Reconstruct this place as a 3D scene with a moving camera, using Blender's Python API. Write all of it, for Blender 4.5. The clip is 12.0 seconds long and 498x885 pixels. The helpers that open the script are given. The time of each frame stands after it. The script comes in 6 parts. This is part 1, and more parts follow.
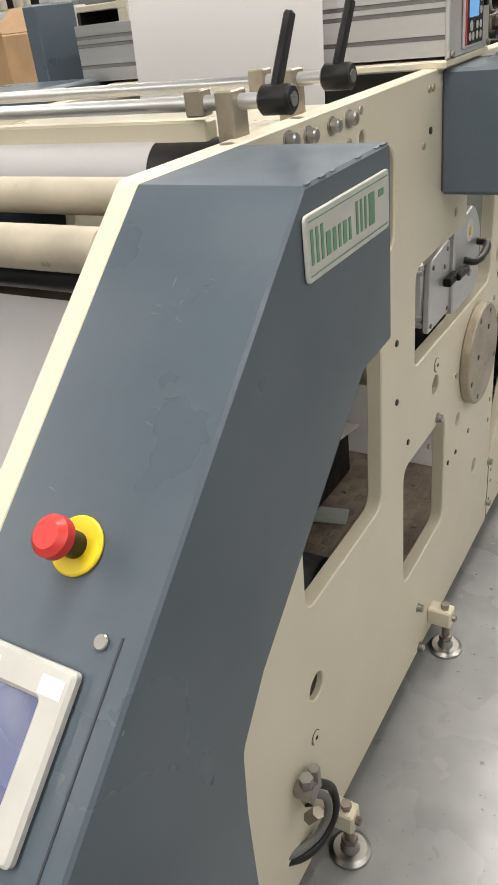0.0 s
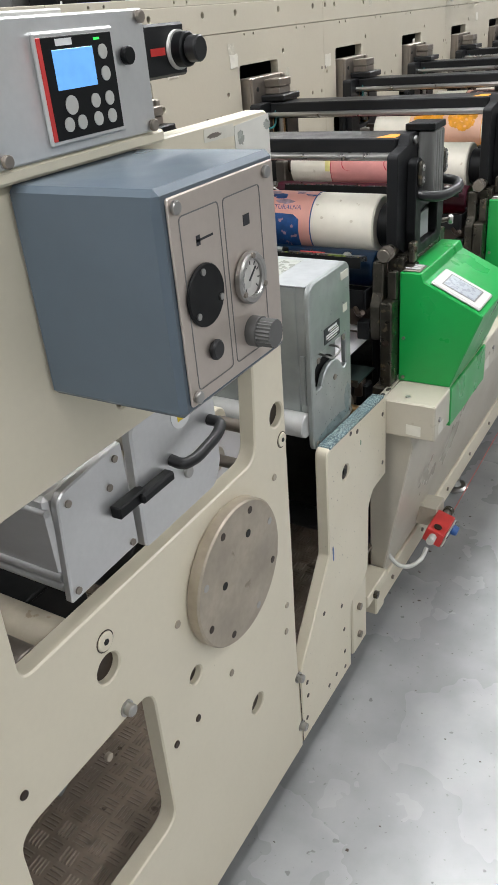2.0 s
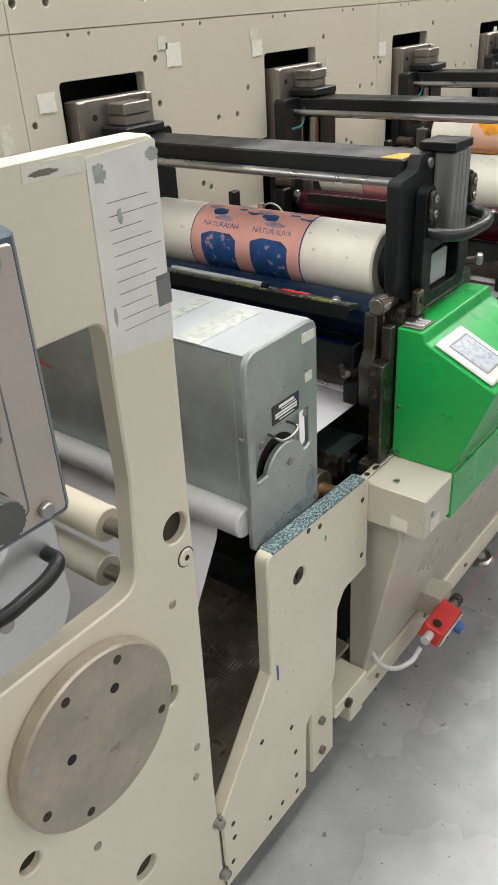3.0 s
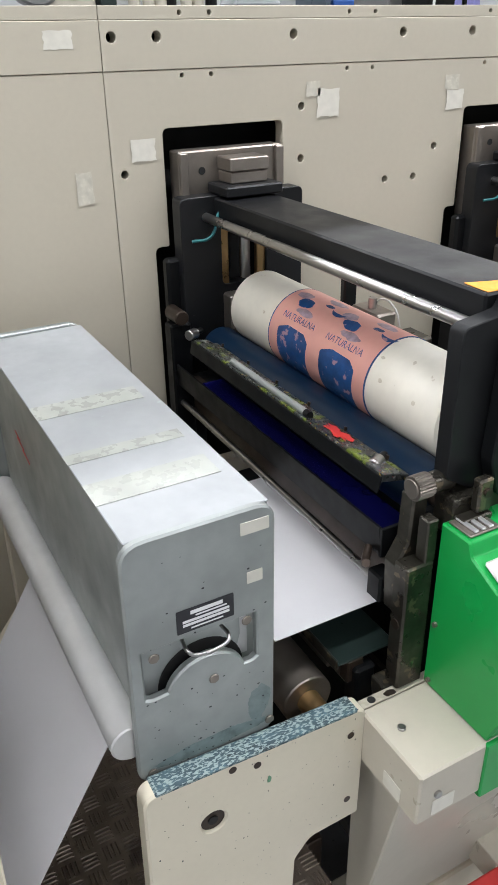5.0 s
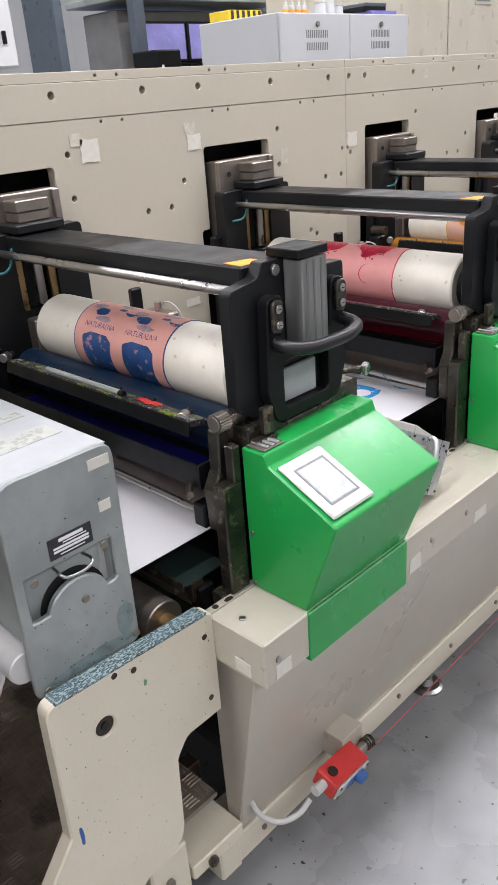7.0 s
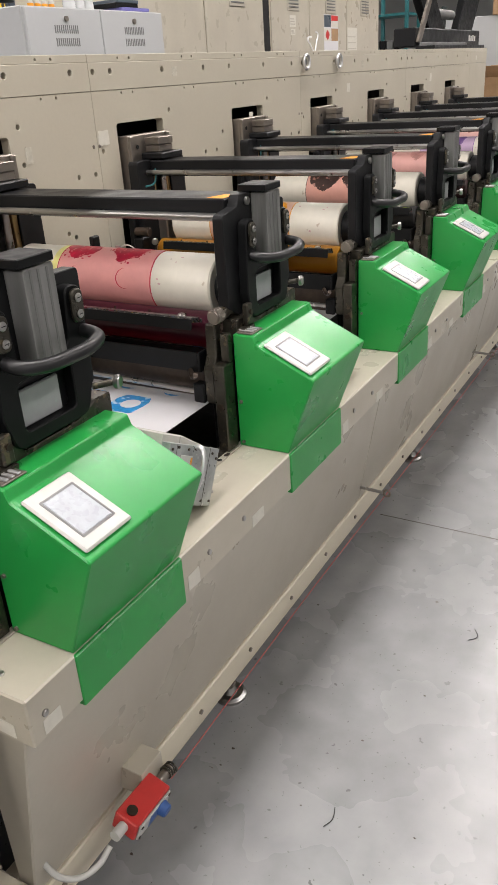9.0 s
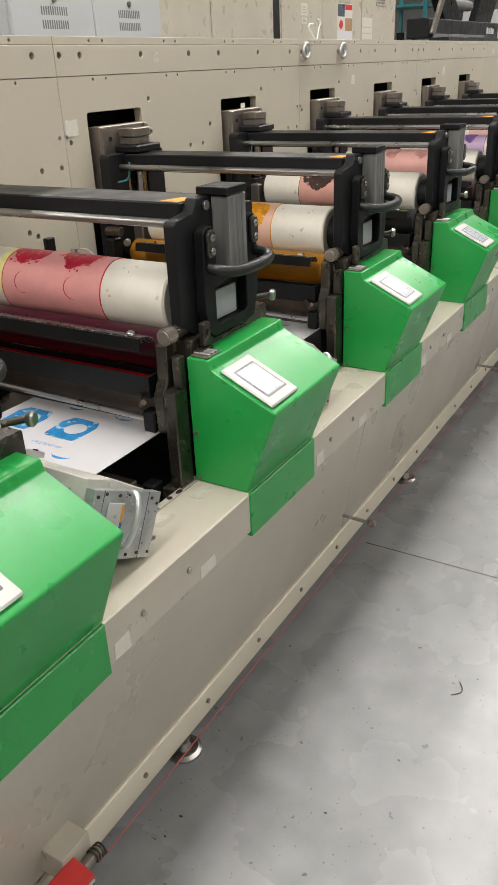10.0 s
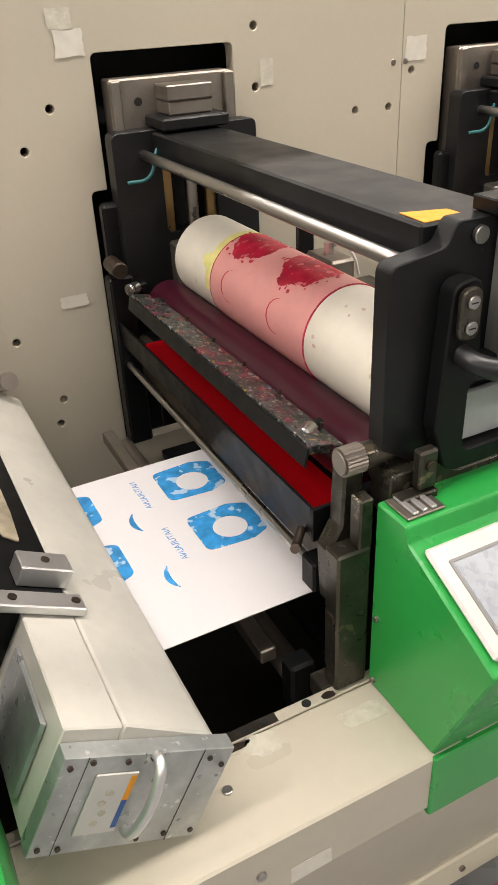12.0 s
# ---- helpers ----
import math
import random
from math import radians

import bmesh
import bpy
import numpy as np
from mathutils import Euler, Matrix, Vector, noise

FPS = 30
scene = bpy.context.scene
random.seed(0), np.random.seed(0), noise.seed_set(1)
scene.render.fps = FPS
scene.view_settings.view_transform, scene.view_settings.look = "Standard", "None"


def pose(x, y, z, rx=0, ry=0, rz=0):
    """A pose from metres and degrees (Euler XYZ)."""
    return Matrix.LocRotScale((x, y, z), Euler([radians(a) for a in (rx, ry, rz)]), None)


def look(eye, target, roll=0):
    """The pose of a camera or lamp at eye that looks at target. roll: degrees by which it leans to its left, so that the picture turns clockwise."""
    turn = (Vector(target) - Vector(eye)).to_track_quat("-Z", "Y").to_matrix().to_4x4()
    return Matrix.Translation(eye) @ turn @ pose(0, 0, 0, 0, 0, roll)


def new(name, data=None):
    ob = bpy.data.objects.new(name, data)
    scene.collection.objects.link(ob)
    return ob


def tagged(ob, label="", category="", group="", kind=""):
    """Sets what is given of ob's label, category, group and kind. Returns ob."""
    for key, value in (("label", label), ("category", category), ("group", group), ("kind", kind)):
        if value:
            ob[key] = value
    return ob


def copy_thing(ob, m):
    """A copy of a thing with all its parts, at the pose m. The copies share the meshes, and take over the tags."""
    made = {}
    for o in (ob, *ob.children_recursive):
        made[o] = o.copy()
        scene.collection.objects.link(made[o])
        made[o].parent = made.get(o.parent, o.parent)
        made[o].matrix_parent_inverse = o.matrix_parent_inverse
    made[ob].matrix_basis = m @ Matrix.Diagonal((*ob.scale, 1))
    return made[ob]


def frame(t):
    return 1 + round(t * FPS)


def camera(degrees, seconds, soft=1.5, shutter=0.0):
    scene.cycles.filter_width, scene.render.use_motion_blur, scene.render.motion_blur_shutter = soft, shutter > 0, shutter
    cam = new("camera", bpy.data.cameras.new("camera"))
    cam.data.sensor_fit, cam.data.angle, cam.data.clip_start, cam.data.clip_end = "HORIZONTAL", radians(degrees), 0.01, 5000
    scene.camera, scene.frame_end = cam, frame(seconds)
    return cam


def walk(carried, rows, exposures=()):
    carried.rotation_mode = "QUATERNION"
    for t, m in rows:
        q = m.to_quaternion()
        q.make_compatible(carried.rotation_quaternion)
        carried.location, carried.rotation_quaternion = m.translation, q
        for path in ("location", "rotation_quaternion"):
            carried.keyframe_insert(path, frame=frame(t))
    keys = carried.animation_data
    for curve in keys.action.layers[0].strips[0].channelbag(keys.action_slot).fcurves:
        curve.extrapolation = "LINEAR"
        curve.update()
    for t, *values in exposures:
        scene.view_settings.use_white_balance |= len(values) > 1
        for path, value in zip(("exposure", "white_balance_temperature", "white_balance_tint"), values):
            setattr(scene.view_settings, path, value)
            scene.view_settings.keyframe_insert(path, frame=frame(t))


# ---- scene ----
cam = camera(35.9, 12.0, soft=1.1)
PATH = [
    (0, (0.035, -0.057, 1.508), (-0.93, 1.39, 0.52), -7.0),
    (0.5, (0.056, 0.157, 1.503), (-0.894, 1.626, 0.534), -6.4),
    (1, (0.151, 0.403, 1.502), (-0.826, 1.867, 0.551), -4.7),
    (1.5, (0.197, 0.642, 1.484), (-0.791, 2.097, 0.532), -4.6),
    (2, (0.15, 0.895, 1.491), (-0.803, 2.364, 0.523), -5.4),
    (2.5, (0.15, 1.112, 1.484), (-0.831, 2.554, 0.505), -4.4),
    (2.7, (0.159, 1.209, 1.483), (-0.874, 2.611, 0.498), -3.8),
    (4.5, (0.089, 1.821, 1.489), (-1.314, 2.83, 0.483), -3.0),
    (5, (0.142, 1.929, 1.505), (-1.416, 2.759, 0.566), -1.1),
    (5.5, (0.22, 1.921, 1.51), (-1.353, 2.839, 0.685), -2.8),
    (6, (0.3, 1.804, 1.485), (-1.158, 2.905, 0.671), -4.3),
    (6.5, (0.349, 1.733, 1.483), (-1.022, 2.926, 0.65), -4.4),
    (7, (0.367, 1.74, 1.481), (-0.939, 3.008, 0.652), -4.4),
    (7.5, (0.38, 1.764, 1.48), (-0.799, 3.154, 0.656), -3.9),
    (7.7, (0.389, 1.778, 1.48), (-0.745, 3.204, 0.656), -4.2),
    (9.3, (0.388, 1.933, 1.462), (-0.517, 3.494, 0.598), -3.5),
    (9.5, (0.391, 1.986, 1.464), (-0.514, 3.546, 0.599), -3.3),
    (10, (0.375, 2.121, 1.452), (-0.567, 3.652, 0.576), -2.6),
    (10.5, (0.291, 2.305, 1.441), (-0.784, 3.722, 0.525), -2.1),
    (11, (0.194, 2.476, 1.432), (-1.09, 3.667, 0.467), -2.3),
    (11.5, (0.132, 2.677, 1.439), (-1.358, 3.566, 0.444), -2.3),
    (12, (0.088, 2.846, 1.434), (-1.462, 3.593, 0.415), -2.9),
]
EXPOSURES = [(0, -0.53, 6900, 10), (0.5, -0.34, 6750, 10), (1, -0.34, 6600, 10), (2, -0.35, 6250, 10), (2.5, -0.37, 6450, 10), (4.5, -0.29, 6150, 11), (5.5, -0.29, 6050, 12), (6.5, -0.29, 6050, 14),
             (7.5, -0.30, 6400, 19), (9.5, -0.59, 6700, 13), (10.5, -0.49, 6750, 7), (11, -0.37, 6950, 2), (11.5, -0.35, 7050, 2), (12, -0.35, 7150, 15)]
walk(cam, [(t, look(eye, target, roll)) for t, eye, target, roll in PATH], EXPOSURES)

# ---- light ----
world = bpy.data.worlds.new("hall_air")
scene.world = world
world.use_nodes = True
world.node_tree.nodes["Background"].inputs[0].default_value = (0.75, 0.85, 1.0, 1)
world.node_tree.nodes["Background"].inputs[1].default_value = 0.03
scene.view_settings.exposure = 0.0
LAMP_Z = 4.6
LAMP_ROWS = [(-0.45, 178), (-5.2, 135), (3.6, 110)]
LAMP_YS = (-4.6, -0.5, 3.6, 7.75, 11.8)
for lamp_x, watts in LAMP_ROWS:
    for lamp_y in LAMP_YS:
        lamp = bpy.data.lights.new("ceiling_lamp_light", "AREA")
        lamp.shape, lamp.size, lamp.size_y, lamp.energy = "RECTANGLE", 0.45, 3.9, watts
        lamp.color = (1.0, 0.985, 0.965)
        new("ceiling_lamp_light", lamp).matrix_world = pose(lamp_x, lamp_y, LAMP_Z - 0.05)

# ---- materials ----
def mat(name, rgb, rough=0.5, metal=0.0, var=0.06, scale=6.0, fine=60.0, bump=0.0, bump_scale=300.0,
        spots=None, spot_scale=25.0, spot_at=0.68, stretch=None, coat=0.0, rough_var=0.1, emit=0.0, spec=0.5):
    m = bpy.data.materials.new(name)
    m.use_nodes = True
    nt = m.node_tree
    n, l = nt.nodes, nt.links
    bsdf = n["Principled BSDF"]
    geo = n.new("ShaderNodeNewGeometry")
    src = geo.outputs["Position"]
    if stretch:
        mp = n.new("ShaderNodeMapping")
        mp.inputs["Scale"].default_value = stretch
        l.new(src, mp.inputs["Vector"])
        src = mp.outputs["Vector"]

    def tex(sc, detail=4.0):
        t = n.new("ShaderNodeTexNoise")
        t.inputs["Scale"].default_value, t.inputs["Detail"].default_value = sc, detail
        l.new(src, t.inputs["Vector"])
        return t.outputs["Fac"]

    def ramp(fac, a, b, lo, hi):
        r = n.new("ShaderNodeMapRange")
        r.inputs["From Min"].default_value, r.inputs["From Max"].default_value = lo, hi
        r.inputs["To Min"].default_value, r.inputs["To Max"].default_value = a, b
        l.new(fac, r.inputs["Value"])
        return r.outputs["Result"]

    def mix(fac, a, b):
        x = n.new("ShaderNodeMix")
        x.data_type = "RGBA"
        for k, v in ((0, fac), (6, a), (7, b)):
            if hasattr(v, "is_linked"):
                l.new(v, x.inputs[k])
            else:
                x.inputs[k].default_value = v
        return x.outputs[2]

    dark = tuple(c * (1 - 2 * var) for c in rgb) + (1,)
    light = tuple(min(1, c * (1 + var)) for c in rgb) + (1,)
    broad = tex(scale)
    colour = mix(ramp(broad, 0, 1, 0.3, 0.7), dark, light)
    grain = tex(fine, 3.0)
    colour = mix(ramp(grain, 0, var * 2.2, 0.35, 0.75), colour, tuple(c * 0.6 for c in rgb) + (1,))
    if spots:
        colour = mix(ramp(tex(spot_scale, 5.0), 0, 1, spot_at, spot_at + 0.04), colour, tuple(spots) + (1,))
    l.new(colour, bsdf.inputs["Base Color"])
    l.new(ramp(tex(scale * 2.3), max(0.02, rough - rough_var), min(1, rough + rough_var), 0.3, 0.7), bsdf.inputs["Roughness"])
    bsdf.inputs["Metallic"].default_value = metal
    bsdf.inputs["Coat Weight"].default_value = coat
    bsdf.inputs["Specular IOR Level"].default_value = spec
    if bump:
        b = n.new("ShaderNodeBump")
        b.inputs["Strength"].default_value, b.inputs["Distance"].default_value = bump, 0.001
        l.new(tex(bump_scale, 2.0), b.inputs["Height"])
        l.new(b.outputs["Normal"], bsdf.inputs["Normal"])
    if emit:
        l.new(colour, bsdf.inputs["Emission Color"])
        bsdf.inputs["Emission Strength"].default_value = emit
    return m


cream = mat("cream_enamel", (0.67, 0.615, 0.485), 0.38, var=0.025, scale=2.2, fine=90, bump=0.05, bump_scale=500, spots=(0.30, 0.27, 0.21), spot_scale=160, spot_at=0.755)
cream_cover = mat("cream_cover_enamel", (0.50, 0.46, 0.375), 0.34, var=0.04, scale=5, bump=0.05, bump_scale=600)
# the frame's cream, darkened for the weaker light on the back panel
cream_panel = mat("dimmed_cream_panel", (0.49, 0.45, 0.36), 0.4, var=0.03, scale=1.8, fine=90, bump=0.05, bump_scale=500, spots=(0.30, 0.27, 0.21), spot_scale=140, spot_at=0.755)
# greyish cream, lowered a little so the base wall looks shaded under its cover
cream_grey = mat("greyish_cream_enamel", (0.465, 0.43, 0.358), 0.34, var=0.04, scale=2, bump=0.04, bump_scale=500)
cream_worn = mat("ink_splashed_cream", (0.06, 0.115, 0.14), 0.5, var=0.5, scale=45, spots=(0.27, 0.34, 0.33), spot_scale=420, spot_at=0.50, fine=600, stretch=(1, 0.4, 1))
cream_splashed = mat("speckled_cream_enamel", (0.67, 0.615, 0.485), 0.38, var=0.03, scale=3, fine=90, bump=0.05, bump_scale=500, spots=(0.12, 0.12, 0.10), spot_scale=210, spot_at=0.715)
orange = mat("orange_sticker", (0.80, 0.31, 0.006), 0.45, var=0.05, scale=40)
scuff = mat("bare_metal_scuff", (0.19, 0.215, 0.235), 0.4, 0.2, var=0.25, scale=90)
old_tape = mat("old_parcel_tape", (0.37, 0.385, 0.345), 0.3, var=0.12, scale=30)
knob_grey = mat("dark_grey_knob", (0.085, 0.085, 0.082), 0.45, var=0.08)
dial_face = mat("dull_dial", (0.50, 0.49, 0.46), 0.3, var=0.03)
pale_roller = mat("pale_roller_coat", (0.58, 0.58, 0.57), 0.38, 0.3, var=0.05, scale=10)
cylinder_alu = mat("streaky_cylinder_aluminium", (0.30, 0.30, 0.29), 0.4, 0.6, var=0.2, scale=40, stretch=(1, 1, 0.08))
slate = mat("slate_enamel", (0.080, 0.105, 0.130), 0.34, var=0.05, scale=3, bump=0.10, bump_scale=700, spots=(0.17, 0.20, 0.22), spot_scale=70, spot_at=0.78)
green = mat("green_enamel", (0.010, 0.30, 0.055), 0.30, var=0.04, scale=5, bump=0.12, bump_scale=420, rough_var=0.05, spots=(0.03, 0.10, 0.04), spot_scale=230, spot_at=0.765)
alu = mat("brushed_aluminium", (0.66, 0.66, 0.66), 0.38, 0.85, var=0.05, scale=4, fine=120, stretch=(0.3, 1, 1))
alu_grey = mat("anodised_grey_aluminium", (0.37, 0.395, 0.383), 0.42, 0.5, var=0.11, scale=9, spots=(0.17, 0.21, 0.215), spot_scale=75, spot_at=0.735, bump=0.06, fine=40)
alu_top = mat("worn_white_cover", (0.36, 0.375, 0.38), 0.5, 0.1, var=0.09, scale=7, spots=(0.36, 0.41, 0.40), spot_scale=40, spot_at=0.68)
steel = mat("polished_steel", (0.42, 0.41, 0.395), 0.3, 1.0, var=0.04, scale=10, rough_var=0.04)
steel_dull = mat("dull_steel", (0.30, 0.265, 0.23), 0.42, 0.9, var=0.08, scale=12, fine=90)
plate_steel = mat("stained_plate_steel", (0.43, 0.375, 0.30), 0.42, 0.6, var=0.12, scale=9, fine=80, spots=(0.27, 0.23, 0.17), spot_scale=22, spot_at=0.68)
black = mat("black_anodised", (0.005, 0.0055, 0.006), 0.42, 0.0, var=0.1, scale=14, fine=80, spec=0.2)
charcoal = mat("charcoal_enamel", (0.008, 0.0085, 0.0095), 0.42, 0.0, var=0.12, scale=7, bump=0.12, bump_scale=500, rough_var=0.08, spec=0.30, spots=(0.04, 0.04, 0.042), spot_scale=90, spot_at=0.73)
# near-black that stands in for shade inside the machine and in recesses
void = mat("inside_shade_black", (0.006, 0.006, 0.006), 0.7, var=0.2)
oily = mat("oily_brown_steel", (0.06, 0.043, 0.032), 0.4, 0.6, var=0.25, scale=12)
rubber = mat("black_rubber", (0.011, 0.011, 0.012), 0.38, var=0.15, scale=20, spec=0.4)
grey_plastic = mat("grey_plastic", (0.17, 0.17, 0.165), 0.5, var=0.08)
panel_face = mat("brushed_panel", (0.52, 0.46, 0.41), 0.38, 0.6, var=0.04, scale=8, fine=150)
dryer_white = mat("aged_white_enamel", (0.56, 0.545, 0.49), 0.36, var=0.07, scale=6, spots=(0.30, 0.29, 0.26), spot_scale=120, spot_at=0.735)
paper = mat("white_paper", (0.68, 0.67, 0.685), 0.55, var=0.012, scale=3)
tape = mat("yellowed_tape", (0.67, 0.645, 0.565), 0.4, var=0.05, scale=60)
roll_white = mat("plate_cylinder_white", (0.76, 0.72, 0.62), 0.38, var=0.05, scale=9, spots=(0.50, 0.43, 0.33), spot_scale=30, spot_at=0.69)
brass = mat("bronze_bushing", (0.42, 0.27, 0.12), 0.35, 0.8, var=0.2, scale=30)
red = mat("red_plastic", (0.60, 0.04, 0.035), 0.38, var=0.06, scale=20)
yellow = mat("yellow_plastic", (0.80, 0.58, 0.02), 0.42, var=0.05, scale=20)
blue_plastic = mat("blue_plastic", (0.03, 0.10, 0.32), 0.4, var=0.06, scale=20)
glass_lcd = mat("lcd_glass", (0.30, 0.325, 0.36), 0.3, var=0.08, scale=40, emit=0.12)
lcd_blue = mat("lit_blue_lcd", (0.14, 0.38, 0.75), 0.15, var=0.05, scale=60, emit=0.9)
lcd_violet = mat("violet_lcd", (0.11, 0.13, 0.25), 0.28, var=0.12, scale=9, emit=0.15)
bezel = mat("light_grey_bezel", (0.52, 0.515, 0.485), 0.4, var=0.04, scale=20)
tread = mat("oily_tread_plate", (0.26, 0.21, 0.165), 0.36, 0.5, var=0.25, scale=6, spots=(0.10, 0.08, 0.065), spot_scale=5, spot_at=0.60)
logo_green = mat("green_lettering", (0.13, 0.28, 0.17), 0.5)
ink_dark = mat("dark_lettering", (0.02, 0.02, 0.025), 0.5)
aged_sheet = mat("aged_paper_sheet", (0.70, 0.685, 0.63), 0.5, var=0.04, scale=30)
white_paint = mat("white_lettering", (0.8, 0.8, 0.8), 0.5)
teal = mat("teal_hose", (0.018, 0.15, 0.16), 0.4)
dirty_cream = mat("dirty_cream_enamel", (0.43, 0.385, 0.30), 0.42, var=0.1, scale=14, spots=(0.28, 0.23, 0.16), spot_scale=40, spot_at=0.66)
clear_plastic = mat("clear_plastic_jar", (0.62, 0.63, 0.63), 0.15, var=0.05, scale=30)
violet_card = mat("violet_card", (0.16, 0.15, 0.42), 0.5, var=0.06, scale=20)
greasy = mat("greasy_dark_steel", (0.085, 0.078, 0.062), 0.33, 0.75, var=0.3, scale=18, fine=120, spots=(0.16, 0.13, 0.085), spot_scale=45, spot_at=0.62)
galvanised = mat("scratched_galvanised_sheet", (0.43, 0.45, 0.44), 0.36, 0.55, var=0.14, scale=24, fine=110, spots=(0.62, 0.63, 0.61), spot_scale=85, spot_at=0.66)
clear_tape = mat("clear_sticky_tape", (0.60, 0.57, 0.48), 0.22, var=0.07, scale=70)
wall_block = mat("white_painted_blockwork", (0.62, 0.62, 0.60), 0.7, var=0.04, scale=2)
# unseen roof, coloured dark so that less light bounces down
roof_grey = mat("grey_roof_deck", (0.16, 0.165, 0.17), 0.6, var=0.1, scale=1.5)
# wall white toned down to weaken bounce and reflections
wall_white = mat("white_wall", (0.40, 0.41, 0.40), 0.7, var=0.05, scale=0.7, bump=0.1, bump_scale=60)
teal_dark = mat("dark_green_enamel", (0.016, 0.028, 0.025), 0.35)
white_gloss = mat("white_gloss_paint", (0.75, 0.75, 0.74), 0.35, var=0.02)
cardboard = mat("cardboard", (0.42, 0.26, 0.14), 0.7, var=0.08, scale=10)
cab_grey = mat("light_grey_cabinet", (0.48, 0.49, 0.49), 0.42, var=0.02, scale=3)
diffuser = mat("lamp_diffuser", (1.0, 0.97, 0.92), 0.5, var=0.0, emit=6.0)
blue_cloth = mat("blue_bin", (0.02, 0.09, 0.35), 0.5)
red_thread = mat("red_rope", (0.55, 0.10, 0.09), 0.6)


def concrete():
    """Polished grey concrete: clouds, dark smudges, small specks and an uneven sheen."""
    m = mat("polished_concrete", (0.25, 0.255, 0.26), 0.27, var=0.05, scale=1.4, fine=45, bump=0.04, bump_scale=160, rough_var=0.04)
    n, l = m.node_tree.nodes, m.node_tree.links
    bsdf = n["Principled BSDF"]
    colour = bsdf.inputs["Base Color"].links[0].from_socket
    pos = n.new("ShaderNodeNewGeometry").outputs["Position"]
    for scale, detail, lo, hi, amount, tone in ((3.0, 8.0, 0.25, 0.85, 0.75, (0.13, 0.13, 0.13)), (9.0, 6.0, 0.30, 0.85, 0.45, (0.40, 0.40, 0.40)),
                                                (38.0, 2.0, 0.705, 0.735, 0.75, (0.07, 0.07, 0.07)), (95.0, 2.0, 0.70, 0.73, 0.6, (0.09, 0.09, 0.09))):
        t = n.new("ShaderNodeTexNoise")
        t.inputs["Scale"].default_value, t.inputs["Detail"].default_value = scale, detail
        l.new(pos, t.inputs["Vector"])
        r = n.new("ShaderNodeMapRange")
        r.inputs["From Min"].default_value, r.inputs["From Max"].default_value, r.inputs["To Max"].default_value = lo, hi, amount
        l.new(t.outputs["Fac"], r.inputs["Value"])
        x = n.new("ShaderNodeMix")
        x.data_type = "RGBA"
        l.new(r.outputs["Result"], x.inputs[0])
        l.new(colour, x.inputs[6])
        x.inputs[7].default_value = (*tone, 1)
        colour = x.outputs[2]
    l.new(colour, bsdf.inputs["Base Color"])
    return m


smear_teal = mat("thin_teal_smear", (0.25, 0.31, 0.31), 0.42, 0.4, var=0.2, scale=60)
floor_mat = concrete()


def thin_paper():
    """White paper that lets part of the light through."""
    m = mat("thin_white_paper", (0.80, 0.79, 0.80), 0.55, var=0.012, scale=3)
    n, l = m.node_tree.nodes, m.node_tree.links
    glow = n.new("ShaderNodeBsdfTranslucent")
    glow.inputs["Color"].default_value = (0.85, 0.84, 0.84, 1)
    both = n.new("ShaderNodeMixShader")
    both.inputs[0].default_value = 0.5
    l.new(n["Principled BSDF"].outputs[0], both.inputs[1])
    l.new(glow.outputs[0], both.inputs[2])
    l.new(both.outputs[0], n["Material Output"].inputs["Surface"])
    return m


web_paper = thin_paper()


# ---- mesh helpers ----
def finish(me, angle=35):
    me.shade_smooth()
    me.set_sharp_from_angle(angle=radians(angle))
    return me


def as_mesh(bm, name):
    me = bpy.data.meshes.new(name)
    bm.to_mesh(me)
    bm.free()
    return finish(me)


def part(name, shape, material, parent=None, label=""):
    """One mesh object, under a thing or under a part of it."""
    me = as_mesh(shape, name) if isinstance(shape, bmesh.types.BMesh) else shape
    me.materials.clear()
    me.materials.append(material)
    ob = new(name, me)
    if parent:
        ob.parent = parent
        if parent.type == "EMPTY":
            ob.matrix_parent_inverse = parent.matrix_basis.inverted()
    return tagged(ob, label)


def thing(name, base, label, category, group="", kind=""):
    ob = new(name)
    ob.location, ob.empty_display_size = base, 0.05
    return tagged(ob, label, category, group, kind)


def structure(name, shape, material, label):
    return tagged(part(name, shape, material), label, name.split("_")[0], kind="structure")


def box(x0, x1, y0, y1, z0, z1, bev=0.002, bm=None, m=None, seg=1):
    bm = bm or bmesh.new()
    c = Matrix.Translation(((x0 + x1) / 2, (y0 + y1) / 2, (z0 + z1) / 2)) @ Matrix.Diagonal((x1 - x0, y1 - y0, z1 - z0, 1))
    made = bmesh.ops.create_cube(bm, size=1, matrix=c)["verts"]
    if bev:
        edges = list({e for v in made for e in v.link_edges})
        got = bmesh.ops.bevel(bm, geom=edges, offset=bev, segments=seg, affect="EDGES", profile=0.5)
        made = list({v for f in got["faces"] for v in f.verts} | {v for v in made if v.is_valid})
    if m:
        bmesh.ops.transform(bm, matrix=m, verts=made)
    return bm


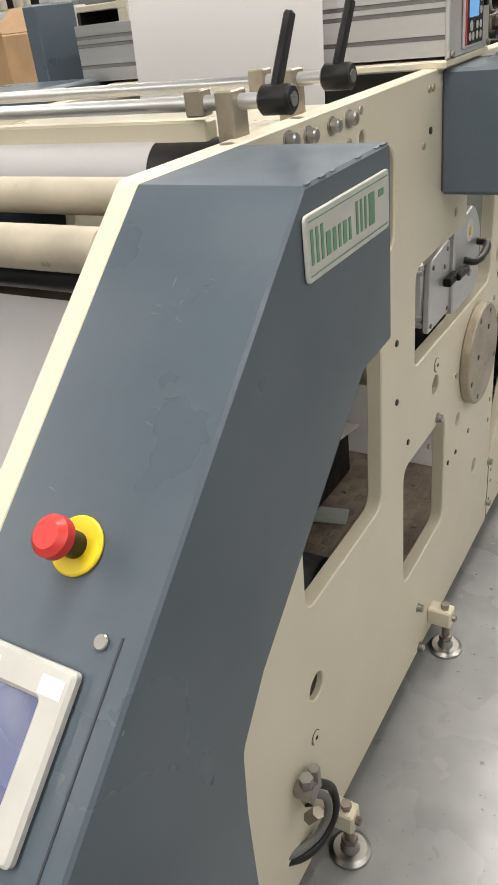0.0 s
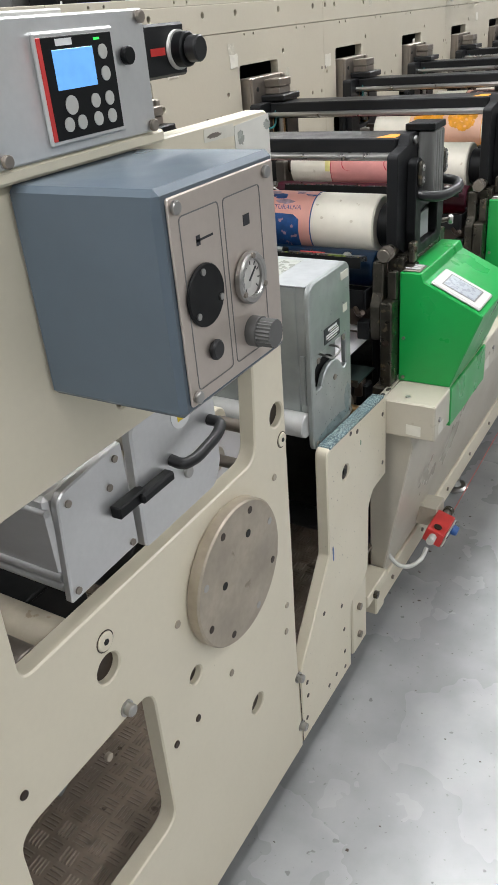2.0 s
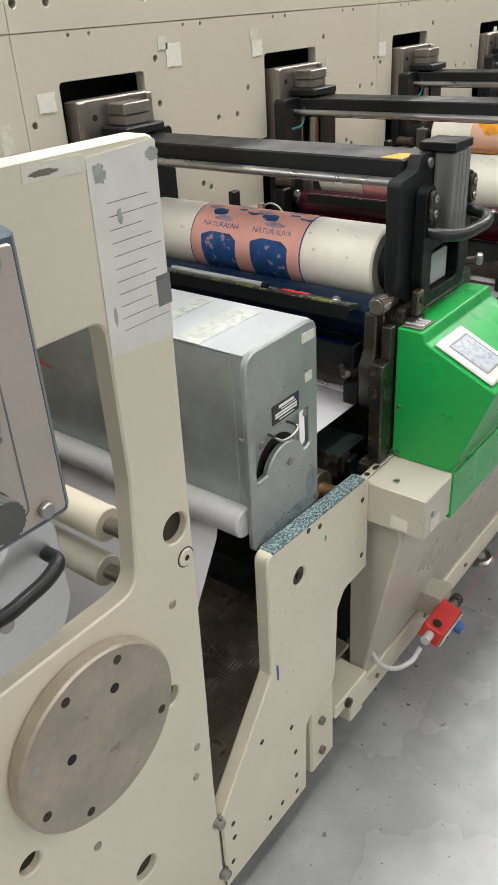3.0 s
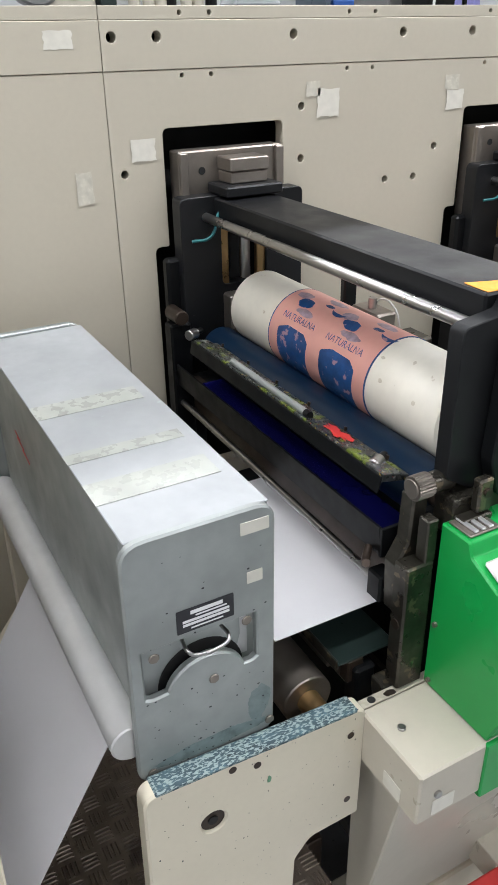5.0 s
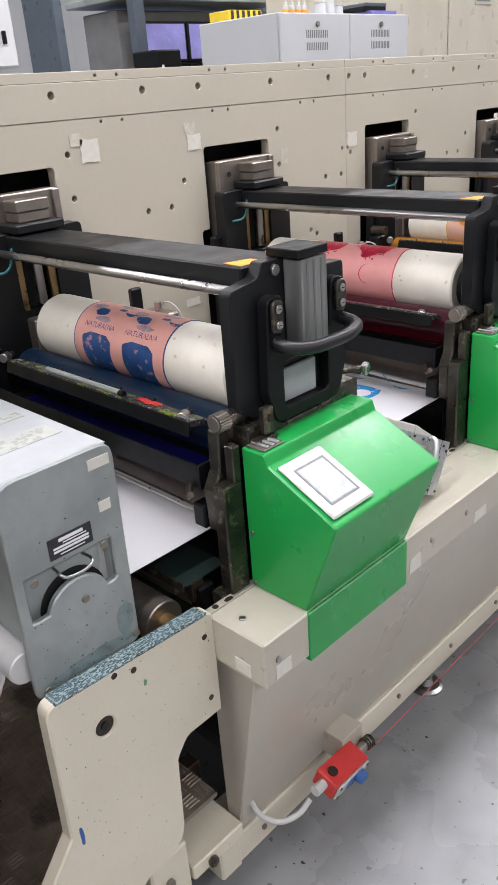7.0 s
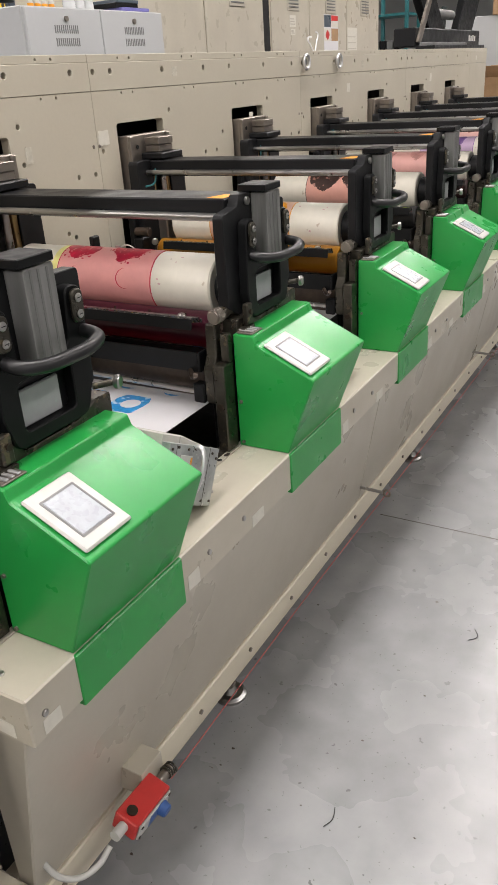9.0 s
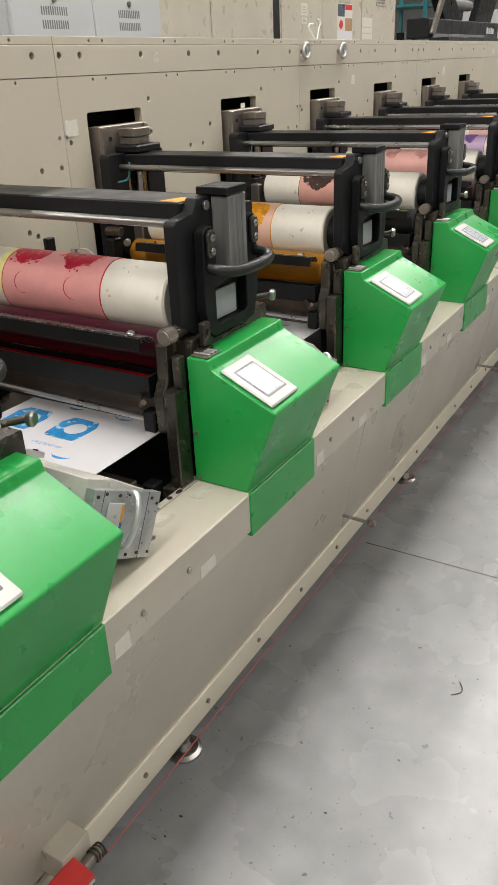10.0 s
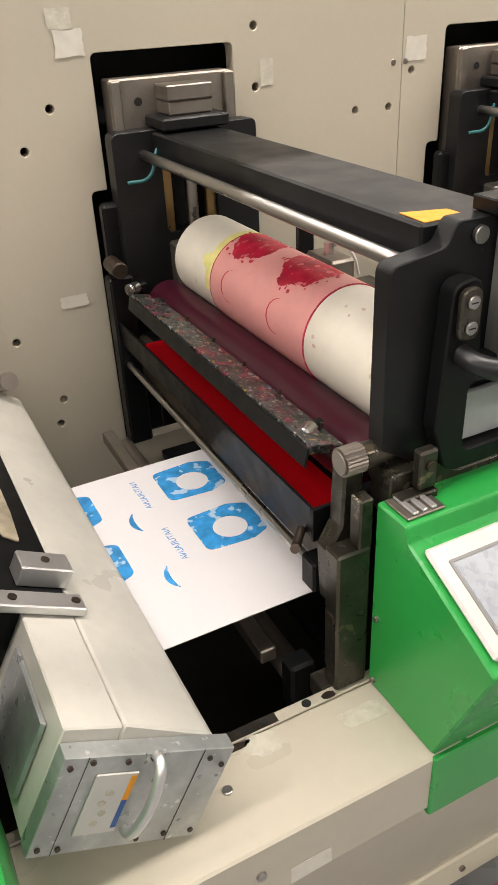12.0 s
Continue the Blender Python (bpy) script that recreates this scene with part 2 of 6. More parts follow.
def rod(p0, p1, r, r2=None, bm=None, seg=24, bev=0.0):
    bm = bm or bmesh.new()
    a, b = Vector(p0), Vector(p1)
    turn = (b - a).to_track_quat("Z", "Y").to_matrix().to_4x4()
    made = bmesh.ops.create_cone(bm, cap_ends=True, segments=seg, radius1=r, radius2=r if r2 is None else r2, depth=(b - a).length,
                                 matrix=Matrix.Translation((a + b) / 2) @ turn)["verts"]
    if bev:
        rim = [e for e in {e for v in made for e in v.link_edges} if any(len(f.verts) > 4 for f in e.link_faces)]
        bmesh.ops.bevel(bm, geom=rim, offset=bev, segments=1, affect="EDGES", profile=0.5)
    return bm


def circle(u, v, r, n=28):
    return [(u + r * math.cos(2 * math.pi * k / n), v + r * math.sin(2 * math.pi * k / n)) for k in range(n)]


def rounded(points, r, n=5):
    """A polygon with its corners rounded; r is one radius or one for each corner."""
    out = []
    for k, p in enumerate(points):
        rk = r[k] if isinstance(r, (list, tuple)) else r
        p, a, b = Vector(p), Vector(points[k - 1]), Vector(points[(k + 1) % len(points)])
        if rk <= 0:
            out.append(tuple(p))
            continue
        da, db = (a - p).normalized(), (b - p).normalized()
        cut = min(rk / max(0.2, math.tan(da.angle(db) / 2)), 0.48 * (a - p).length, 0.48 * (b - p).length)
        for i in range(n + 1):
            t = i / n
            out.append(tuple((p + da * cut) * (1 - t) ** 2 + p * 2 * t * (1 - t) + (p + db * cut) * t ** 2))
    return out


def rect(u0, u1, v0, v1, r=0.0):
    return rounded([(u0, v0), (u1, v0), (u1, v1), (u0, v1)], r)


AXES = {"x": Matrix(((0, 0, 1, 0), (1, 0, 0, 0), (0, 1, 0, 0), (0, 0, 0, 1))),
        "y": Matrix(((1, 0, 0, 0), (0, 0, -1, 0), (0, 1, 0, 0), (0, 0, 0, 1))),
        "z": Matrix.Identity(4)}


def plate(outlines, lo, hi, axis="x", bev=0.0015, m=None):
    """A flat plate from lo to hi along an axis: the first outline is its edge, the others are holes. Outlines run in (y, z), (x, z) or (x, y)."""
    cu = bpy.data.curves.new("plate", "CURVE")
    cu.dimensions, cu.fill_mode = "2D", "BOTH"
    for pts in outlines:
        sp = cu.splines.new("POLY")
        sp.points.add(len(pts) - 1)
        for p, q in zip(sp.points, pts):
            p.co = (q[0], q[1], 0, 1)
        sp.use_cyclic_u = True
    bev = min(bev, (hi - lo) * 0.4)
    cu.extrude, cu.bevel_depth, cu.bevel_resolution, cu.offset = max(0.0, (hi - lo) / 2 - bev), bev, 0, -bev
    ob = bpy.data.objects.new("plate", cu)
    me = bpy.data.meshes.new_from_object(ob)
    bpy.data.objects.remove(ob)
    bpy.data.curves.remove(cu)
    mid = (lo + hi) / 2
    where = {"x": (mid, 0, 0), "y": (0, mid, 0), "z": (0, 0, mid)}[axis]
    me.transform(Matrix.Translation(where) @ AXES[axis])
    if m:
        me.transform(m)
    return finish(me)


def tube(points, r, smooth=True, cyclic=False):
    cu = bpy.data.curves.new("tube", "CURVE")
    cu.dimensions, cu.bevel_depth, cu.bevel_resolution, cu.use_fill_caps = "3D", r, 3, True
    if smooth:
        sp = cu.splines.new("BEZIER")
        sp.bezier_points.add(len(points) - 1)
        for p, q in zip(sp.bezier_points, points):
            p.co, p.handle_left_type, p.handle_right_type = q, "AUTO", "AUTO"
        sp.resolution_u = 6
    else:
        sp = cu.splines.new("POLY")
        sp.points.add(len(points) - 1)
        for p, q in zip(sp.points, points):
            p.co = (*q, 1)
    sp.use_cyclic_u = cyclic
    ob = bpy.data.objects.new("tube", cu)
    me = bpy.data.meshes.new_from_object(ob)
    bpy.data.objects.remove(ob)
    bpy.data.curves.remove(cu)
    return finish(me, 50)


def words(text, size, m, depth=0.0002):
    """Lettering as a mesh; m lays its plane into the world."""
    cu = bpy.data.curves.new("text", "FONT")
    cu.body, cu.size, cu.extrude, cu.resolution_u = text, size, depth, 3
    cu.align_x, cu.align_y = "CENTER", "CENTER"
    ob = bpy.data.objects.new("text", cu)
    me = bpy.data.meshes.new_from_object(ob)
    bpy.data.objects.remove(ob)
    bpy.data.curves.remove(cu)
    me.transform(m)
    return me


def wrap(me, yc, zc, r, step=0.012):
    """Bends a flat mesh in (x, s) round a roller that lies along x; s runs from the roller's top towards the front."""
    bm = bmesh.new()
    bm.from_mesh(me)
    ss = [v.co.y for v in bm.verts]
    s = min(ss) + step
    while s < max(ss):
        bmesh.ops.bisect_plane(bm, geom=bm.verts[:] + bm.edges[:] + bm.faces[:], plane_co=(0, s, 0), plane_no=(0, 1, 0))
        s += step
    for v in bm.verts:
        a, h = v.co.y / r, r + v.co.z
        v.co = (v.co.x, yc - h * math.sin(a), zc + h * math.cos(a))
    bm.to_mesh(me)
    bm.free()
    return finish(me)


def blob(u, v, ru, rv, wobble=0.15, n=40, seed=1):
    rnd = random.Random(seed)
    w = [1 + wobble * (rnd.random() - 0.5) * 2 for _ in range(n)]
    return [(u + ru * w[k] * math.cos(2 * math.pi * k / n), v + rv * w[k] * math.sin(2 * math.pi * k / n)) for k in range(n)]


def ragged(u, v, ru, rv, seed=1, n=90):
    """A blot with a frayed outline: broad waves with a fine tear on top."""
    rnd = random.Random(seed)
    waves = [(q, (rnd.random() - 0.5) * 0.5 / q, rnd.random() * 6.28) for q in range(2, 9)]
    out = []
    for k in range(n):
        a = 2 * math.pi * k / n
        w = 1 + sum(amp * math.sin(q * a + ph) for q, amp, ph in waves) + 0.10 * (rnd.random() - 0.5)
        out.append((u + ru * w * math.cos(a), v + rv * w * math.sin(a)))
    return out


def arc_strip(u, v, r, a0, a1, width, n=10):
    out = []
    for k in range(n + 1):
        a = radians(a0 + (a1 - a0) * k / n)
        w = width * math.sin(math.pi * (k + 0.35) / (n + 0.7))
        out.append((u + (r + w / 2) * math.cos(a), v + (r + w / 2) * math.sin(a)))
    for k in range(n, -1, -1):
        a = radians(a0 + (a1 - a0) * k / n)
        w = width * math.sin(math.pi * (k + 0.35) / (n + 0.7))
        out.append((u + (r - w / 2) * math.cos(a), v + (r - w / 2) * math.sin(a)))
    return out


def moved(root, dy):
    return Matrix.Translation(root.location + Vector((0, dy, 0)))


def sunk_bolt(x, y, z, r=0.008):
    """A socket head screw seen end on, in a plate that faces +x."""
    bm = rod((x - 0.004, y, z), (x + 0.0035, y, z), r, seg=16, bev=0.001)
    return bm

# ---- hall ----
structure("floor", plate([rect(-9, 6, -8, 24)], -0.2, 0.0, "z", 0), floor_mat, "grey polished concrete floor with dark stains")
structure("ceiling", plate([rect(-9, 6, -8, 24)], 5.2, 5.35, "z", 0), roof_grey, "unseen hall roof, dark grey to cut bounced light")
structure("floor_joint", box(-0.44, 6.0, 4.166, 4.170, -0.001, 0.0006, 0), oily, "dark saw cut joint in the concrete")
grit = bmesh.new()
rnd = random.Random(12)
for q in range(230):
    near = rnd.random() < 0.65
    gx, gy = (-0.44 + 0.5 * rnd.random() ** 2 if near else -0.3 + 1.6 * rnd.random()), 1.4 + 6.0 * rnd.random()
    size, turn_by = 0.0014 + 0.0045 * rnd.random() ** 3, rnd.random() * 6.28
    ring = []
    for j in range(6):
        a = turn_by + j * math.pi / 3
        r = size * (0.6 + 0.8 * rnd.random())
        ring.append((gx + r * math.cos(a), gy + 0.7 * r * math.sin(a)))
    low = [grit.verts.new((x, y, 0.0)) for x, y in ring]
    top = grit.verts.new((gx, gy, 0.0012 + 0.25 * size))
    for j in range(6):
        grit.faces.new((low[j], low[(j + 1) % 6], top))
tagged(part("floor_grit", grit, oily), "dark grit and flakes scattered over the concrete floor", "grit", kind="stuff")
for q, (gx, gy, bend) in enumerate(((0.02, 3.62, 0.02), (0.20, 3.72, -0.012), (-0.1, 2.9, 0.01))):
    shred = thing("shred", (gx, gy, 0), "thin dark shred of plastic lying on the floor", "shred", "shreds on the floor")
    part("strand", tube([(gx, gy, 0.0015), (gx + bend, gy + 0.025, 0.0015), (gx + 0.3 * bend, gy + 0.055, 0.0015)], 0.0011), rubber, shred)
structure("wall_west", box(-9.2, -9.0, -8, 24, 0, 5.2, 0), wall_white, "white hall wall")
structure("wall_east", box(6.0, 6.2, -8, 24, 0, 5.2, 0), wall_white, "white hall wall")
structure("wall_south", box(-9.2, 6.2, -8.2, -8, 0, 5.2, 0), wall_white, "white hall wall")
structure("wall_north", box(-9.2, 6.2, 24, 24.2, 0, 5.2, 0), wall_block, "white hall wall")

lamp_body = None
for lamp_x, watts in LAMP_ROWS:
    for lamp_y in LAMP_YS:
        if lamp_body is None:
            lamp_body = thing("ceiling_light", (lamp_x, lamp_y, LAMP_Z), "long white ceiling light fitting", "lamp", "ceiling lights")
            part("housing", box(lamp_x - 0.2, lamp_x + 0.2, lamp_y - 2.0, lamp_y + 2.0, LAMP_Z + 0.012, LAMP_Z + 0.08, 0.01), cab_grey, lamp_body)
            part("diffuser", box(lamp_x - 0.17, lamp_x + 0.17, lamp_y - 1.96, lamp_y + 1.96, LAMP_Z - 0.02, LAMP_Z + 0.01, 0.005), diffuser, lamp_body)
            for hang_y in (-1.5, 1.5):
                part("hanger", rod((lamp_x, lamp_y + hang_y, LAMP_Z + 0.07), (lamp_x, lamp_y + hang_y, 5.2), 0.006, seg=8), steel, lamp_body)
        else:
            copy_thing(lamp_body, Matrix.Translation((lamp_x, lamp_y, LAMP_Z)))

# ---- the press: stations along y ----
P, STATIONS = 0.735, 8
BACK, SIDE, WALL, COVER = -1.28, -0.445, -0.466, -0.327

# back panel, in sections of two stations
SECTION = 2 * P
seam = 2.413


def opening(y):
    """The outline of a station's opening in the back panel; y is its upper near corner."""
    return rounded([(y - 0.03, 0.62), (y + 0.26, 0.62), (y + 0.26, 1.352), (y, 1.352), (y, 1.135), (y - 0.03, 1.135)], [0.01, 0.01, 0.012, 0.012, 0.004, 0.012])


TAPES = {0: [(2.315, 1.487, 0.049, 0.028), (2.343, 1.232, 0.03, 0.056)],
         1: [(2.453, 1.298, 0.047, 0.04), (2.83, 1.392, 0.034, 0.027), (2.857, 1.352, 0.053, 0.053), (3.188, 1.389, 0.04, 0.03), (3.196, 1.349, 0.048, 0.039), (3.565, 1.277, 0.026, 0.044), (3.136, 0.936, 0.05, 0.022)],
         2: [(3.89, 1.294, 0.05, 0.043), (4.33, 1.48, 0.03, 0.03), (4.86, 1.28, 0.03, 0.05)], 3: [(5.9, 1.36, 0.04, 0.04), (6.1, 1.47, 0.03, 0.03)], 4: [(7.3, 1.36, 0.04, 0.05)], 5: [(8.45, 1.47, 0.03, 0.03)]}


def back_section(y0, y1, first, index):
    """One section of the back panel, with its holes, its upper rail and its loose bits of tape."""
    holes = [opening(first + k * P) for k in range(2)] if first else []
    rail_holes, cap_holes = [], []
    for k in range(2 if first else 0):
        b = first + k * P
        for dy, dz in ((0.303, 1.375), (0.303, 1.276), (0.523, 1.215), (0.603, 1.214), (0.656, 1.275), (-0.08, 1.277), (-0.209, 0.89), (-0.143, 0.756), (-0.157, 0.706),
                       (0.33, 0.93), (0.36, 0.92), (0.44, 1.06), (0.47, 1.045)):
            if y0 + 0.012 < b + dy < y1 - 0.012 and not (dy == -0.08 and k == 1):
                holes.append(circle(b + dy, dz, 0.0075, 14))
        for dy in (0.0, 0.283, 0.547) + ((-0.084,) if k == 0 else ()):
            rail_holes.append(circle(b + dy, 1.503, 0.009, 16))
        for dy in (0.046, 0.105, 0.411, 0.474):
            cap_holes.append(circle(b + dy, 1.54, 0.0042, 12))
            holes.append(circle(b + dy, 1.44, 0.0042, 12))
    root = thing("back_panel", (BACK, (y0 + y1) / 2, 0.05), "cream painted steel back panel of the press with bolt holes", "machine panel", "back panels of the press")
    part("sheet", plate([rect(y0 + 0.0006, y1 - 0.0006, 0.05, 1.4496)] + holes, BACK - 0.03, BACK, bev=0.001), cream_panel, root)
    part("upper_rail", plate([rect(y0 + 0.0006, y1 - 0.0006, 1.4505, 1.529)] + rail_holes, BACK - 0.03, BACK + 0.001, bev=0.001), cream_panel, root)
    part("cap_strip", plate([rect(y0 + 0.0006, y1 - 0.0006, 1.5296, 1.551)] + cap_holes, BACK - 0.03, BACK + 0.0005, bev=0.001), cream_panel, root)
    # near-black sheet as the shade seen through the panel's openings
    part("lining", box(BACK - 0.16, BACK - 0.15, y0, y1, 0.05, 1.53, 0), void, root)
    part("top_lid", box(BACK - 0.16, BACK - 0.031, y0, y1, 1.53, 1.545, 0.002), cream_cover, root)
    rnd = random.Random(index + 31)
    for q, (yy, zz, w, h) in enumerate(TAPES[index]):
        edge = []
        for u0, v0, u1, v1 in ((0, 0, 1, 0), (1, 0, 1, 1), (1, 1, 0, 1), (0, 1, 0, 0)):
            for j in range(5):
                f = j / 5
                edge.append((yy + w * (u0 + (u1 - u0) * f + 0.07 * (rnd.random() - 0.5)), zz + h * (v0 + (v1 - v0) * f + 0.07 * (rnd.random() - 0.5))))
        part("tape", plate([edge], BACK + 0.0012, BACK + 0.0015, bev=0), clear_tape if q % 2 == 1 else tape, root, "torn scrap of clear tape" if q % 2 == 1 else "torn scrap of white tape")
    return root


back_section(1.62, seam, None, 0)
for k in range(4):
    back_section(seam + k * SECTION, seam + (k + 1) * SECTION, 2.517 + k * SECTION, k + 1)
back_section(seam + 4 * SECTION, 8.79, None, 5)

for k in range(3):
    for dy in (0.0, 0.029):
        pin = thing("panel_screw", (BACK, 3.862 + k * SECTION + dy, 1.294), "small sunk steel screw beside the panel joint", "screw", "panel screws")
        part("head", sunk_bolt(BACK - 0.002, 3.862 + k * SECTION + dy, 1.294, 0.006), steel_dull, pin)

# lifting eyes on the rail
for ey in (5.385, 5.761):
    eye = thing("lifting_eye", (BACK, ey, 1.5), "steel lifting eye bolted to the panel's rail", "lifting eye", "lifting eyes")
    ring = [(BACK + 0.02, ey + 0.028 * math.cos(a), 1.505 + 0.028 * math.sin(a)) for a in (k * math.pi / 6 for k in range(12))]
    part("ring", tube(ring, 0.007, cyclic=True), alu, eye)
    part("collar", rod((BACK, ey, 1.505), (BACK + 0.018, ey, 1.505), 0.012), steel, eye)

END = seam + 4 * SECTION

# base wall along the walkway, its foot rail and the continuous top cover
root = thing("base_wall", (WALL, 4, 0.1), "greyish cream sheet steel side wall of the press base", "machine panel")
for k in range(4):
    a = 2.44 if k == 0 else 4.02 + (k - 1) * SECTION
    b = 4.02 + k * SECTION if k < 3 else END
    top = 0.596
    lean = rounded([(-0.50, 0.135), (WALL, 0.135), (-0.388, 0.555), (-0.40, top), (-0.50, top)], [0.0, 0.003, 0.015, 0.003, 0.0])
    part("panel", plate([lean], a + 0.001, b - 0.001, "y", 0.003), cream_grey, root)
root = thing("foot_rail", (WALL, 4, 0.05), "cream steel foot rail under the press base", "machine rail")
part("rail", box(-0.56, WALL + 0.006, 2.40, END, 0.055, 0.13, 0.004), cream, root)
for k in range(26):
    y = 2.50 + 0.245 * k
    if y < END - 0.05:
        part("bolt", rod((WALL + 0.004, y, 0.095), (WALL + 0.011, y, 0.095), 0.006, seg=10), steel_dull, root)
root = thing("base_cover", (-0.41, 4, 0.6), "cream sheet steel cover running along the press base", "machine cover")
for k in range(STATIONS):
    a = 2.41 if k == 0 else 3.30 + (k - 1) * P
    b = 3.30 + k * P if k < STATIONS - 1 else END
    part("cover", box(-0.4535, COVER, a + 0.0008, b - 0.0008, 0.598, 0.688, 0.003), cream_cover, root)
    part("edge_strip", box(-0.470, -0.4545, a + 0.0008, b - 0.0008, 0.640, 0.6875, 0.001), cream_cover, root)
for k in range(STATIONS):
    y = 2.30 + k * P
    for dy in (0.142, 0.60) if k == 0 else (0.0, 0.60):
        part("screw", rod((COVER - 0.002, y + dy, 0.643), (COVER + 0.004, y + dy, 0.643), 0.006, seg=12, bev=0.001), steel, root)
    part("screw", rod((-0.402, y + (0.14 if k == 0 else 0.0), 0.687), (-0.402, y + (0.14 if k == 0 else 0.0), 0.6915), 0.006, seg=12, bev=0.001), steel, root)
    if k:
        slot = part("slot_plate", box(-0.4700, -0.4560, y + 0.026, y + 0.094, 0.6872, 0.6880, 0), greasy, root, "greasy slotted edge plate")
        for dy in (0.052, 0.078):
            part("slot_hole", rod((-0.463, y + dy, 0.6880), (-0.463, y + dy, 0.6884), 0.0045, seg=12), void, slot)
        part("clear_tape", plate([ragged(-0.436, y + 0.062, 0.016, 0.024, k + 2, 28)], 0.6882, 0.6885, "z", 0), clear_tape, root, "torn scrap of clear tape")
        part("clear_tape", plate([rounded([(-0.428, y + 0.155), (-0.405, y + 0.160), (-0.402, y + 0.215), (-0.428, y + 0.210)], 0.003)], 0.6882, 0.6885, "z", 0), clear_tape, root)
        part("sticker", plate([rounded([(y + 0.034, 0.600), (y + 0.086, 0.602), (y + 0.085, 0.628), (y + 0.035, 0.627)], 0.002)], COVER + 0.0003, COVER + 0.001, bev=0), tape, root, "scrap of white tape")
        part("oil_smudge", plate([ragged(-0.447, y + 0.03, 0.005, 0.020, k + 3)], 0.6882, 0.6885, "z", 0), oily, root)
    else:
        part("sticker", plate([rect(2.435, 2.472, 0.605, 0.632, 0.002)], COVER + 0.0003, COVER + 0.001, bev=0), tape, root)
        part("sticker", plate([rounded([(-0.395, 0.608), (-0.36, 0.606), (-0.36, 0.632), (-0.395, 0.634)], 0.002)], 2.4095, 2.4103, "y", bev=0), tape, root)
    part("edge_hole", rod((-0.462, y + 0.135, 0.6872), (-0.462, y + 0.135, 0.6882), 0.006, seg=14), void, root)
    part("edge_stain", plate([ragged(-0.460, y + 0.165, 0.005, 0.010, k + 13)], 0.6876, 0.6880, "z", 0), oily, root)
    part("sticker", plate([rounded([(y + 0.522, 0.603), (y + 0.562, 0.601), (y + 0.561, 0.636), (y + 0.523, 0.634)], 0.002)], COVER + 0.0003, COVER + 0.001, bev=0), tape, root)

root = thing("inner_deck", (-0.87, 4, 0.4), "deck inside the press, coloured near-black for the shade there", "machine deck")
# deck colour holds the shade between the press sides
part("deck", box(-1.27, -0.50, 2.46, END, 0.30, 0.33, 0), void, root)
root = thing("end_panel", (-0.87, END, 0.05), "cream steel end panel of the press", "machine panel")
part("sheet", box(-1.31, -0.33, END + 0.001, END + 0.03, 0.05, 1.2, 0.002), cream, root)


def levelling_foot(x, y, top=0.115):
    f = thing("levelling_foot", (x, y, 0), "chromed round levelling foot on the concrete floor", "machine foot", "levelling feet")
    bm = rod((x, y, 0.0), (x, y, 0.007), 0.043, 0.0425, seg=36)
    rod((x, y, 0.007), (x, y, 0.013), 0.0425, 0.034, bm=bm, seg=36)
    rod((x, y, 0.013), (x, y, 0.030), 0.020, 0.013, bm=bm, seg=32)
    part("disc", bm, steel, f)
    part("spindle", rod((x, y, 0.028), (x, y, top), 0.010, seg=16), steel_dull, f)
    part("nut", rod((x, y, 0.034), (x, y, 0.046), 0.017, seg=6), steel_dull, f)
    return f


foot = levelling_foot(-0.480, 3.154, 0.0545)
for k in range(1, 4):
    copy_thing(foot, moved(foot, 1.49 * k))

# red safety rope along the floor rail, with its eyelets
root = thing("safety_rope", (-0.44, 5, 0.08), "thin red emergency pull rope along the base", "rope")
part("rope", tube([(-0.382, 2.76, 0.148), (-0.39, 3.5, 0.146), (-0.39, 4.3, 0.135), (-0.39, 5.6, 0.135), (-0.39, 7.2, 0.135), (-0.39, END, 0.135)], 0.0012), red_thread, root)
for y in (4.01, 5.48, 6.95):
    e = thing("rope_eyelet", (-0.45, y, 0.145), "steel eye bolt guiding the red rope", "eye bolt", "rope eyelets")
    part("shank", rod((WALL - 0.01, y, 0.19), (-0.374, y, 0.187), 0.0055, seg=12), steel, e)
    part("ring", tube([(-0.362 + 0.011 * math.cos(a), y, 0.187 + 0.011 * math.sin(a)) for a in (k * math.pi / 5 for k in range(10))], 0.004, cyclic=True), steel_dull, e)

# emergency rope switch
sw = thing("rope_switch", (-0.40, 2.66, 0.18), "red and grey emergency rope switch with blue reset knob", "switch")
turn = Matrix.Translation((-0.382, 2.67, 0.182)) @ pose(0, 0, 0, -6, 18, 0)
part("body", box(-0.025, 0.028, -0.066, 0.05, -0.028, 0.016, 0.003, m=turn), red, sw)
front = part("front", box(0.0285, 0.034, -0.062, 0.045, -0.027, 0.014, 0.003, m=turn), bezel, sw, "light grey front with blue label")
part("label", box(0.0341, 0.0346, -0.026, 0.022, -0.024, 0.010, 0, m=turn), blue_plastic, front)
for ly, lz in ((-0.055, 0.008), (-0.055, -0.021), (0.038, 0.008), (0.038, -0.021)):
    part("front_screw", rod(turn @ Vector((0.034, ly, lz)), turn @ Vector((0.036, ly, lz)), 0.0035, seg=10), greasy, front)
part("nose", rod(turn @ Vector((0, 0.05, 0)), turn @ Vector((0, 0.095, 0)), 0.011, seg=14), steel_dull, sw)
part("reset_knob", rod(turn @ Vector((0.034, 0.01, 0)), turn @ Vector((0.052, 0.01, 0)), 0.016, 0.013, seg=16, bev=0.002), blue_plastic, sw, "blue round reset knob")
part("lid_screw", rod(turn @ Vector((0.0, -0.045, 0.017)), turn @ Vector((0.0, -0.045, 0.021)), 0.011, seg=14), oily, sw)
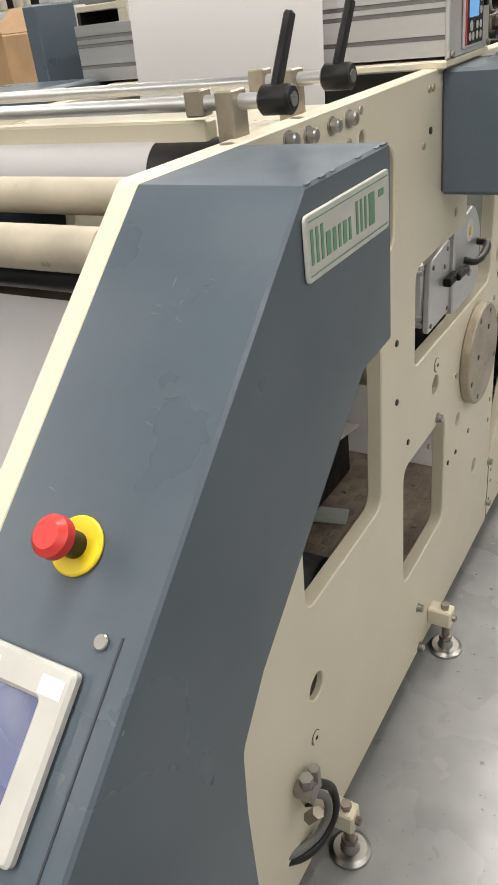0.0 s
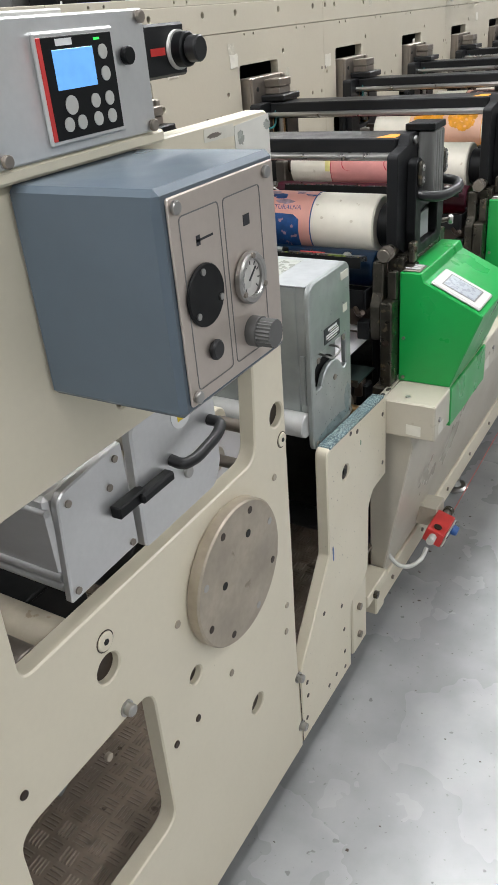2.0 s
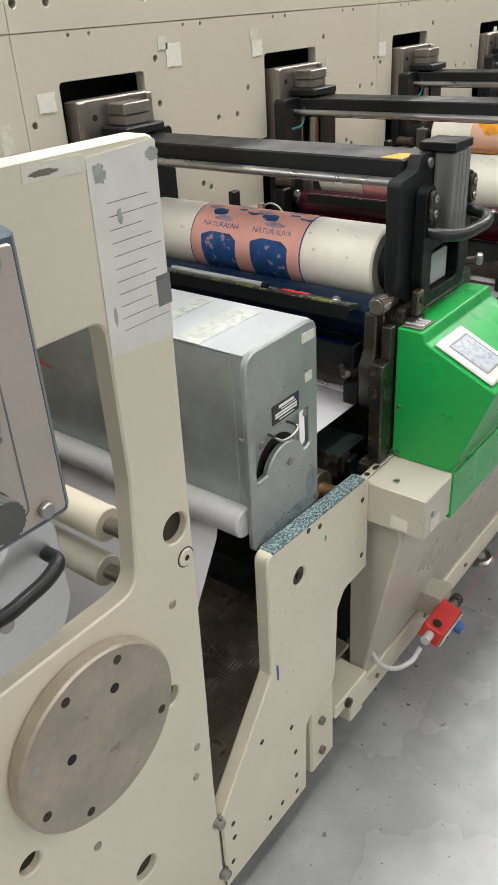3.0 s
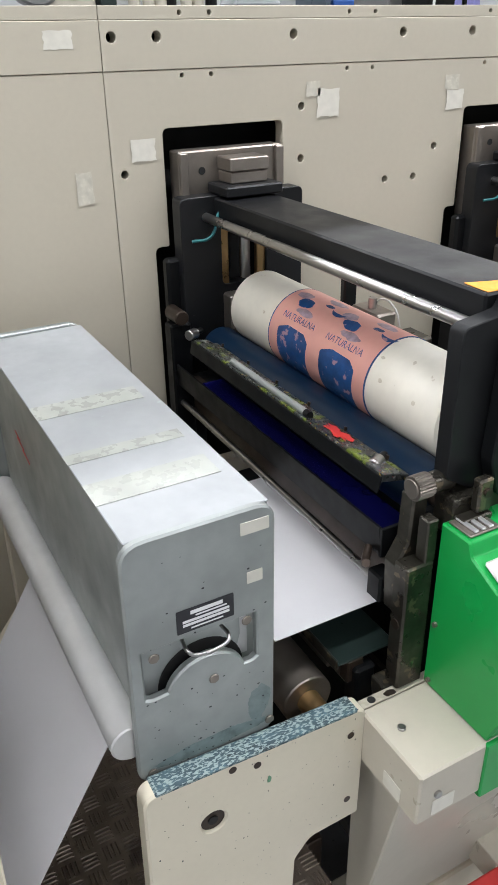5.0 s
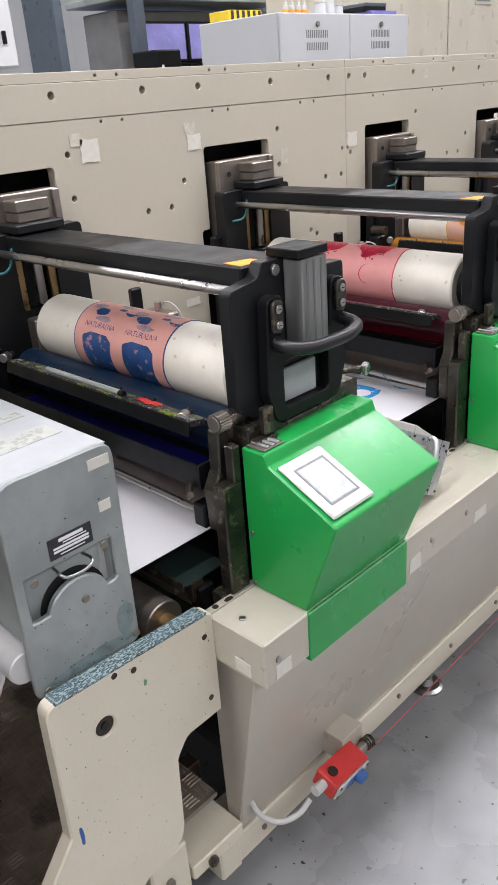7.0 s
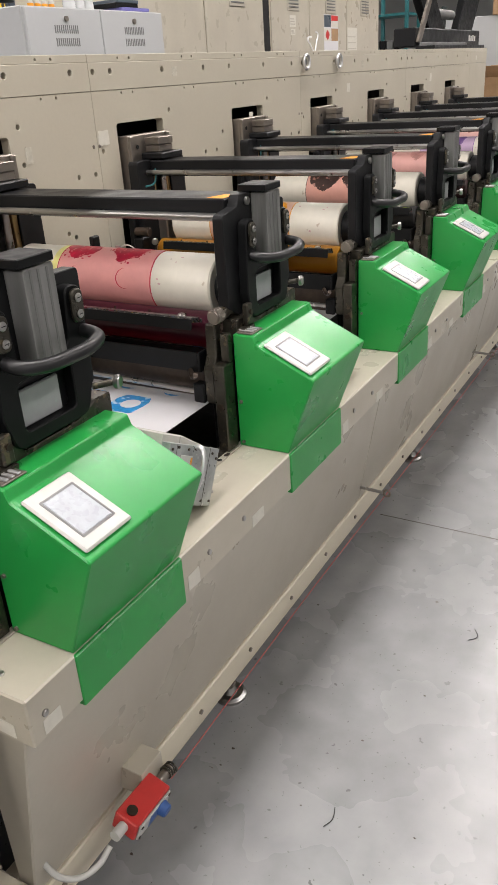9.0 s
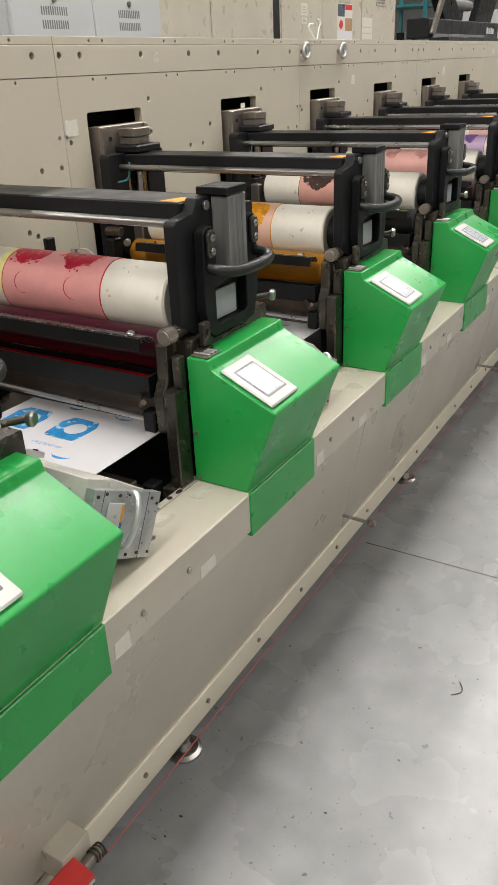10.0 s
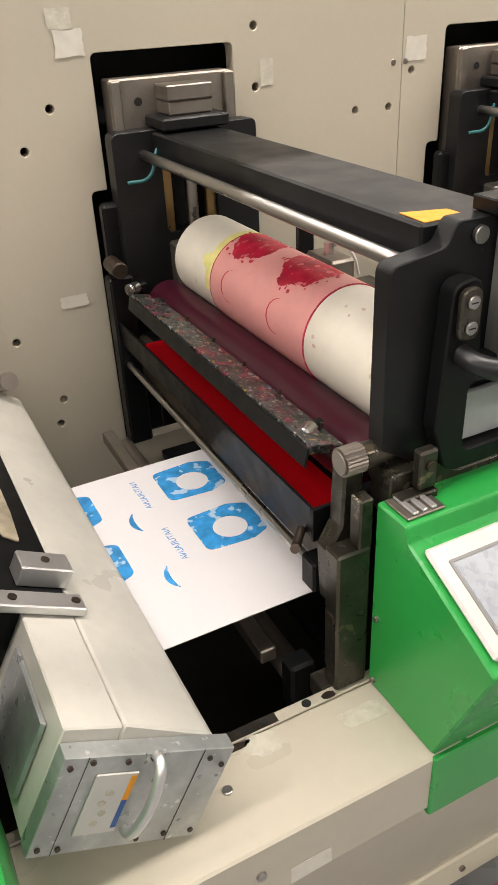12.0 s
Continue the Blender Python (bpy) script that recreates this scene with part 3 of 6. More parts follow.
part("gland", rod(turn @ Vector((0, -0.066, -0.004)), turn @ Vector((0, -0.095, -0.004)), 0.011, seg=12), bezel, sw)
part("bracket", box(WALL - 0.004, -0.402, 2.695, 2.765, 0.150, 0.213, 0.0015), cream_cover, sw)
for q in range(4):
    coil = [turn @ Vector((0.013 * math.cos(a), 0.078 + 0.008 * q + 0.0008 * a, 0.013 * math.sin(a) - 0.002 * q)) for a in (j * math.pi / 4 for j in range(9))]
    part("rope_coil", tube(coil, 0.0022), greasy, sw)
part("cable", tube([(-0.385, 2.565, 0.172), (-0.39, 2.53, 0.155), (-0.42, 2.49, 0.15), (-0.455, 2.47, 0.19), (WALL, 2.475, 0.215)], 0.006), bezel, sw, "off-white cable")

felt = mat("stained_felt", (0.36, 0.31, 0.22), 0.8, var=0.2, scale=40, bump=0.5, bump_scale=200)

# ---- one print station: built once, copied along y ----
CY, CZ, CR = 2.651, 1.027, 0.0705


def built_head():
    h = thing("print_head", (-0.86, 2.65, 0.98), "charcoal steel print head with crossbeam, slide and bent handle", "print head", "print heads of the press")
    # inboard plate and slide in the back panel's opening
    win = rect(2.60, 2.70, 1.06, 1.195, 0.012)
    part("inboard_plate", plate([rounded([(2.515, 0.98), (2.60, 0.90), (2.72, 0.90), (2.785, 0.98), (2.785, 1.235), (2.515, 1.235)], [0.02, 0.02, 0.02, 0.02, 0.014, 0.014]), win], -1.252, -1.215), charcoal, h)
    part("lower_plate", box(-1.262, -1.235, 2.49, 2.56, 0.66, 1.12, 0.006), black, h)
    part("lower_plate", box(-1.262, -1.235, 2.72, 2.79, 0.66, 1.03, 0.006), black, h)
    slide = part("slide_block", box(-1.30, -1.256, 2.535, 2.76, 1.11, 1.312, 0.003), steel_dull, h, "worn steel slide block")
    part("slide_rib", box(-1.256, -1.246, 2.535, 2.552, 1.12, 1.31, 0.002), steel_dull, slide)
    part("slide_rib", box(-1.256, -1.246, 2.742, 2.76, 1.12, 1.31, 0.002), steel_dull, slide)
    part("slide_bolt", rod((-1.257, 2.583, 1.275), (-1.2545, 2.583, 1.275), 0.007, seg=12), void, slide)
    part("slide_bolt", rod((-1.257, 2.715, 1.275), (-1.2545, 2.715, 1.275), 0.007, seg=12), void, slide)
    part("cap_block", box(-1.2455, -1.19, 2.612, 2.69, 1.256, 1.277, 0.002), steel_dull, h)
    part("cap_block", box(-1.2455, -1.188, 2.61, 2.692, 1.278, 1.302, 0.002), steel_dull, h)
    part("beam_shoe", box(-1.25, -1.165, 2.59, 2.71, 1.236, 1.2555, 0.003), charcoal, h)
    part("window_frame", plate([rect(2.598, 2.702, 1.03, 1.193, 0.01), rect(2.618, 2.682, 1.055, 1.18, 0.008)], -1.235, -1.222), brass, h, "bronze slide frame")
    # near-black sheet in place of the shade behind the slide window
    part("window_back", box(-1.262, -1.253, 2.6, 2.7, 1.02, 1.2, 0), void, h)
    part("plunger", rod((-1.215, 2.65, 1.07), (-1.215, 2.65, 1.19), 0.011), steel, h)
    part("bearing_block", box(-1.235, -1.18, 2.60, 2.72, 0.955, 1.045, 0.004), steel_dull, h)
    part("journal", rod((-1.20, CY, CZ), (-1.15, CY, CZ), 0.03), oily, h)
    # crossbeam, rod and hose
    part("crossbeam", box(-1.214, -0.494, 2.585, 2.70, 1.184, 1.232, 0.003), charcoal, h)
    part("warning_sticker", plate([[(-0.541, 2.594), (-0.497, 2.591), (-0.497, 2.642), (-0.525, 2.641)]], 1.2324, 1.233, "z", 0), orange, h, "orange yellow warning sticker")
    part("guide_rod", rod((-1.218, 2.568, 1.197), (-0.485, 2.568, 1.197), 0.0085), steel, h)
    part("air_hose", tube([(-1.20, 2.60, 1.22), (-1.195, 2.585, 1.205), (-1.19, 2.565, 1.165), (-1.20, 2.53, 1.158)], 0.003), teal, h, "thin teal air hose")
    # outboard plate
    outer = rounded([(2.532, 1.01), (2.60, 0.968), (2.74, 0.968), (2.812, 1.01), (2.812, 1.205), (2.722, 1.207), (2.719, 1.236), (2.607, 1.238), (2.596, 1.215), (2.532, 1.206)],
                    [0.012, 0.02, 0.02, 0.012, 0.01, 0.012, 0.01, 0.01, 0.012, 0.012])
    part("outboard_plate", plate([outer], -0.4930, -0.4680, bev=0.0012), charcoal, h)
    ring = rounded([(2.590, 1.185), (2.582, 1.03), (2.60, 0.972), (2.765, 0.972), (2.785, 1.03), (2.785, 1.185), (2.75, 1.19), (2.742, 1.10), (2.632, 1.10), (2.625, 1.19)],
                   [0.016, 0.03, 0.025, 0.025, 0.03, 0.016, 0.016, 0.012, 0.012, 0.016])
    part("front_frame", plate([ring, rect(2.622, 2.738, 0.995, 1.075, 0.012)], -0.4675, -0.4450, bev=0.002), black, h)
    part("sight_plate", box(-0.4675, -0.4600, 2.623, 2.72, 0.996, 1.056, 0.002), alu_top, h, "scuffed light metal plate")
    act = part("actuator", box(-0.4675, -0.4270, 2.655, 2.718, 1.085, 1.236, 0.002), cylinder_alu, h, "grooved aluminium air cylinder")
    for gy in (2.668, 2.684, 2.702):
        part("groove", box(-0.4275, -0.4263, gy - 0.002, gy + 0.002, 1.09, 1.232, 0), grey_plastic, act)
    part("actuator_cap", box(-0.4940, -0.4255, 2.645, 2.7195, 1.2385, 1.253, 0.0015), black, h)
    part("cap_bolt", rod((-0.4675, 2.633, 1.222), (-0.4610, 2.633, 1.222), 0.009, seg=16, bev=0.001), steel, h)
    for ly in (2.607, 2.768):
        lug = part("handle_lug", plate([rounded([(ly - 0.013, 1.128), (ly + 0.013, 1.128), (ly + 0.013, 1.182), (ly - 0.013, 1.182)], 0.012)], -0.4448, -0.4370, bev=0.002), greasy, h)
        for lz in (1.142, 1.168):
            part("lug_bolt", rod((-0.4370, ly, lz), (-0.4340, ly, lz), 0.0072, seg=16, bev=0.001), steel, lug)
            part("bolt_slot", box(-0.4340, -0.4337, ly - 0.004, ly + 0.004, lz - 0.0007, lz + 0.0007, 0), void, lug)
    part("handle", tube([(-0.4520, 2.607, 1.112), (-0.4250, 2.612, 1.106), (-0.4040, 2.64, 1.102), (-0.3950, 2.69, 1.102), (-0.3970, 2.745, 1.104), (-0.4150, 2.775, 1.107), (-0.4520, 2.778, 1.112)], 0.0115), rubber, h, "bent black grip")
    part("end_gear", rod((-0.545, CY, CZ), (-0.503, CY, CZ), 0.052, seg=40, bev=0.003), black, h)
    part("gear_hub", rod((-0.549, CY, CZ), (-0.545, CY, CZ), 0.03, seg=24), steel_dull, h)
    # saddle beneath the outboard plate
    saddle = rounded([(2.535, 0.93), (2.83, 0.93), (2.83, 0.985), (2.79, 0.985), (2.74, 0.965), (2.62, 0.965), (2.60, 0.985), (2.535, 0.985)], [0.004, 0.004, 0.006, 0.02, 0.03, 0.03, 0.02, 0.006])
    part("saddle", plate([saddle], -0.4900, -0.4530, bev=0.002), greasy, h, "greased steel saddle")
    part("latch", box(-0.4520, -0.4370, 2.560, 2.584, 0.966, 1.014, 0.003), greasy, h)
    part("latch_foot", box(-0.4520, -0.4330, 2.535, 2.584, 0.955, 0.9655, 0.002), greasy, h)
    part("latch_screw", rod((-0.4370, 2.5735, 0.995), (-0.4340, 2.5735, 0.995), 0.006, seg=12), oily, h)
    knob = part("clamp_knob", rod((-0.4480, 2.838, 1.0), (-0.4360, 2.842, 1.0), 0.0125, seg=20, bev=0.003), steel, h, "small bright round knob")
    part("knob_stem", rod((-0.4700, 2.806, 1.0), (-0.4480, 2.838, 1.0), 0.006, seg=12), greasy, knob)
    return h


def built_frame():
    """The inker's dark frame: posts, brackets, rails and knobs between the two sides."""
    f = thing("inking_frame", (-0.86, 2.52, 0.35), "dark oily steel inking frame between the press sides", "machine frame", "inking frames")
    part("post", box(-0.486, -0.4575, 2.474, 2.5185, 0.689, 0.897, 0.003), greasy, f, "greasy dark steel post")
    part("post_riser", box(-0.478, -0.4575, 2.501, 2.5185, 0.8972, 0.962, 0.002), greasy, f)
    part("post_bolt", rod((-0.4715, 2.4745, 0.80), (-0.4715, 2.4725, 0.80), 0.008, seg=16), oily, f)
    hook = rounded([(2.484, 0.80), (2.499, 0.80), (2.503, 0.866), (2.520, 0.893), (2.526, 0.980), (2.500, 0.982), (2.497, 0.912), (2.480, 0.882)], 0.006)
    part("hook", plate([hook], -0.514, -0.4875, bev=0.003), greasy, f)
    part("cross_bar", box(-1.20, -0.545, 2.418, 2.440, 0.684, 0.706, 0.002), steel_dull, f)
    part("inboard_post", box(-1.235, -1.20, 2.475, 2.52, 0.66, 1.0, 0.004), black, f)
    bm = bmesh.new()
    ends = [[bm.verts.new((-0.483 + r * math.cos(a * math.pi / 24), y, 1.001 + r * math.sin(a * math.pi / 24))) for a in range(48) for r in [0.0168 if a % 2 else 0.0155]] for y in (2.491, 2.516)]
    for q in range(48):
        bm.faces.new((ends[0][q], ends[0][(q + 1) % 48], ends[1][(q + 1) % 48], ends[1][q]))
    bm.faces.new(ends[0][::-1])
    bm.faces.new(ends[1])
    bmesh.ops.recalc_face_normals(bm, faces=bm.faces[:])
    knob = part("adjusting_knob", bm, steel_dull, f, "knurled steel knob")
    part("knob_face", rod((-0.483, 2.4885, 1.001), (-0.483, 2.491, 1.001), 0.0135, seg=24, bev=0.001), steel_dull, knob)
    part("knob_barrel", rod((-0.483, 2.516, 1.001), (-0.483, 2.552, 1.001), 0.0145, seg=24, bev=0.002), greasy, f)
    part("inboard_knob", rod((-1.23, 2.49, 1.02), (-1.175, 2.49, 1.02), 0.0145, seg=22, bev=0.002), oily, f)
    part("lower_rod", rod((-1.20, 2.492, 0.832), (-0.50, 2.492, 0.822), 0.0065), steel, f)
    part("rod_bracket", box(-0.545, -0.515, 2.478, 2.505, 0.80, 0.845, 0.003), black, f)
    part("wing_bolt", tube([(-0.55, 2.482, 0.875), (-0.53, 2.462, 0.868), (-0.52, 2.456, 0.876)], 0.006), oily, f)
    part("cross_plate", box(-1.2, -0.51, 2.515, 2.53, 0.80, 0.885, 0.002), oily, f)
    part("idler", rod((-1.2, 2.46, 0.66), (-0.52, 2.46, 0.66), 0.018), steel_dull, f)
    part("inner_shelf", box(-1.22, -0.50, 2.54, 2.80, 0.60, 0.62, 0.003), black, f)
    part("side_cheek", box(-0.53, -0.512, 2.53, 2.83, 0.60, 0.93, 0.004), black, f)
    part("rail_end", box(-0.535, -0.505, 2.44, 2.475, 0.62, 0.70, 0.004), black, f)
    part("rear_bar", box(-1.2, -0.53, 2.78, 2.80, 0.93, 0.96, 0.002), black, f)
    part("valve", box(-0.98, -0.90, 2.745, 2.79, 1.02, 1.06, 0.004), steel_dull, f)
    part("white_hose", tube([(-0.955, 2.77, 1.04), (-0.945, 2.775, 1.066), (-0.925, 2.78, 1.078), (-0.90, 2.785, 1.066), (-0.89, 2.79, 1.035)], 0.002), bezel, f, "thin white air hose")
    part("valve", box(-0.86, -0.80, 2.75, 2.79, 1.0, 1.045, 0.004), greasy, f)
    part("valve_clip", box(-1.03, -1.015, 2.755, 2.785, 1.0, 1.10, 0.003), black, f)
    for vx in (-0.965, -0.915, -0.845, -0.815):
        part("valve_screw", rod((vx, 2.7495, 1.03), (vx, 2.744, 1.03), 0.006, seg=12), steel, f)
    part("valve_knob", rod((-0.94, 2.765, 1.06), (-0.94, 2.765, 1.08), 0.008, seg=12), steel, f)
    part("mounting_strip", box(-0.500, -0.4712, 2.462, 2.522, 0.660, 0.6888, 0.002), greasy, f)
    return f


def built_box():
    """The green control box of a station."""
    g = thing("control_box", (-0.39, 2.66, 0.69), "bright green sheet steel control box with sloped touch screen", "control box", "green control boxes")
    prof = [(-0.456, 0.6885), (-0.456, 0.957), (-0.405, 0.957), (-0.398, 0.938), (-0.262, 0.872), (-0.331, 0.6885)]
    part("body", plate([rounded(prof, [0.003, 0.004, 0.006, 0.006, 0.006, 0.003])], 2.52, 2.812, "y", 0.0025), green, g)
    part("lower_band", box(-0.40, -0.3235, 2.518, 2.808, 0.588, 0.6878, 0.002), green, g)
    slope = Matrix.Translation((-0.398, 2.52, 0.938)) @ pose(0, 0, 0, 0, math.degrees(math.atan2(0.066, 0.136)), 0)
    scr = part("touch_screen", box(0.012, 0.137, 0.008, 0.112, 0.0005, 0.008, 0.003, m=slope), bezel, g, "touch screen in a light grey bezel")
    part("screen_rim", plate([rect(0.032, 0.117, 0.024, 0.096, 0.002), rect(0.0355, 0.1135, 0.0275, 0.0925, 0.001)], 0.0081, 0.0088, "z", 0, m=slope), grey_plastic, scr)
    part("screen_glass", box(0.036, 0.113, 0.028, 0.092, 0.0082, 0.0092, 0.0005, m=slope), glass_lcd, scr)
    part("ridge_plate", box(-0.45, -0.41, 2.526, 2.575, 0.9575, 0.961, 0.001), steel_dull, g)
    for gy in (2.538, 2.55, 2.562):
        part("ridge_slat", box(-0.448, -0.412, gy - 0.0035, gy + 0.0035, 0.961, 0.9645, 0.001), alu, g)
    for sx, sz in ((-0.444, 0.70), (-0.444, 0.80)):
        part("side_screw", rod((sx, 2.521, sz), (sx, 2.516, sz), 0.004, seg=10), steel_dull, g)
    return g


def built_dryer():
    """The curing unit that lies aslant behind each station."""
    d = thing("curing_unit", (-0.8, 2.93, 0.70), "whitish sheet metal curing unit lying aslant across the web", "dryer", "curing units")
    t = Matrix.Translation((0, 2.931, 0.786)) @ pose(0, 0, 0, -28, 0, 0)
    part("shell", plate([rounded([(-0.03, -0.06), (0.088, -0.06), (0.088, 0.036), (0.074, 0.055), (-0.03, 0.072)], [0.004, 0.006, 0.02, 0.03, 0.004])], -1.235, -0.392, bev=0.002, m=t), dryer_white, d)
    part("end_block", box(-0.56, -0.392, -0.088, -0.0305, -0.058, 0.07, 0.0015, m=t), dryer_white, d)
    part("end_plate", box(-0.3915, -0.372, -0.088, 0.089, -0.06, 0.056, 0.0008, m=t), galvanised, d, "grey end plate with screws")
    part("plate_seam", box(-0.3719, -0.3714, -0.0655, -0.065, -0.06, 0.056, 0, m=t), oily, d)
    part("plate_seam", box(-0.3719, -0.3714, 0.054, 0.0548, -0.06, 0.056, 0, m=t), oily, d)
    part("side_plate", box(-0.53, -0.42, -0.0945, -0.0885, -0.04, 0.05, 0.002, m=t), galvanised, d)
    lab = part("label_plate", box(-0.3718, -0.3695, -0.052, -0.010, -0.036, 0.036, 0.0005, m=t), bezel, d, "scuffed white label with purple and orange edge")
    for q in range(4):
        part("label_mark", plate([ragged(-0.036 + 0.004 * (q % 2), -0.022 + q * 0.012, 0.0045, 0.0035, q + 5, 24)], -0.3694, -0.3690, bev=0, m=t), cream_grey, lab)
    part("label_stripe", box(-0.3694, -0.3690, -0.0165, -0.011, 0.004, 0.033, 0, m=t), orange, lab)
    part("label_stripe", box(-0.3694, -0.3690, -0.0165, -0.011, -0.030, 0.004, 0, m=t), blue_plastic, lab)
    part("grip", tube([t @ Vector(p) for p in ((-0.372, 0.002, 0.062 - 0.008), (-0.364, 0.002, 0.054), (-0.356, 0.002, 0.046), (-0.356, 0.002, -0.022), (-0.364, 0.002, -0.034), (-0.372, 0.002, -0.036))], 0.0055), alu, d, "bare aluminium grip")
    for by, bz in ((-0.08, 0.045), (-0.06, 0.05), (0.0, 0.05), (0.064, 0.045), (0.081, -0.05), (-0.08, -0.05), (-0.06, -0.052), (0.05, -0.05), (0.081, 0.036), (0.02, -0.052), (-0.025, 0.048)):
        part("screw", rod(t @ Vector((-0.374, by, bz)), t @ Vector((-0.370, by, bz)), 0.0028, seg=10), oily, d)
    part("dark_rail", box(-1.235, -0.56, -0.115, -0.0305, 0.02, 0.073, 0.002, m=t), black, d)
    part("felt", plate([rounded([(-1.2, -0.113), (-0.80, -0.113), (-0.70, -0.078), (-0.69, -0.060), (-0.76, -0.056), (-1.2, -0.056)], 0.004)], 0.0734, 0.0765, "z", 0.0008, m=t), felt, d, "stained yellowish felt pad")
    part("strap", box(-0.578, -0.55, -0.16, -0.02, 0.0735, 0.084, 0.0015, m=t), alu, d)
    part("strap_block", box(-0.635, -0.60, -0.085, -0.025, 0.0735, 0.098, 0.0015, m=t), alu, d)
    for sx, sy, sz in ((-0.564, -0.03, 0.084), (-0.564, -0.10, 0.084), (-0.618, -0.055, 0.098)):
        part("strap_screw", rod(t @ Vector((sx, sy, sz)), t @ Vector((sx, sy, sz + 0.002)), 0.005, seg=12), oily, d)
    part("inboard_fitting", rod(t @ Vector((-1.25, 0.03, 0.07)), t @ Vector((-1.19, 0.03, 0.10)), 0.016, seg=14), steel_dull, d)
    part("support", box(-1.24, -1.20, -0.05, 0.06, -0.16, -0.06, 0.004, m=t), black, d)
    part("support", box(-0.52, -0.46, -0.05, 0.03, -0.12, -0.06, 0.004, m=t), steel_dull, d)
    return d


head, inker, panel_box, dryer = built_head(), built_frame(), built_box(), built_dryer()
for k in range(1, STATIONS):
    for ob in (head, inker, panel_box, dryer):
        copy_thing(ob, moved(ob, k * P))

def stained_blade(hue, tone):
    """Dark blade steel under layers of dried ink in several colours."""
    m = mat("ink_stained_blade_" + hue.replace(" ", "_"), (0.06, 0.064, 0.062), 0.3, 0.3, var=0.5, scale=60, fine=200)
    n, l = m.node_tree.nodes, m.node_tree.links
    bsdf = n["Principled BSDF"]
    colour = bsdf.inputs["Base Color"].links[0].from_socket
    pos = n.new("ShaderNodeNewGeometry").outputs["Position"]
    for q, (scale, lo, amount, shade) in enumerate(((38, 0.56, 0.9, tone), (95, 0.60, 0.8, (0.30, 0.30, 0.27)), (130, 0.64, 0.8, (0.42, 0.30, 0.06)), (70, 0.63, 0.8, (0.05, 0.07, 0.13)), (160, 0.66, 0.8, (0.30, 0.03, 0.04)))):
        shift = n.new("ShaderNodeMapping")
        shift.inputs["Location"].default_value = (3.1 * q, 1.7 * q, 0.9 * q)
        l.new(pos, shift.inputs["Vector"])
        t = n.new("ShaderNodeTexNoise")
        t.inputs["Scale"].default_value, t.inputs["Detail"].default_value = scale, 4.0
        l.new(shift.outputs["Vector"], t.inputs["Vector"])
        r = n.new("ShaderNodeMapRange")
        r.inputs["From Min"].default_value, r.inputs["From Max"].default_value, r.inputs["To Max"].default_value = lo, lo + 0.05, amount
        l.new(t.outputs["Fac"], r.inputs["Value"])
        x = n.new("ShaderNodeMix")
        x.data_type = "RGBA"
        l.new(r.outputs["Result"], x.inputs[0])
        l.new(colour, x.inputs[6])
        x.inputs[7].default_value = (*shade, 1)
        colour = x.outputs[2]
    l.new(colour, bsdf.inputs["Base Color"])
    return m


# printing cylinders, ink rollers and trays, with each station's own colours
BANDS = [  # sleeve, artwork, roller, ink, name
    ((0.72, 0.36, 0.30), (0.015, 0.075, 0.24), (0.004, 0.015, 0.036), (0.006, 0.006, 0.08), "blue"),
    ((0.74, 0.33, 0.31), (0.55, 0.015, 0.05), (0.045, 0.006, 0.014), (0.42, 0.004, 0.008), "red"),
    ((0.74, 0.46, 0.34), (0.85, 0.36, 0.015), (0.30, 0.13, 0.01), (0.42, 0.17, 0.008), "orange"),
    ((0.72, 0.37, 0.30), (0.05, 0.025, 0.02), (0.03, 0.03, 0.03), (0.015, 0.015, 0.015), "black"),
    ((0.70, 0.38, 0.34), (0.62, 0.30, 0.26), (0.05, 0.03, 0.03), (0.08, 0.02, 0.02), "pale pink"),
    ((0.50, 0.36, 0.52), (0.20, 0.10, 0.32), (0.05, 0.03, 0.08), (0.05, 0.02, 0.09), "violet"),
    ((0.68, 0.40, 0.36), (0.50, 0.22, 0.2), (0.04, 0.04, 0.04), (0.05, 0.02, 0.02), "pink"),
    ((0.68, 0.40, 0.36), (0.50, 0.22, 0.2), (0.04, 0.04, 0.04), (0.05, 0.02, 0.02), "pink"),
]
faded_blue = mat("faded_blue_ink", (0.40, 0.30, 0.36), 0.42, var=0.22, scale=60, fine=160)
oily_stain = mat("brown_oil_stain", (0.60, 0.54, 0.43), 0.4, var=0.1, scale=60)


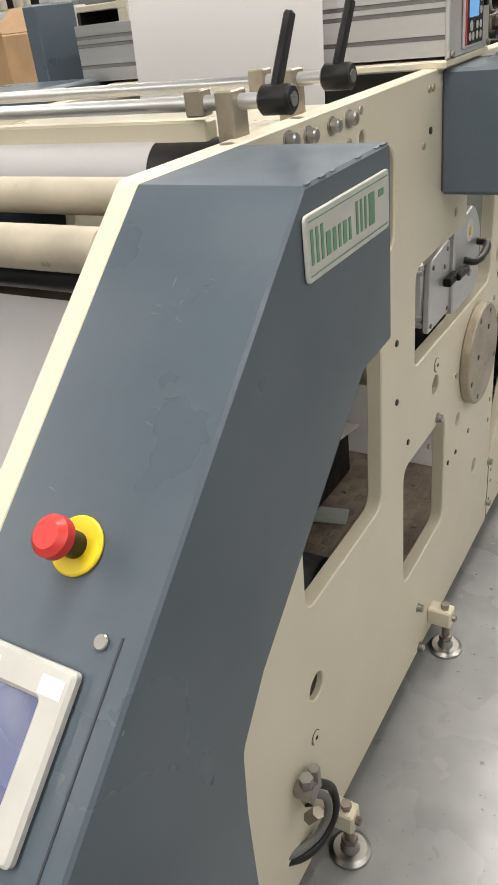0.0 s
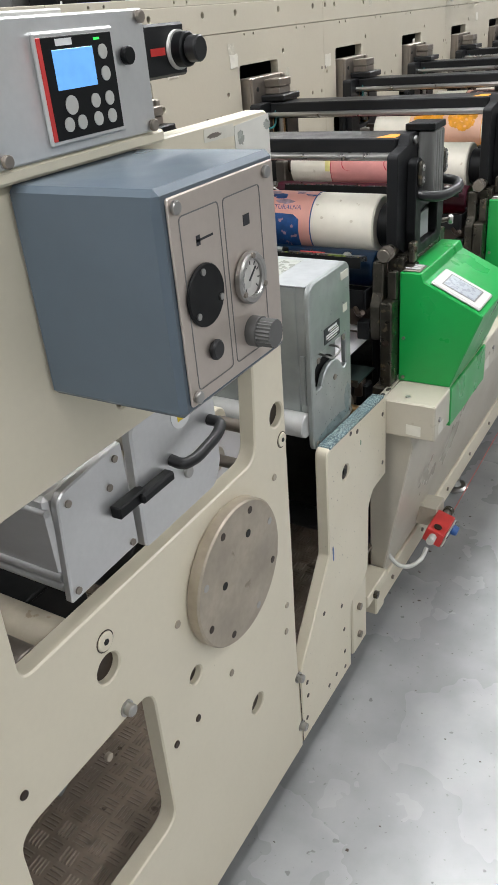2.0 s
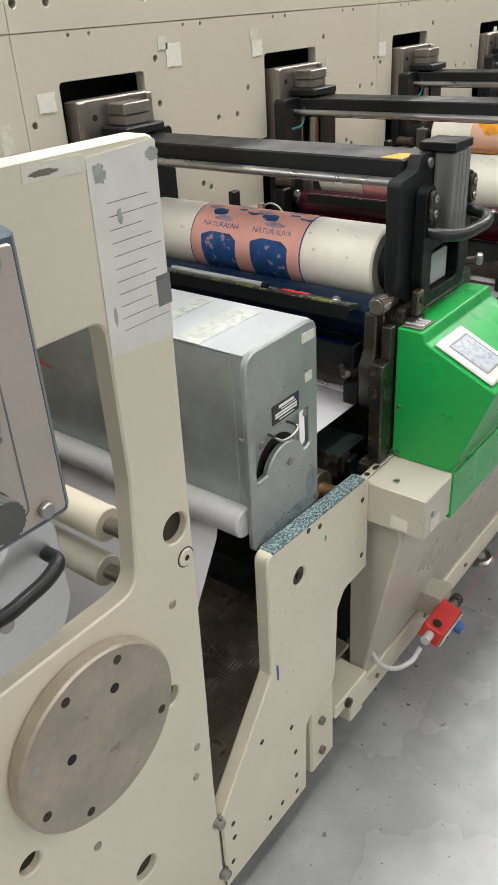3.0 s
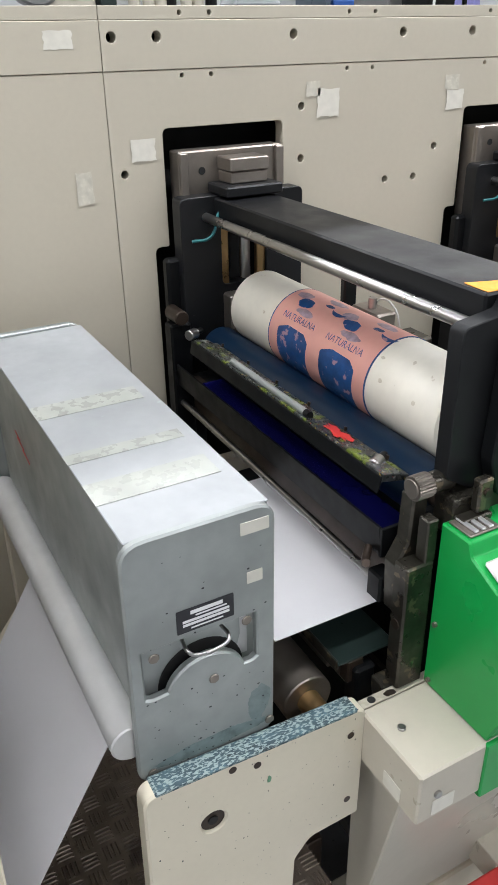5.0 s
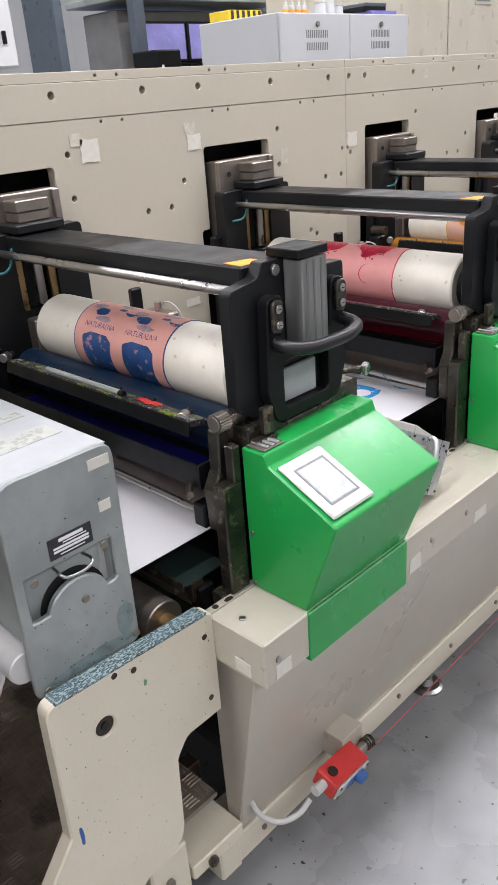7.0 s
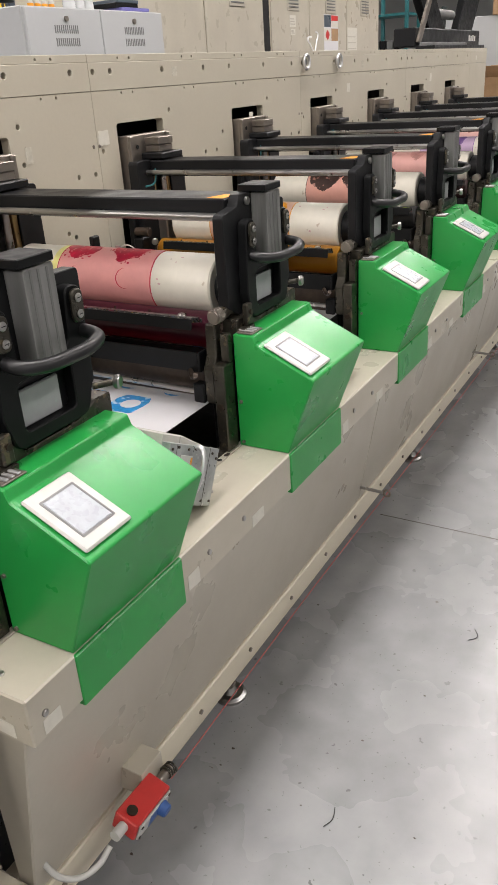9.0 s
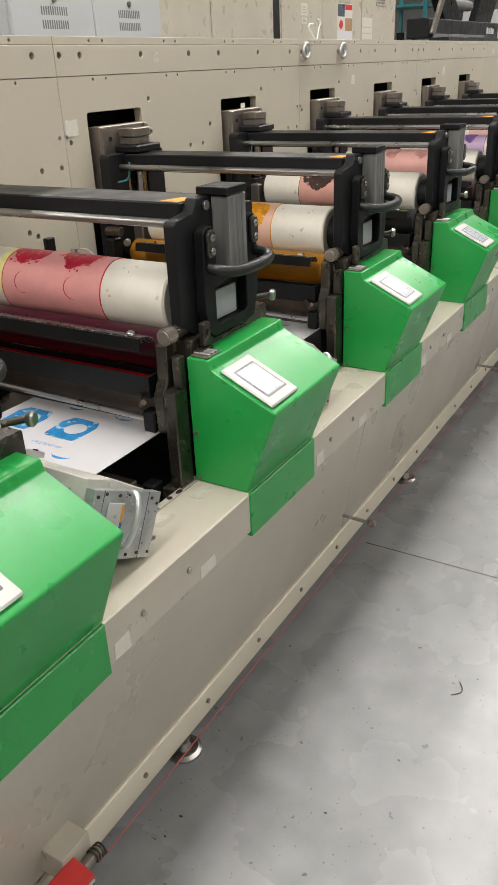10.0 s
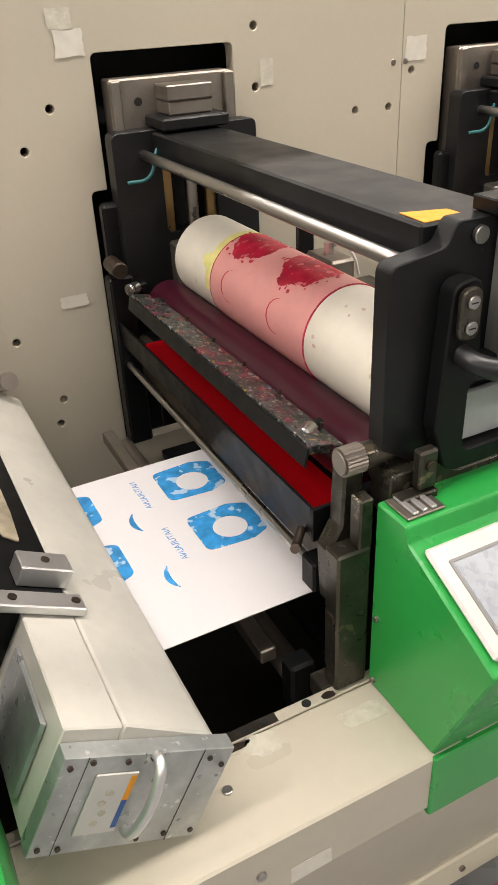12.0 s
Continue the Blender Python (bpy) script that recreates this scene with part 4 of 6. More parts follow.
for k, (sleeve, art, roll, ink, hue) in enumerate(BANDS):
    dy = k * P
    yc = CY + dy
    sleeve_m = mat("sleeve_" + hue.replace(" ", "_"), sleeve, 0.42, var=0.05, scale=12)
    art_m = mat("artwork_" + hue.replace(" ", "_"), art, 0.4, var=0.2, scale=30, fine=140, spots=[0.5 * (p + q) for p, q in zip(sleeve, art)], spot_scale=70, spot_at=0.60)
    roll_m = mat("inked_roller_" + hue.replace(" ", "_"), roll, 0.3, 0.0, var=0.04, scale=20, rough_var=0.02, spec=0.35)
    ink_m = mat("wet_ink_" + hue.replace(" ", "_"), ink, 0.22, var=0.03, scale=20, rough_var=0.03)
    c = thing("plate_cylinder", (-0.84, yc, CZ), "white printing cylinder with a %s printed pink sleeve" % hue, "printing cylinder", "printing cylinders")
    part("core", rod((-1.149, yc, CZ), (-0.547, yc, CZ), CR, seg=64, bev=0.004), roll_white, c)
    part("sleeve", rod((-0.996, yc, CZ), (-0.711, yc, CZ), CR + 0.0011, seg=64), sleeve_m, c, "pink printing sleeve")
    for ex in (-0.9972, -0.7098):
        part("sleeve_edge", rod((ex - 0.0012, yc, CZ), (ex + 0.0012, yc, CZ), CR + 0.0013, seg=64), art_m, c)

    def art_piece(name, outline):
        part(name, wrap(plate([outline], 0.0014, 0.0016, "z", 0), yc, CZ, CR), art_m, c)

    def art_word(u, s):
        me = words("NATURALNA", 0.0165, Matrix.Translation((u, s, 0.0015)) @ Matrix.Diagonal((1, -1, 1, 1)), 0.0)
        part("lettering", wrap(me, yc, CZ, CR, 0.006), art_m, c)

    if k == 0:
        for u in (-0.920, -0.787):
            art_word(u, 0.062)
            art_piece("print_panel", rounded([(u - 0.048, 0.086), (u - 0.02, 0.077), (u + 0.03, 0.079), (u + 0.047, 0.090), (u + 0.045, 0.165), (u - 0.043, 0.165)], 0.006))
            art_piece("print_arc", arc_strip(u + 0.065, -0.012, 0.035, 55, 125, 0.008))
            art_piece("print_spot", ragged(u - 0.02, 0.028, 0.02, 0.011, int(abs(u) * 100)))
            art_piece("print_haze", ragged(u + 0.03, 0.012, 0.012, 0.004, int(abs(u) * 70)))
            for hx, hs, hu, hv in ((-0.045, 0.012, 0.018, 0.010), (0.0, 0.046, 0.024, 0.007), (0.028, -0.006, 0.026, 0.008)):
                part("faded_print", wrap(plate([ragged(u + hx, hs, hu, hv, int(abs(u + hx) * 211))], 0.00125, 0.00135, "z", 0), yc, CZ, CR), faded_blue, c, "faded blue ink haze")
    elif k == 1:
        for u in (-0.945, -0.799):
            art_piece("print_panel", ragged(u, 0.008, 0.05, 0.042, int(abs(u) * 90)))
            rnd = random.Random(int(abs(u) * 300))
            for q in range(16):
                turn_by, far = rnd.random() * 6.28, 1.0 + 0.22 * rnd.random()
                art_piece("print_speck", ragged(u + 0.05 * far * math.cos(turn_by), 0.008 + 0.042 * far * math.sin(turn_by), 0.0014 + 0.0028 * rnd.random(), 0.0012 + 0.002 * rnd.random(), q, 20))
            art_piece("print_ring", arc_strip(u + 0.012, 0.093, 0.024, 70, 265, 0.0028))
        haze = bpy.data.materials.get("yellow_ink_haze") or mat("yellow_ink_haze", (0.78, 0.74, 0.28), 0.4, var=0.06, scale=40)
        part("yellow_stain", wrap(plate([rounded([(-1.018, -0.03), (-1.0, -0.03), (-1.0, 0.12), (-1.018, 0.12)], 0.004)], 0.0003, 0.0005, "z", 0), yc, CZ, CR), haze, c, "yellow ink stain")
        part("yellow_stain", wrap(plate([ragged(-1.023, 0.075, 0.014, 0.012, 3)], 0.0006, 0.0008, "z", 0), yc, CZ, CR), haze, c)
    else:
        for u in (-0.922, -0.787):
            art_piece("print_panel", ragged(u, 0.05 if k in (2, 3) else 0.03, 0.058 if k in (2, 3) else 0.03, 0.052 if k in (2, 3) else 0.04, k * 7 + int(abs(u) * 50)))
    pinkish = bpy.data.materials.get("faint_ink_spots") or mat("faint_ink_spots", (0.66, 0.45, 0.43), 0.4, var=0.1, scale=60)
    rnd = random.Random(k + 20)
    for q in range(4):
        part("ink_spot", wrap(plate([ragged(-0.71 + 0.12 * rnd.random(), 0.02 + 0.10 * rnd.random(), 0.0015 + 0.003 * rnd.random(), 0.0015 + 0.002 * rnd.random(), q + 50)], 0.0003, 0.0005, "z", 0), yc, CZ, CR), pinkish if k else oily_stain, c)

    a = thing("ink_roller", (-0.86, yc - 0.074, CZ - 0.085), "glossy %s inked roller under the printing cylinder" % hue, "roller", "ink rollers")
    part("drum", rod((-1.19, yc - 0.074, CZ - 0.085), (-0.53, yc - 0.074, CZ - 0.085), 0.042, seg=40, bev=0.003), roll_m, a)
    part("shaft", rod((-1.22, yc - 0.074, CZ - 0.085), (-0.50, yc - 0.074, CZ - 0.085), 0.016, seg=16), oily, a)

    tr = thing("ink_tray", (-0.85, 2.52 + dy, 0.885), "dark steel ink tray with %s ink" % hue, "ink tray", "ink trays")
    part("trough", plate([rounded([(2.482 + dy, 0.918), (2.486 + dy, 0.918), (2.490 + dy, 0.878), (2.565 + dy, 0.878), (2.565 + dy, 0.872), (2.485 + dy, 0.872)], 0.0)], -1.228, -0.529, bev=0.0008), black, tr)
    part("tray_end", box(-0.5288, -0.523, 2.482 + dy, 2.566 + dy, 0.872, 0.918, 0.001), black, tr)
    part("tray_end", box(-1.234, -1.2282, 2.482 + dy, 2.566 + dy, 0.872, 0.918, 0.001), black, tr)
    part("back_wall", box(-1.228, -0.529, 2.5655 + dy, 2.569 + dy, 0.872, 0.899, 0.0008), black, tr)
    part("ink", box(-1.15, -0.535, 2.4915 + dy, 2.56 + dy, 0.8785, 0.889, 0.002), ink_m, tr, "wet %s ink" % hue)

    blade_m = stained_blade(hue, [(0.17, 0.22, 0.03), (0.16, 0.03, 0.05), (0.30, 0.15, 0.02)][k % 3])
    b = thing("doctor_blade", (-0.85, 2.505 + dy, 0.98), "ink stained doctor blade holder with steel screws", "doctor blade", "doctor blades")
    tilt = Matrix.Translation((0, 2.515 + dy, 0.985)) @ pose(0, 0, 0, -12, 0, 0)
    part("bar", box(-1.12, -0.535, -0.030, 0.002, -0.006, 0.005, 0.001, m=tilt), blade_m, b)
    part("clamp_strip", box(-1.115, -0.54, 0.0025, 0.02, -0.009, 0.0, 0.001, m=tilt), blade_m, b)
    part("blade", box(-1.12, -0.535, -0.0335, -0.0305, -0.022, 0.002, 0.0006, m=tilt), black, b)
    for q in range(6):
        part("pin", rod(tilt @ Vector((-1.08 + q * 0.1, 0.012, 0.004)), tilt @ Vector((-1.08 + q * 0.1, 0.012, 0.010)), 0.0026, seg=10), oily, b)
    for kx in (-0.572, -1.165):
        part("thumb_screw", rod((kx - 0.012, 2.517 + dy, 0.986), (kx, 2.497 + dy, 0.987), 0.0105, seg=22, bev=0.0015), steel, b, "knurled steel thumb screw")
        part("screw_neck", rod((kx - 0.022, 2.534 + dy, 0.985), (kx - 0.012, 2.517 + dy, 0.986), 0.006, seg=12), black, b)

    w = thing("paper_web", (-0.74, 2.6 + dy, 0.775), "white paper web running flat through the press" + (" with blue print" if k else ""), "paper web", "paper webs")
    part("sheet", box(-0.935, -0.545, (2.33 if k == 0 else 2.20) + dy, 2.80 + dy, 0.7745, 0.7755, 0), paper, w)
    if k:
        cyan = bpy.data.materials.get("cyan_print") or mat("cyan_print", (0.02, 0.30, 0.68), 0.5, var=0.2, scale=45, fine=150, spots=(0.40, 0.58, 0.74), spot_scale=55, spot_at=0.58)
        for row in (2.262, 2.462, 2.662):
            for u in (-0.862, -0.726):
                can = rounded([(u - 0.042, row - 0.048), (u + 0.042, row - 0.048), (u + 0.047, row + 0.02), (u + 0.035, row + 0.048), (u - 0.035, row + 0.048), (u - 0.047, row + 0.02)], 0.012)
                part("print_can", plate([[(q[0], q[1] + dy) for q in can], circle(u + 0.006, row + 0.002 + dy, 0.025)], 0.7757, 0.7759, "z", 0), cyan, w)
                part("print_arc", plate([arc_strip(u + 0.066, row - 0.075 + dy, 0.042, 235, 305, 0.008)], 0.7757, 0.7759, "z", 0), cyan, w)
                part("lettering", words("NATURALNA", 0.0135, Matrix.Translation((u + 0.002, row - 0.081 + dy, 0.7758)) @ Matrix.Diagonal((1, -1, 1, 1)), 0.0), cyan, w)

sheet = thing("drip_sheet", (-0.62, 2.45, 0.712), "dark green stained drip sheet beside the steel roller", "drip sheet")
part("sheet", box(-0.74, -0.515, 2.415, 2.515, 0.712, 0.716, 0.001), teal_dark, sheet)
part("rim", box(-0.74, -0.515, 2.411, 2.4148, 0.706, 0.724, 0.001), greasy, sheet)
part("block", box(-0.535, -0.515, 2.432, 2.460, 0.672, 0.7118, 0.002), oily, sheet)
pipe = thing("ink_knife", (-0.8, 2.485, 0.995), "thin grey metal tube lying on the doctor blade", "tube")
part("tube", rod((-0.98, 2.497, 0.998), (-0.74, 2.497, 0.998), 0.006, seg=14), alu_grey, pipe)
part("tip", rod((-0.74, 2.497, 0.998), (-0.728, 2.497, 0.998), 0.0062, seg=14), black, pipe)
rag = thing("red_ink_smear", (-0.66, 2.515, 0.99), "small dried smear of bright red ink on the blade", "ink smear")
part("smear", plate([blob(-0.67, 0.0, 0.03, 0.011, 0.4, 24, 5)], 0.0062, 0.0072, "z", 0.0003, m=Matrix.Translation((0, 2.505, 0.987)) @ pose(0, 0, 0, -12, 0, 0)), red, rag)

# ---- infeed: side frame, console, treater ----
INFEED_Y = -0.018
standing = set(bpy.data.objects.keys())
root = thing("infeed_stand", (SIDE, 1.0, 0.05), "thick cream painted steel side frame with rounded cut-outs", "machine frame")
outer = rounded([(-0.25, 0.05), (1.936, 0.05), (1.938, 0.36), (1.945, 0.55), (1.966, 1.372), (0.553, 1.374), (-0.25, 0.675)], [0.0, 0.0, 0.3, 0.3, 0.02, 0.02, 0.03])
w1 = rounded([(0.70, 1.120), (1.203, 1.118), (1.208, 1.284), (0.70, 1.284)], 0.032)
w2 = rounded([(0.788, 0.630), (1.118, 0.630), (1.135, 0.970), (0.808, 0.982)], 0.034)
w3 = rounded([(1.232, 0.338), (1.505, 0.342), (1.508, 0.638), (1.238, 0.642)], 0.034)
w4 = rounded([(1.305, 0.845), (1.845, 0.845), (1.86, 1.0), (1.86, 1.2), (1.63, 1.2), (1.63, 1.045), (1.31, 1.045)], [0.02, 0.034, 0.004, 0.02, 0.02, 0.01, 0.034])
HOLES = [(0.801, 0.45, 0.026), (1.436, 0.746, 0.022), (1.61, 0.571, 0.016), (1.776, 0.341, 0.021), (1.924, 0.892, 0.022), (0.971, 1.061, 0.034), (1.875, 0.625, 0.016),
         (1.08, 1.316, 0.012), (1.552, 1.09, 0.008)]
part("plate", plate([outer, w1, w2, w3, w4] + [circle(y, z, r) for y, z, r in HOLES], SIDE - 0.03, SIDE, bev=0.0025), cream, root)
for y, z, r in ((1.439, 0.792, 0.014), (1.1, 1.074, 0.017), (0.779, 0.341, 0.013), (1.935, 0.838, 0.013)):
    plug = part("plug", rod((SIDE - 0.002, y, z), (SIDE + 0.003, y, z), r, seg=24, bev=0.001), cream, root)
    part("plug_rim", plate([circle(y, z, r + 0.0022), circle(y, z, r + 0.0006)], SIDE + 0.0002, SIDE + 0.0009, bev=0), oily, plug)
    part("plug_socket", rod((SIDE + 0.003, y, z), (SIDE + 0.0038, y, z), r * 0.35, seg=6), void, plug)
for y, z in ((1.103, 1.101), (1.043, 1.104), (1.03, 1.32), (1.074, 1.357), (1.383, 1.276), (1.347, 1.256), (1.206, 0.938), (1.202, 0.818), (1.262, 0.697), (1.536, 0.488), (1.597, 0.485),
             (1.704, 0.489), (1.376, 1.345), (1.396, 1.345), (1.90, 0.42), (1.91, 0.48), (1.62, 0.70), (1.585, 0.70), (1.90, 0.78), (1.40, 0.61)):
    part("sunk_screw", sunk_bolt(SIDE - 0.001, y, z, 0.0065), oily if (y * 100) % 3 < 1 else plate_steel, root)
for y, z in ((1.45, 0.657), (1.327, 0.196), (1.335, 0.06), (1.934, 0.262), (1.934, 0.115), (0.848, 1.356), (0.903, 1.352), (0.974, 1.352), (1.031, 1.352)):
    bolt = part("bolt", rod((SIDE, y, z), (SIDE + 0.014, y, z), 0.0095, seg=16, bev=0.002), steel, root)
    part("washer", rod((SIDE, y, z), (SIDE + 0.0025, y, z), 0.0125, seg=18), steel, bolt)
disc = part("round_plate", rod((SIDE + 0.0003, 1.735, 0.696), (SIDE + 0.024, 1.735, 0.696), 0.126, seg=72, bev=0.003), plate_steel, root, "round stained steel cover plate")
for q in range(8):
    a = radians(22 + 45 * q)
    part("disc_screw", rod((SIDE + 0.0235, 1.735 + 0.107 * math.cos(a), 0.696 + 0.107 * math.sin(a)), (SIDE + 0.0246, 1.735 + 0.107 * math.cos(a), 0.696 + 0.107 * math.sin(a)), 0.0065, seg=14), oily if q % 3 else steel, disc)
for dy, dz in ((0.03, 0.06), (-0.05, 0.01)):
    part("disc_hole", rod((SIDE + 0.0235, 1.735 + dy, 0.696 + dz), (SIDE + 0.0247, 1.735 + dy, 0.696 + dz), 0.007, seg=14), void, disc)
for y, z, r in HOLES[:5] + HOLES[6:]:
    part("hole_back", rod((SIDE - 0.0296, y, z), (SIDE - 0.012, y, z), r * 0.97, seg=24), oily, root)
part("bushing", rod((SIDE - 0.028, 0.971, 1.061), (SIDE - 0.006, 0.971, 1.061), 0.026, seg=28, bev=0.002), oily, root, "bronze shaft end")
note = part("work_sheet", plate([rounded([(1.862, 1.158), (1.958, 1.15), (1.962, 1.366), (1.866, 1.362)], 0.003)], SIDE + 0.0004, SIDE + 0.0012, bev=0), aged_sheet, root, "taped grubby paper sheet")
for q in range(11):
    part("print_line", box(SIDE + 0.0013, SIDE + 0.0015, 1.885, 1.955 - 0.012 * (q % 3), 1.18 + 0.0135 * q, 1.1808 + 0.0135 * q, 0), grey_plastic, note)
part("print_block", box(SIDE + 0.0013, SIDE + 0.0015, 1.94, 1.962, 1.19, 1.225, 0), grey_plastic, note)
for q, (yy, zz, ru, rv) in enumerate(((1.88, 1.345, 0.010, 0.012), (1.955, 1.352, 0.012, 0.008), (1.90, 1.30, 0.004, 0.010), (1.875, 1.20, 0.003, 0.012))):
    part("grime", plate([blob(yy, zz, ru * 0.8, rv * 0.8, 0.2, 40, q + 2)], SIDE + 0.0016, SIDE + 0.0018, bev=0), old_tape, note)
part("tape", plate([rounded([(1.79, 1.352), (1.866, 1.350), (1.864, 1.366), (1.792, 1.368)], 0.002)], SIDE + 0.0004, SIDE + 0.001, bev=0), tape, root, "strip of clear tape")
part("grime", plate([blob(1.815, 1.358, 0.016, 0.003, 0.2, 40, 6)], SIDE + 0.0011, SIDE + 0.0013, bev=0), steel_dull, root)

root = thing("inner_infeed_frame", (-1.2, 0.9, 0.05), "cream painted inner side frame of the infeed", "machine frame")
part("plate", plate([outer, w1, w2, w3], -1.20, -1.17, bev=0.002), cream, root)
root = thing("tread_deck", (-0.8, 1.1, 0.26), "oily brown tread plate deck inside the infeed", "deck")
part("sheet", box(-1.17, -0.478, -0.2, 2.42, 0.255, 0.265, 0), tread, root)
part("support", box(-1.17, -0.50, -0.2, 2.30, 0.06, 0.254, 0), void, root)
verts, faces = [], []
for i in range(19):
    for j in range(54):
        for bar in (-0.0117, -0.0039, 0.0039, 0.0117):
            cx, cy, n0 = -1.15 + i * 0.036, 0.50 + j * 0.036, len(verts)
            for a, b, z in ((-0.0145, -0.0019, 0), (0.0145, -0.0019, 0), (0.0145, 0.0019, 0), (-0.0145, 0.0019, 0), (-0.011, 0, 0.0019), (0.011, 0, 0.0019)):
                u, v = (a, b + bar) if (i + j) % 2 else (b + bar, a)
                verts.append((cx + u, cy + v, 0.265 + z))
            faces += [tuple(n0 + f for f in fs) for fs in ((0, 1, 5, 4), (1, 2, 5), (2, 3, 4, 5), (3, 0, 4))]
lug = bpy.data.meshes.new("lug")
lug.from_pydata(verts, [], faces)
tagged(part("raised_lug", lug, tread, root), kind="stuff")

foot_b = levelling_foot(-0.402, 1.415)
bracket = part("bracket", box(-0.445, -0.385, 1.395, 1.435, 0.085, 0.135, 0.004), cream, foot_b)
part("bracket_bolt", rod((-0.405, 1.415, 0.134), (-0.405, 1.415, 0.15), 0.011, seg=6), steel_dull, foot_b)
part("bracket_bolt", rod((-0.386, 1.415, 0.11), (-0.376, 1.415, 0.11), 0.009, seg=6), steel_dull, foot_b)
copy_thing(foot_b, Matrix.Translation((-0.400, 0.80, 0)))

root = thing("hydraulic_fitting", (-0.43, 0.70, 0.25), "steel pipe fitting with two looping black hoses", "hose fitting")
part("manifold", rod((SIDE, 0.70, 0.30), (SIDE + 0.035, 0.70, 0.30), 0.018, seg=6), steel, root)
part("coupling", rod((SIDE + 0.02, 0.70, 0.27), (SIDE + 0.02, 0.70, 0.335), 0.013, seg=6), steel, root)
part("coupling", rod((SIDE + 0.02, 0.73, 0.275), (SIDE + 0.02, 0.73, 0.325), 0.011, seg=6), steel, root)
part("coupling", rod((SIDE + 0.03, 0.68, 0.255), (SIDE + 0.05, 0.68, 0.285), 0.012, seg=6), steel_dull, root)
part("hose", tube([(SIDE + 0.02, 0.735, 0.28), (SIDE + 0.03, 0.775, 0.21), (SIDE + 0.03, 0.76, 0.14), (SIDE + 0.015, 0.70, 0.12), (SIDE - 0.01, 0.64, 0.15)], 0.009), rubber, root)
part("hose", tube([(SIDE + 0.015, 0.715, 0.275), (SIDE + 0.03, 0.752, 0.21), (SIDE + 0.025, 0.735, 0.155), (SIDE + 0.01, 0.69, 0.145), (SIDE - 0.01, 0.64, 0.165)], 0.008), grey_plastic, root)

# slate grey console with slanted face
root = thing("console", (-0.36, 0.4, 0.3), "slate grey steel operator console with slanted face", "console")
CON = -0.268
prof = [(0.543, 1.3725), (0.738, 1.3725), (0.732, 1.160), (0.652, 1.1555), (0.395, 0.957), (0.345, 0.90), (0.337, 0.82), (0.325, 0.30), (-0.45, 0.30), (-0.45, 0.505)]
part("shell", plate([rounded(prof, [0.004, 0.008, 0.008, 0.01, 0.0, 0.03, 0.02, 0.01, 0.01, 0.01])], SIDE + 0.001, CON, bev=0.003), slate, root)
np_ = part("name_plate", plate([rect(0.532, 0.721, 1.291, 1.350, 0.006)], CON + 0.0004, CON + 0.004, bev=0.001), bezel, root, "off-white name plate with green marks")
for q, (a, b) in enumerate(((0.583, 0.588), (0.593, 0.598), (0.603, 0.608), (0.613, 0.622), (0.627, 0.634), (0.639, 0.644), (0.649, 0.657), (0.662, 0.667), (0.679, 0.684), (0.689, 0.694), (0.699, 0.704), (0.710, 0.724))):
    tall = q in (0, 1, 2, 8, 9, 10, 11)
    part("mark", box(CON + 0.0042, CON + 0.0046, a - 0.043, b - 0.043, 1.306, 1.337 if tall else 1.327, 0), logo_green, np_)
part("mark", box(CON + 0.0042, CON + 0.0046, 0.692, 0.705, 1.328, 1.335, 0), logo_green, np_)
part("rule", box(CON + 0.0042, CON + 0.0046, 0.537, 0.716, 1.3435, 1.3447, 0), logo_green, np_)
part("rule", box(CON + 0.0042, CON + 0.0046, 0.537, 0.716, 1.2965, 1.2977, 0), logo_green, np_)
face = Matrix.Translation((0, 0.543, 1.3725)) @ pose(0, 0, 0, math.degrees(math.atan2(1.3725 - 0.505, 0.543 + 0.45)), 0, 0)
gap_dark = mat("console_lid_gap", (0.03, 0.035, 0.04), 0.5)
part("lid_gap", box(-0.290, -0.288, -0.95, -0.386, 0.0002, 0.0008, 0, m=face), gap_dark, root)
part("face_screw", rod(face @ Vector((-0.305, -0.394, 0)), face @ Vector((-0.305, -0.394, 0.004)), 0.0065, seg=16, bev=0.001), steel, root)
rnd = random.Random(4)
for sx, sy, sn in ((-0.345, -0.125, 7), (-0.325, -0.10, 6), (-0.365, -0.115, 3), (-0.30, -0.07, 3), (-0.40, -0.28, 2), (-0.33, -0.21, 3)):
    for q in range(sn):
        u, v, turn_by, size = sx + 0.022 * (rnd.random() - 0.5), sy + 0.03 * (rnd.random() - 0.5), rnd.random() * 2.2 - 0.6, 0.004 + 0.010 * rnd.random()
        du, dv = size * math.cos(turn_by), size * math.sin(turn_by)
        part("scratch", plate([[(u, v), (u + du * 0.5 + 0.0009 * rnd.random(), v + dv * 0.5), (u + du, v + dv), (u + du * 0.5, v + dv * 0.5 + 0.0009)]], 0.0001, 0.0003, "z", 0, m=face), scuff, root)
for y in (0.548, 0.575, 0.60, 0.655, 0.70, 0.715):
    part("scratch", box(CON - 0.0035, CON - 0.0005, y, y + 0.006 + 0.012 * rnd.random(), 1.3716, 1.3728, 0), scuff, root)
st = part("emergency_stop", rod(face @ Vector((-0.357, -0.333, 0.0003)), face @ Vector((-0.357, -0.333, 0.005)), 0.0245, seg=40, bev=0.0015), yellow, root, "red mushroom button on yellow ring")
part("stem", rod(face @ Vector((-0.357, -0.333, 0.005)), face @ Vector((-0.357, -0.333, 0.026)), 0.011, seg=20), rubber, st)
part("mushroom", rod(face @ Vector((-0.357, -0.333, 0.024)), face @ Vector((-0.357, -0.333, 0.042)), 0.0178, 0.0165, seg=36, bev=0.005), red, st)
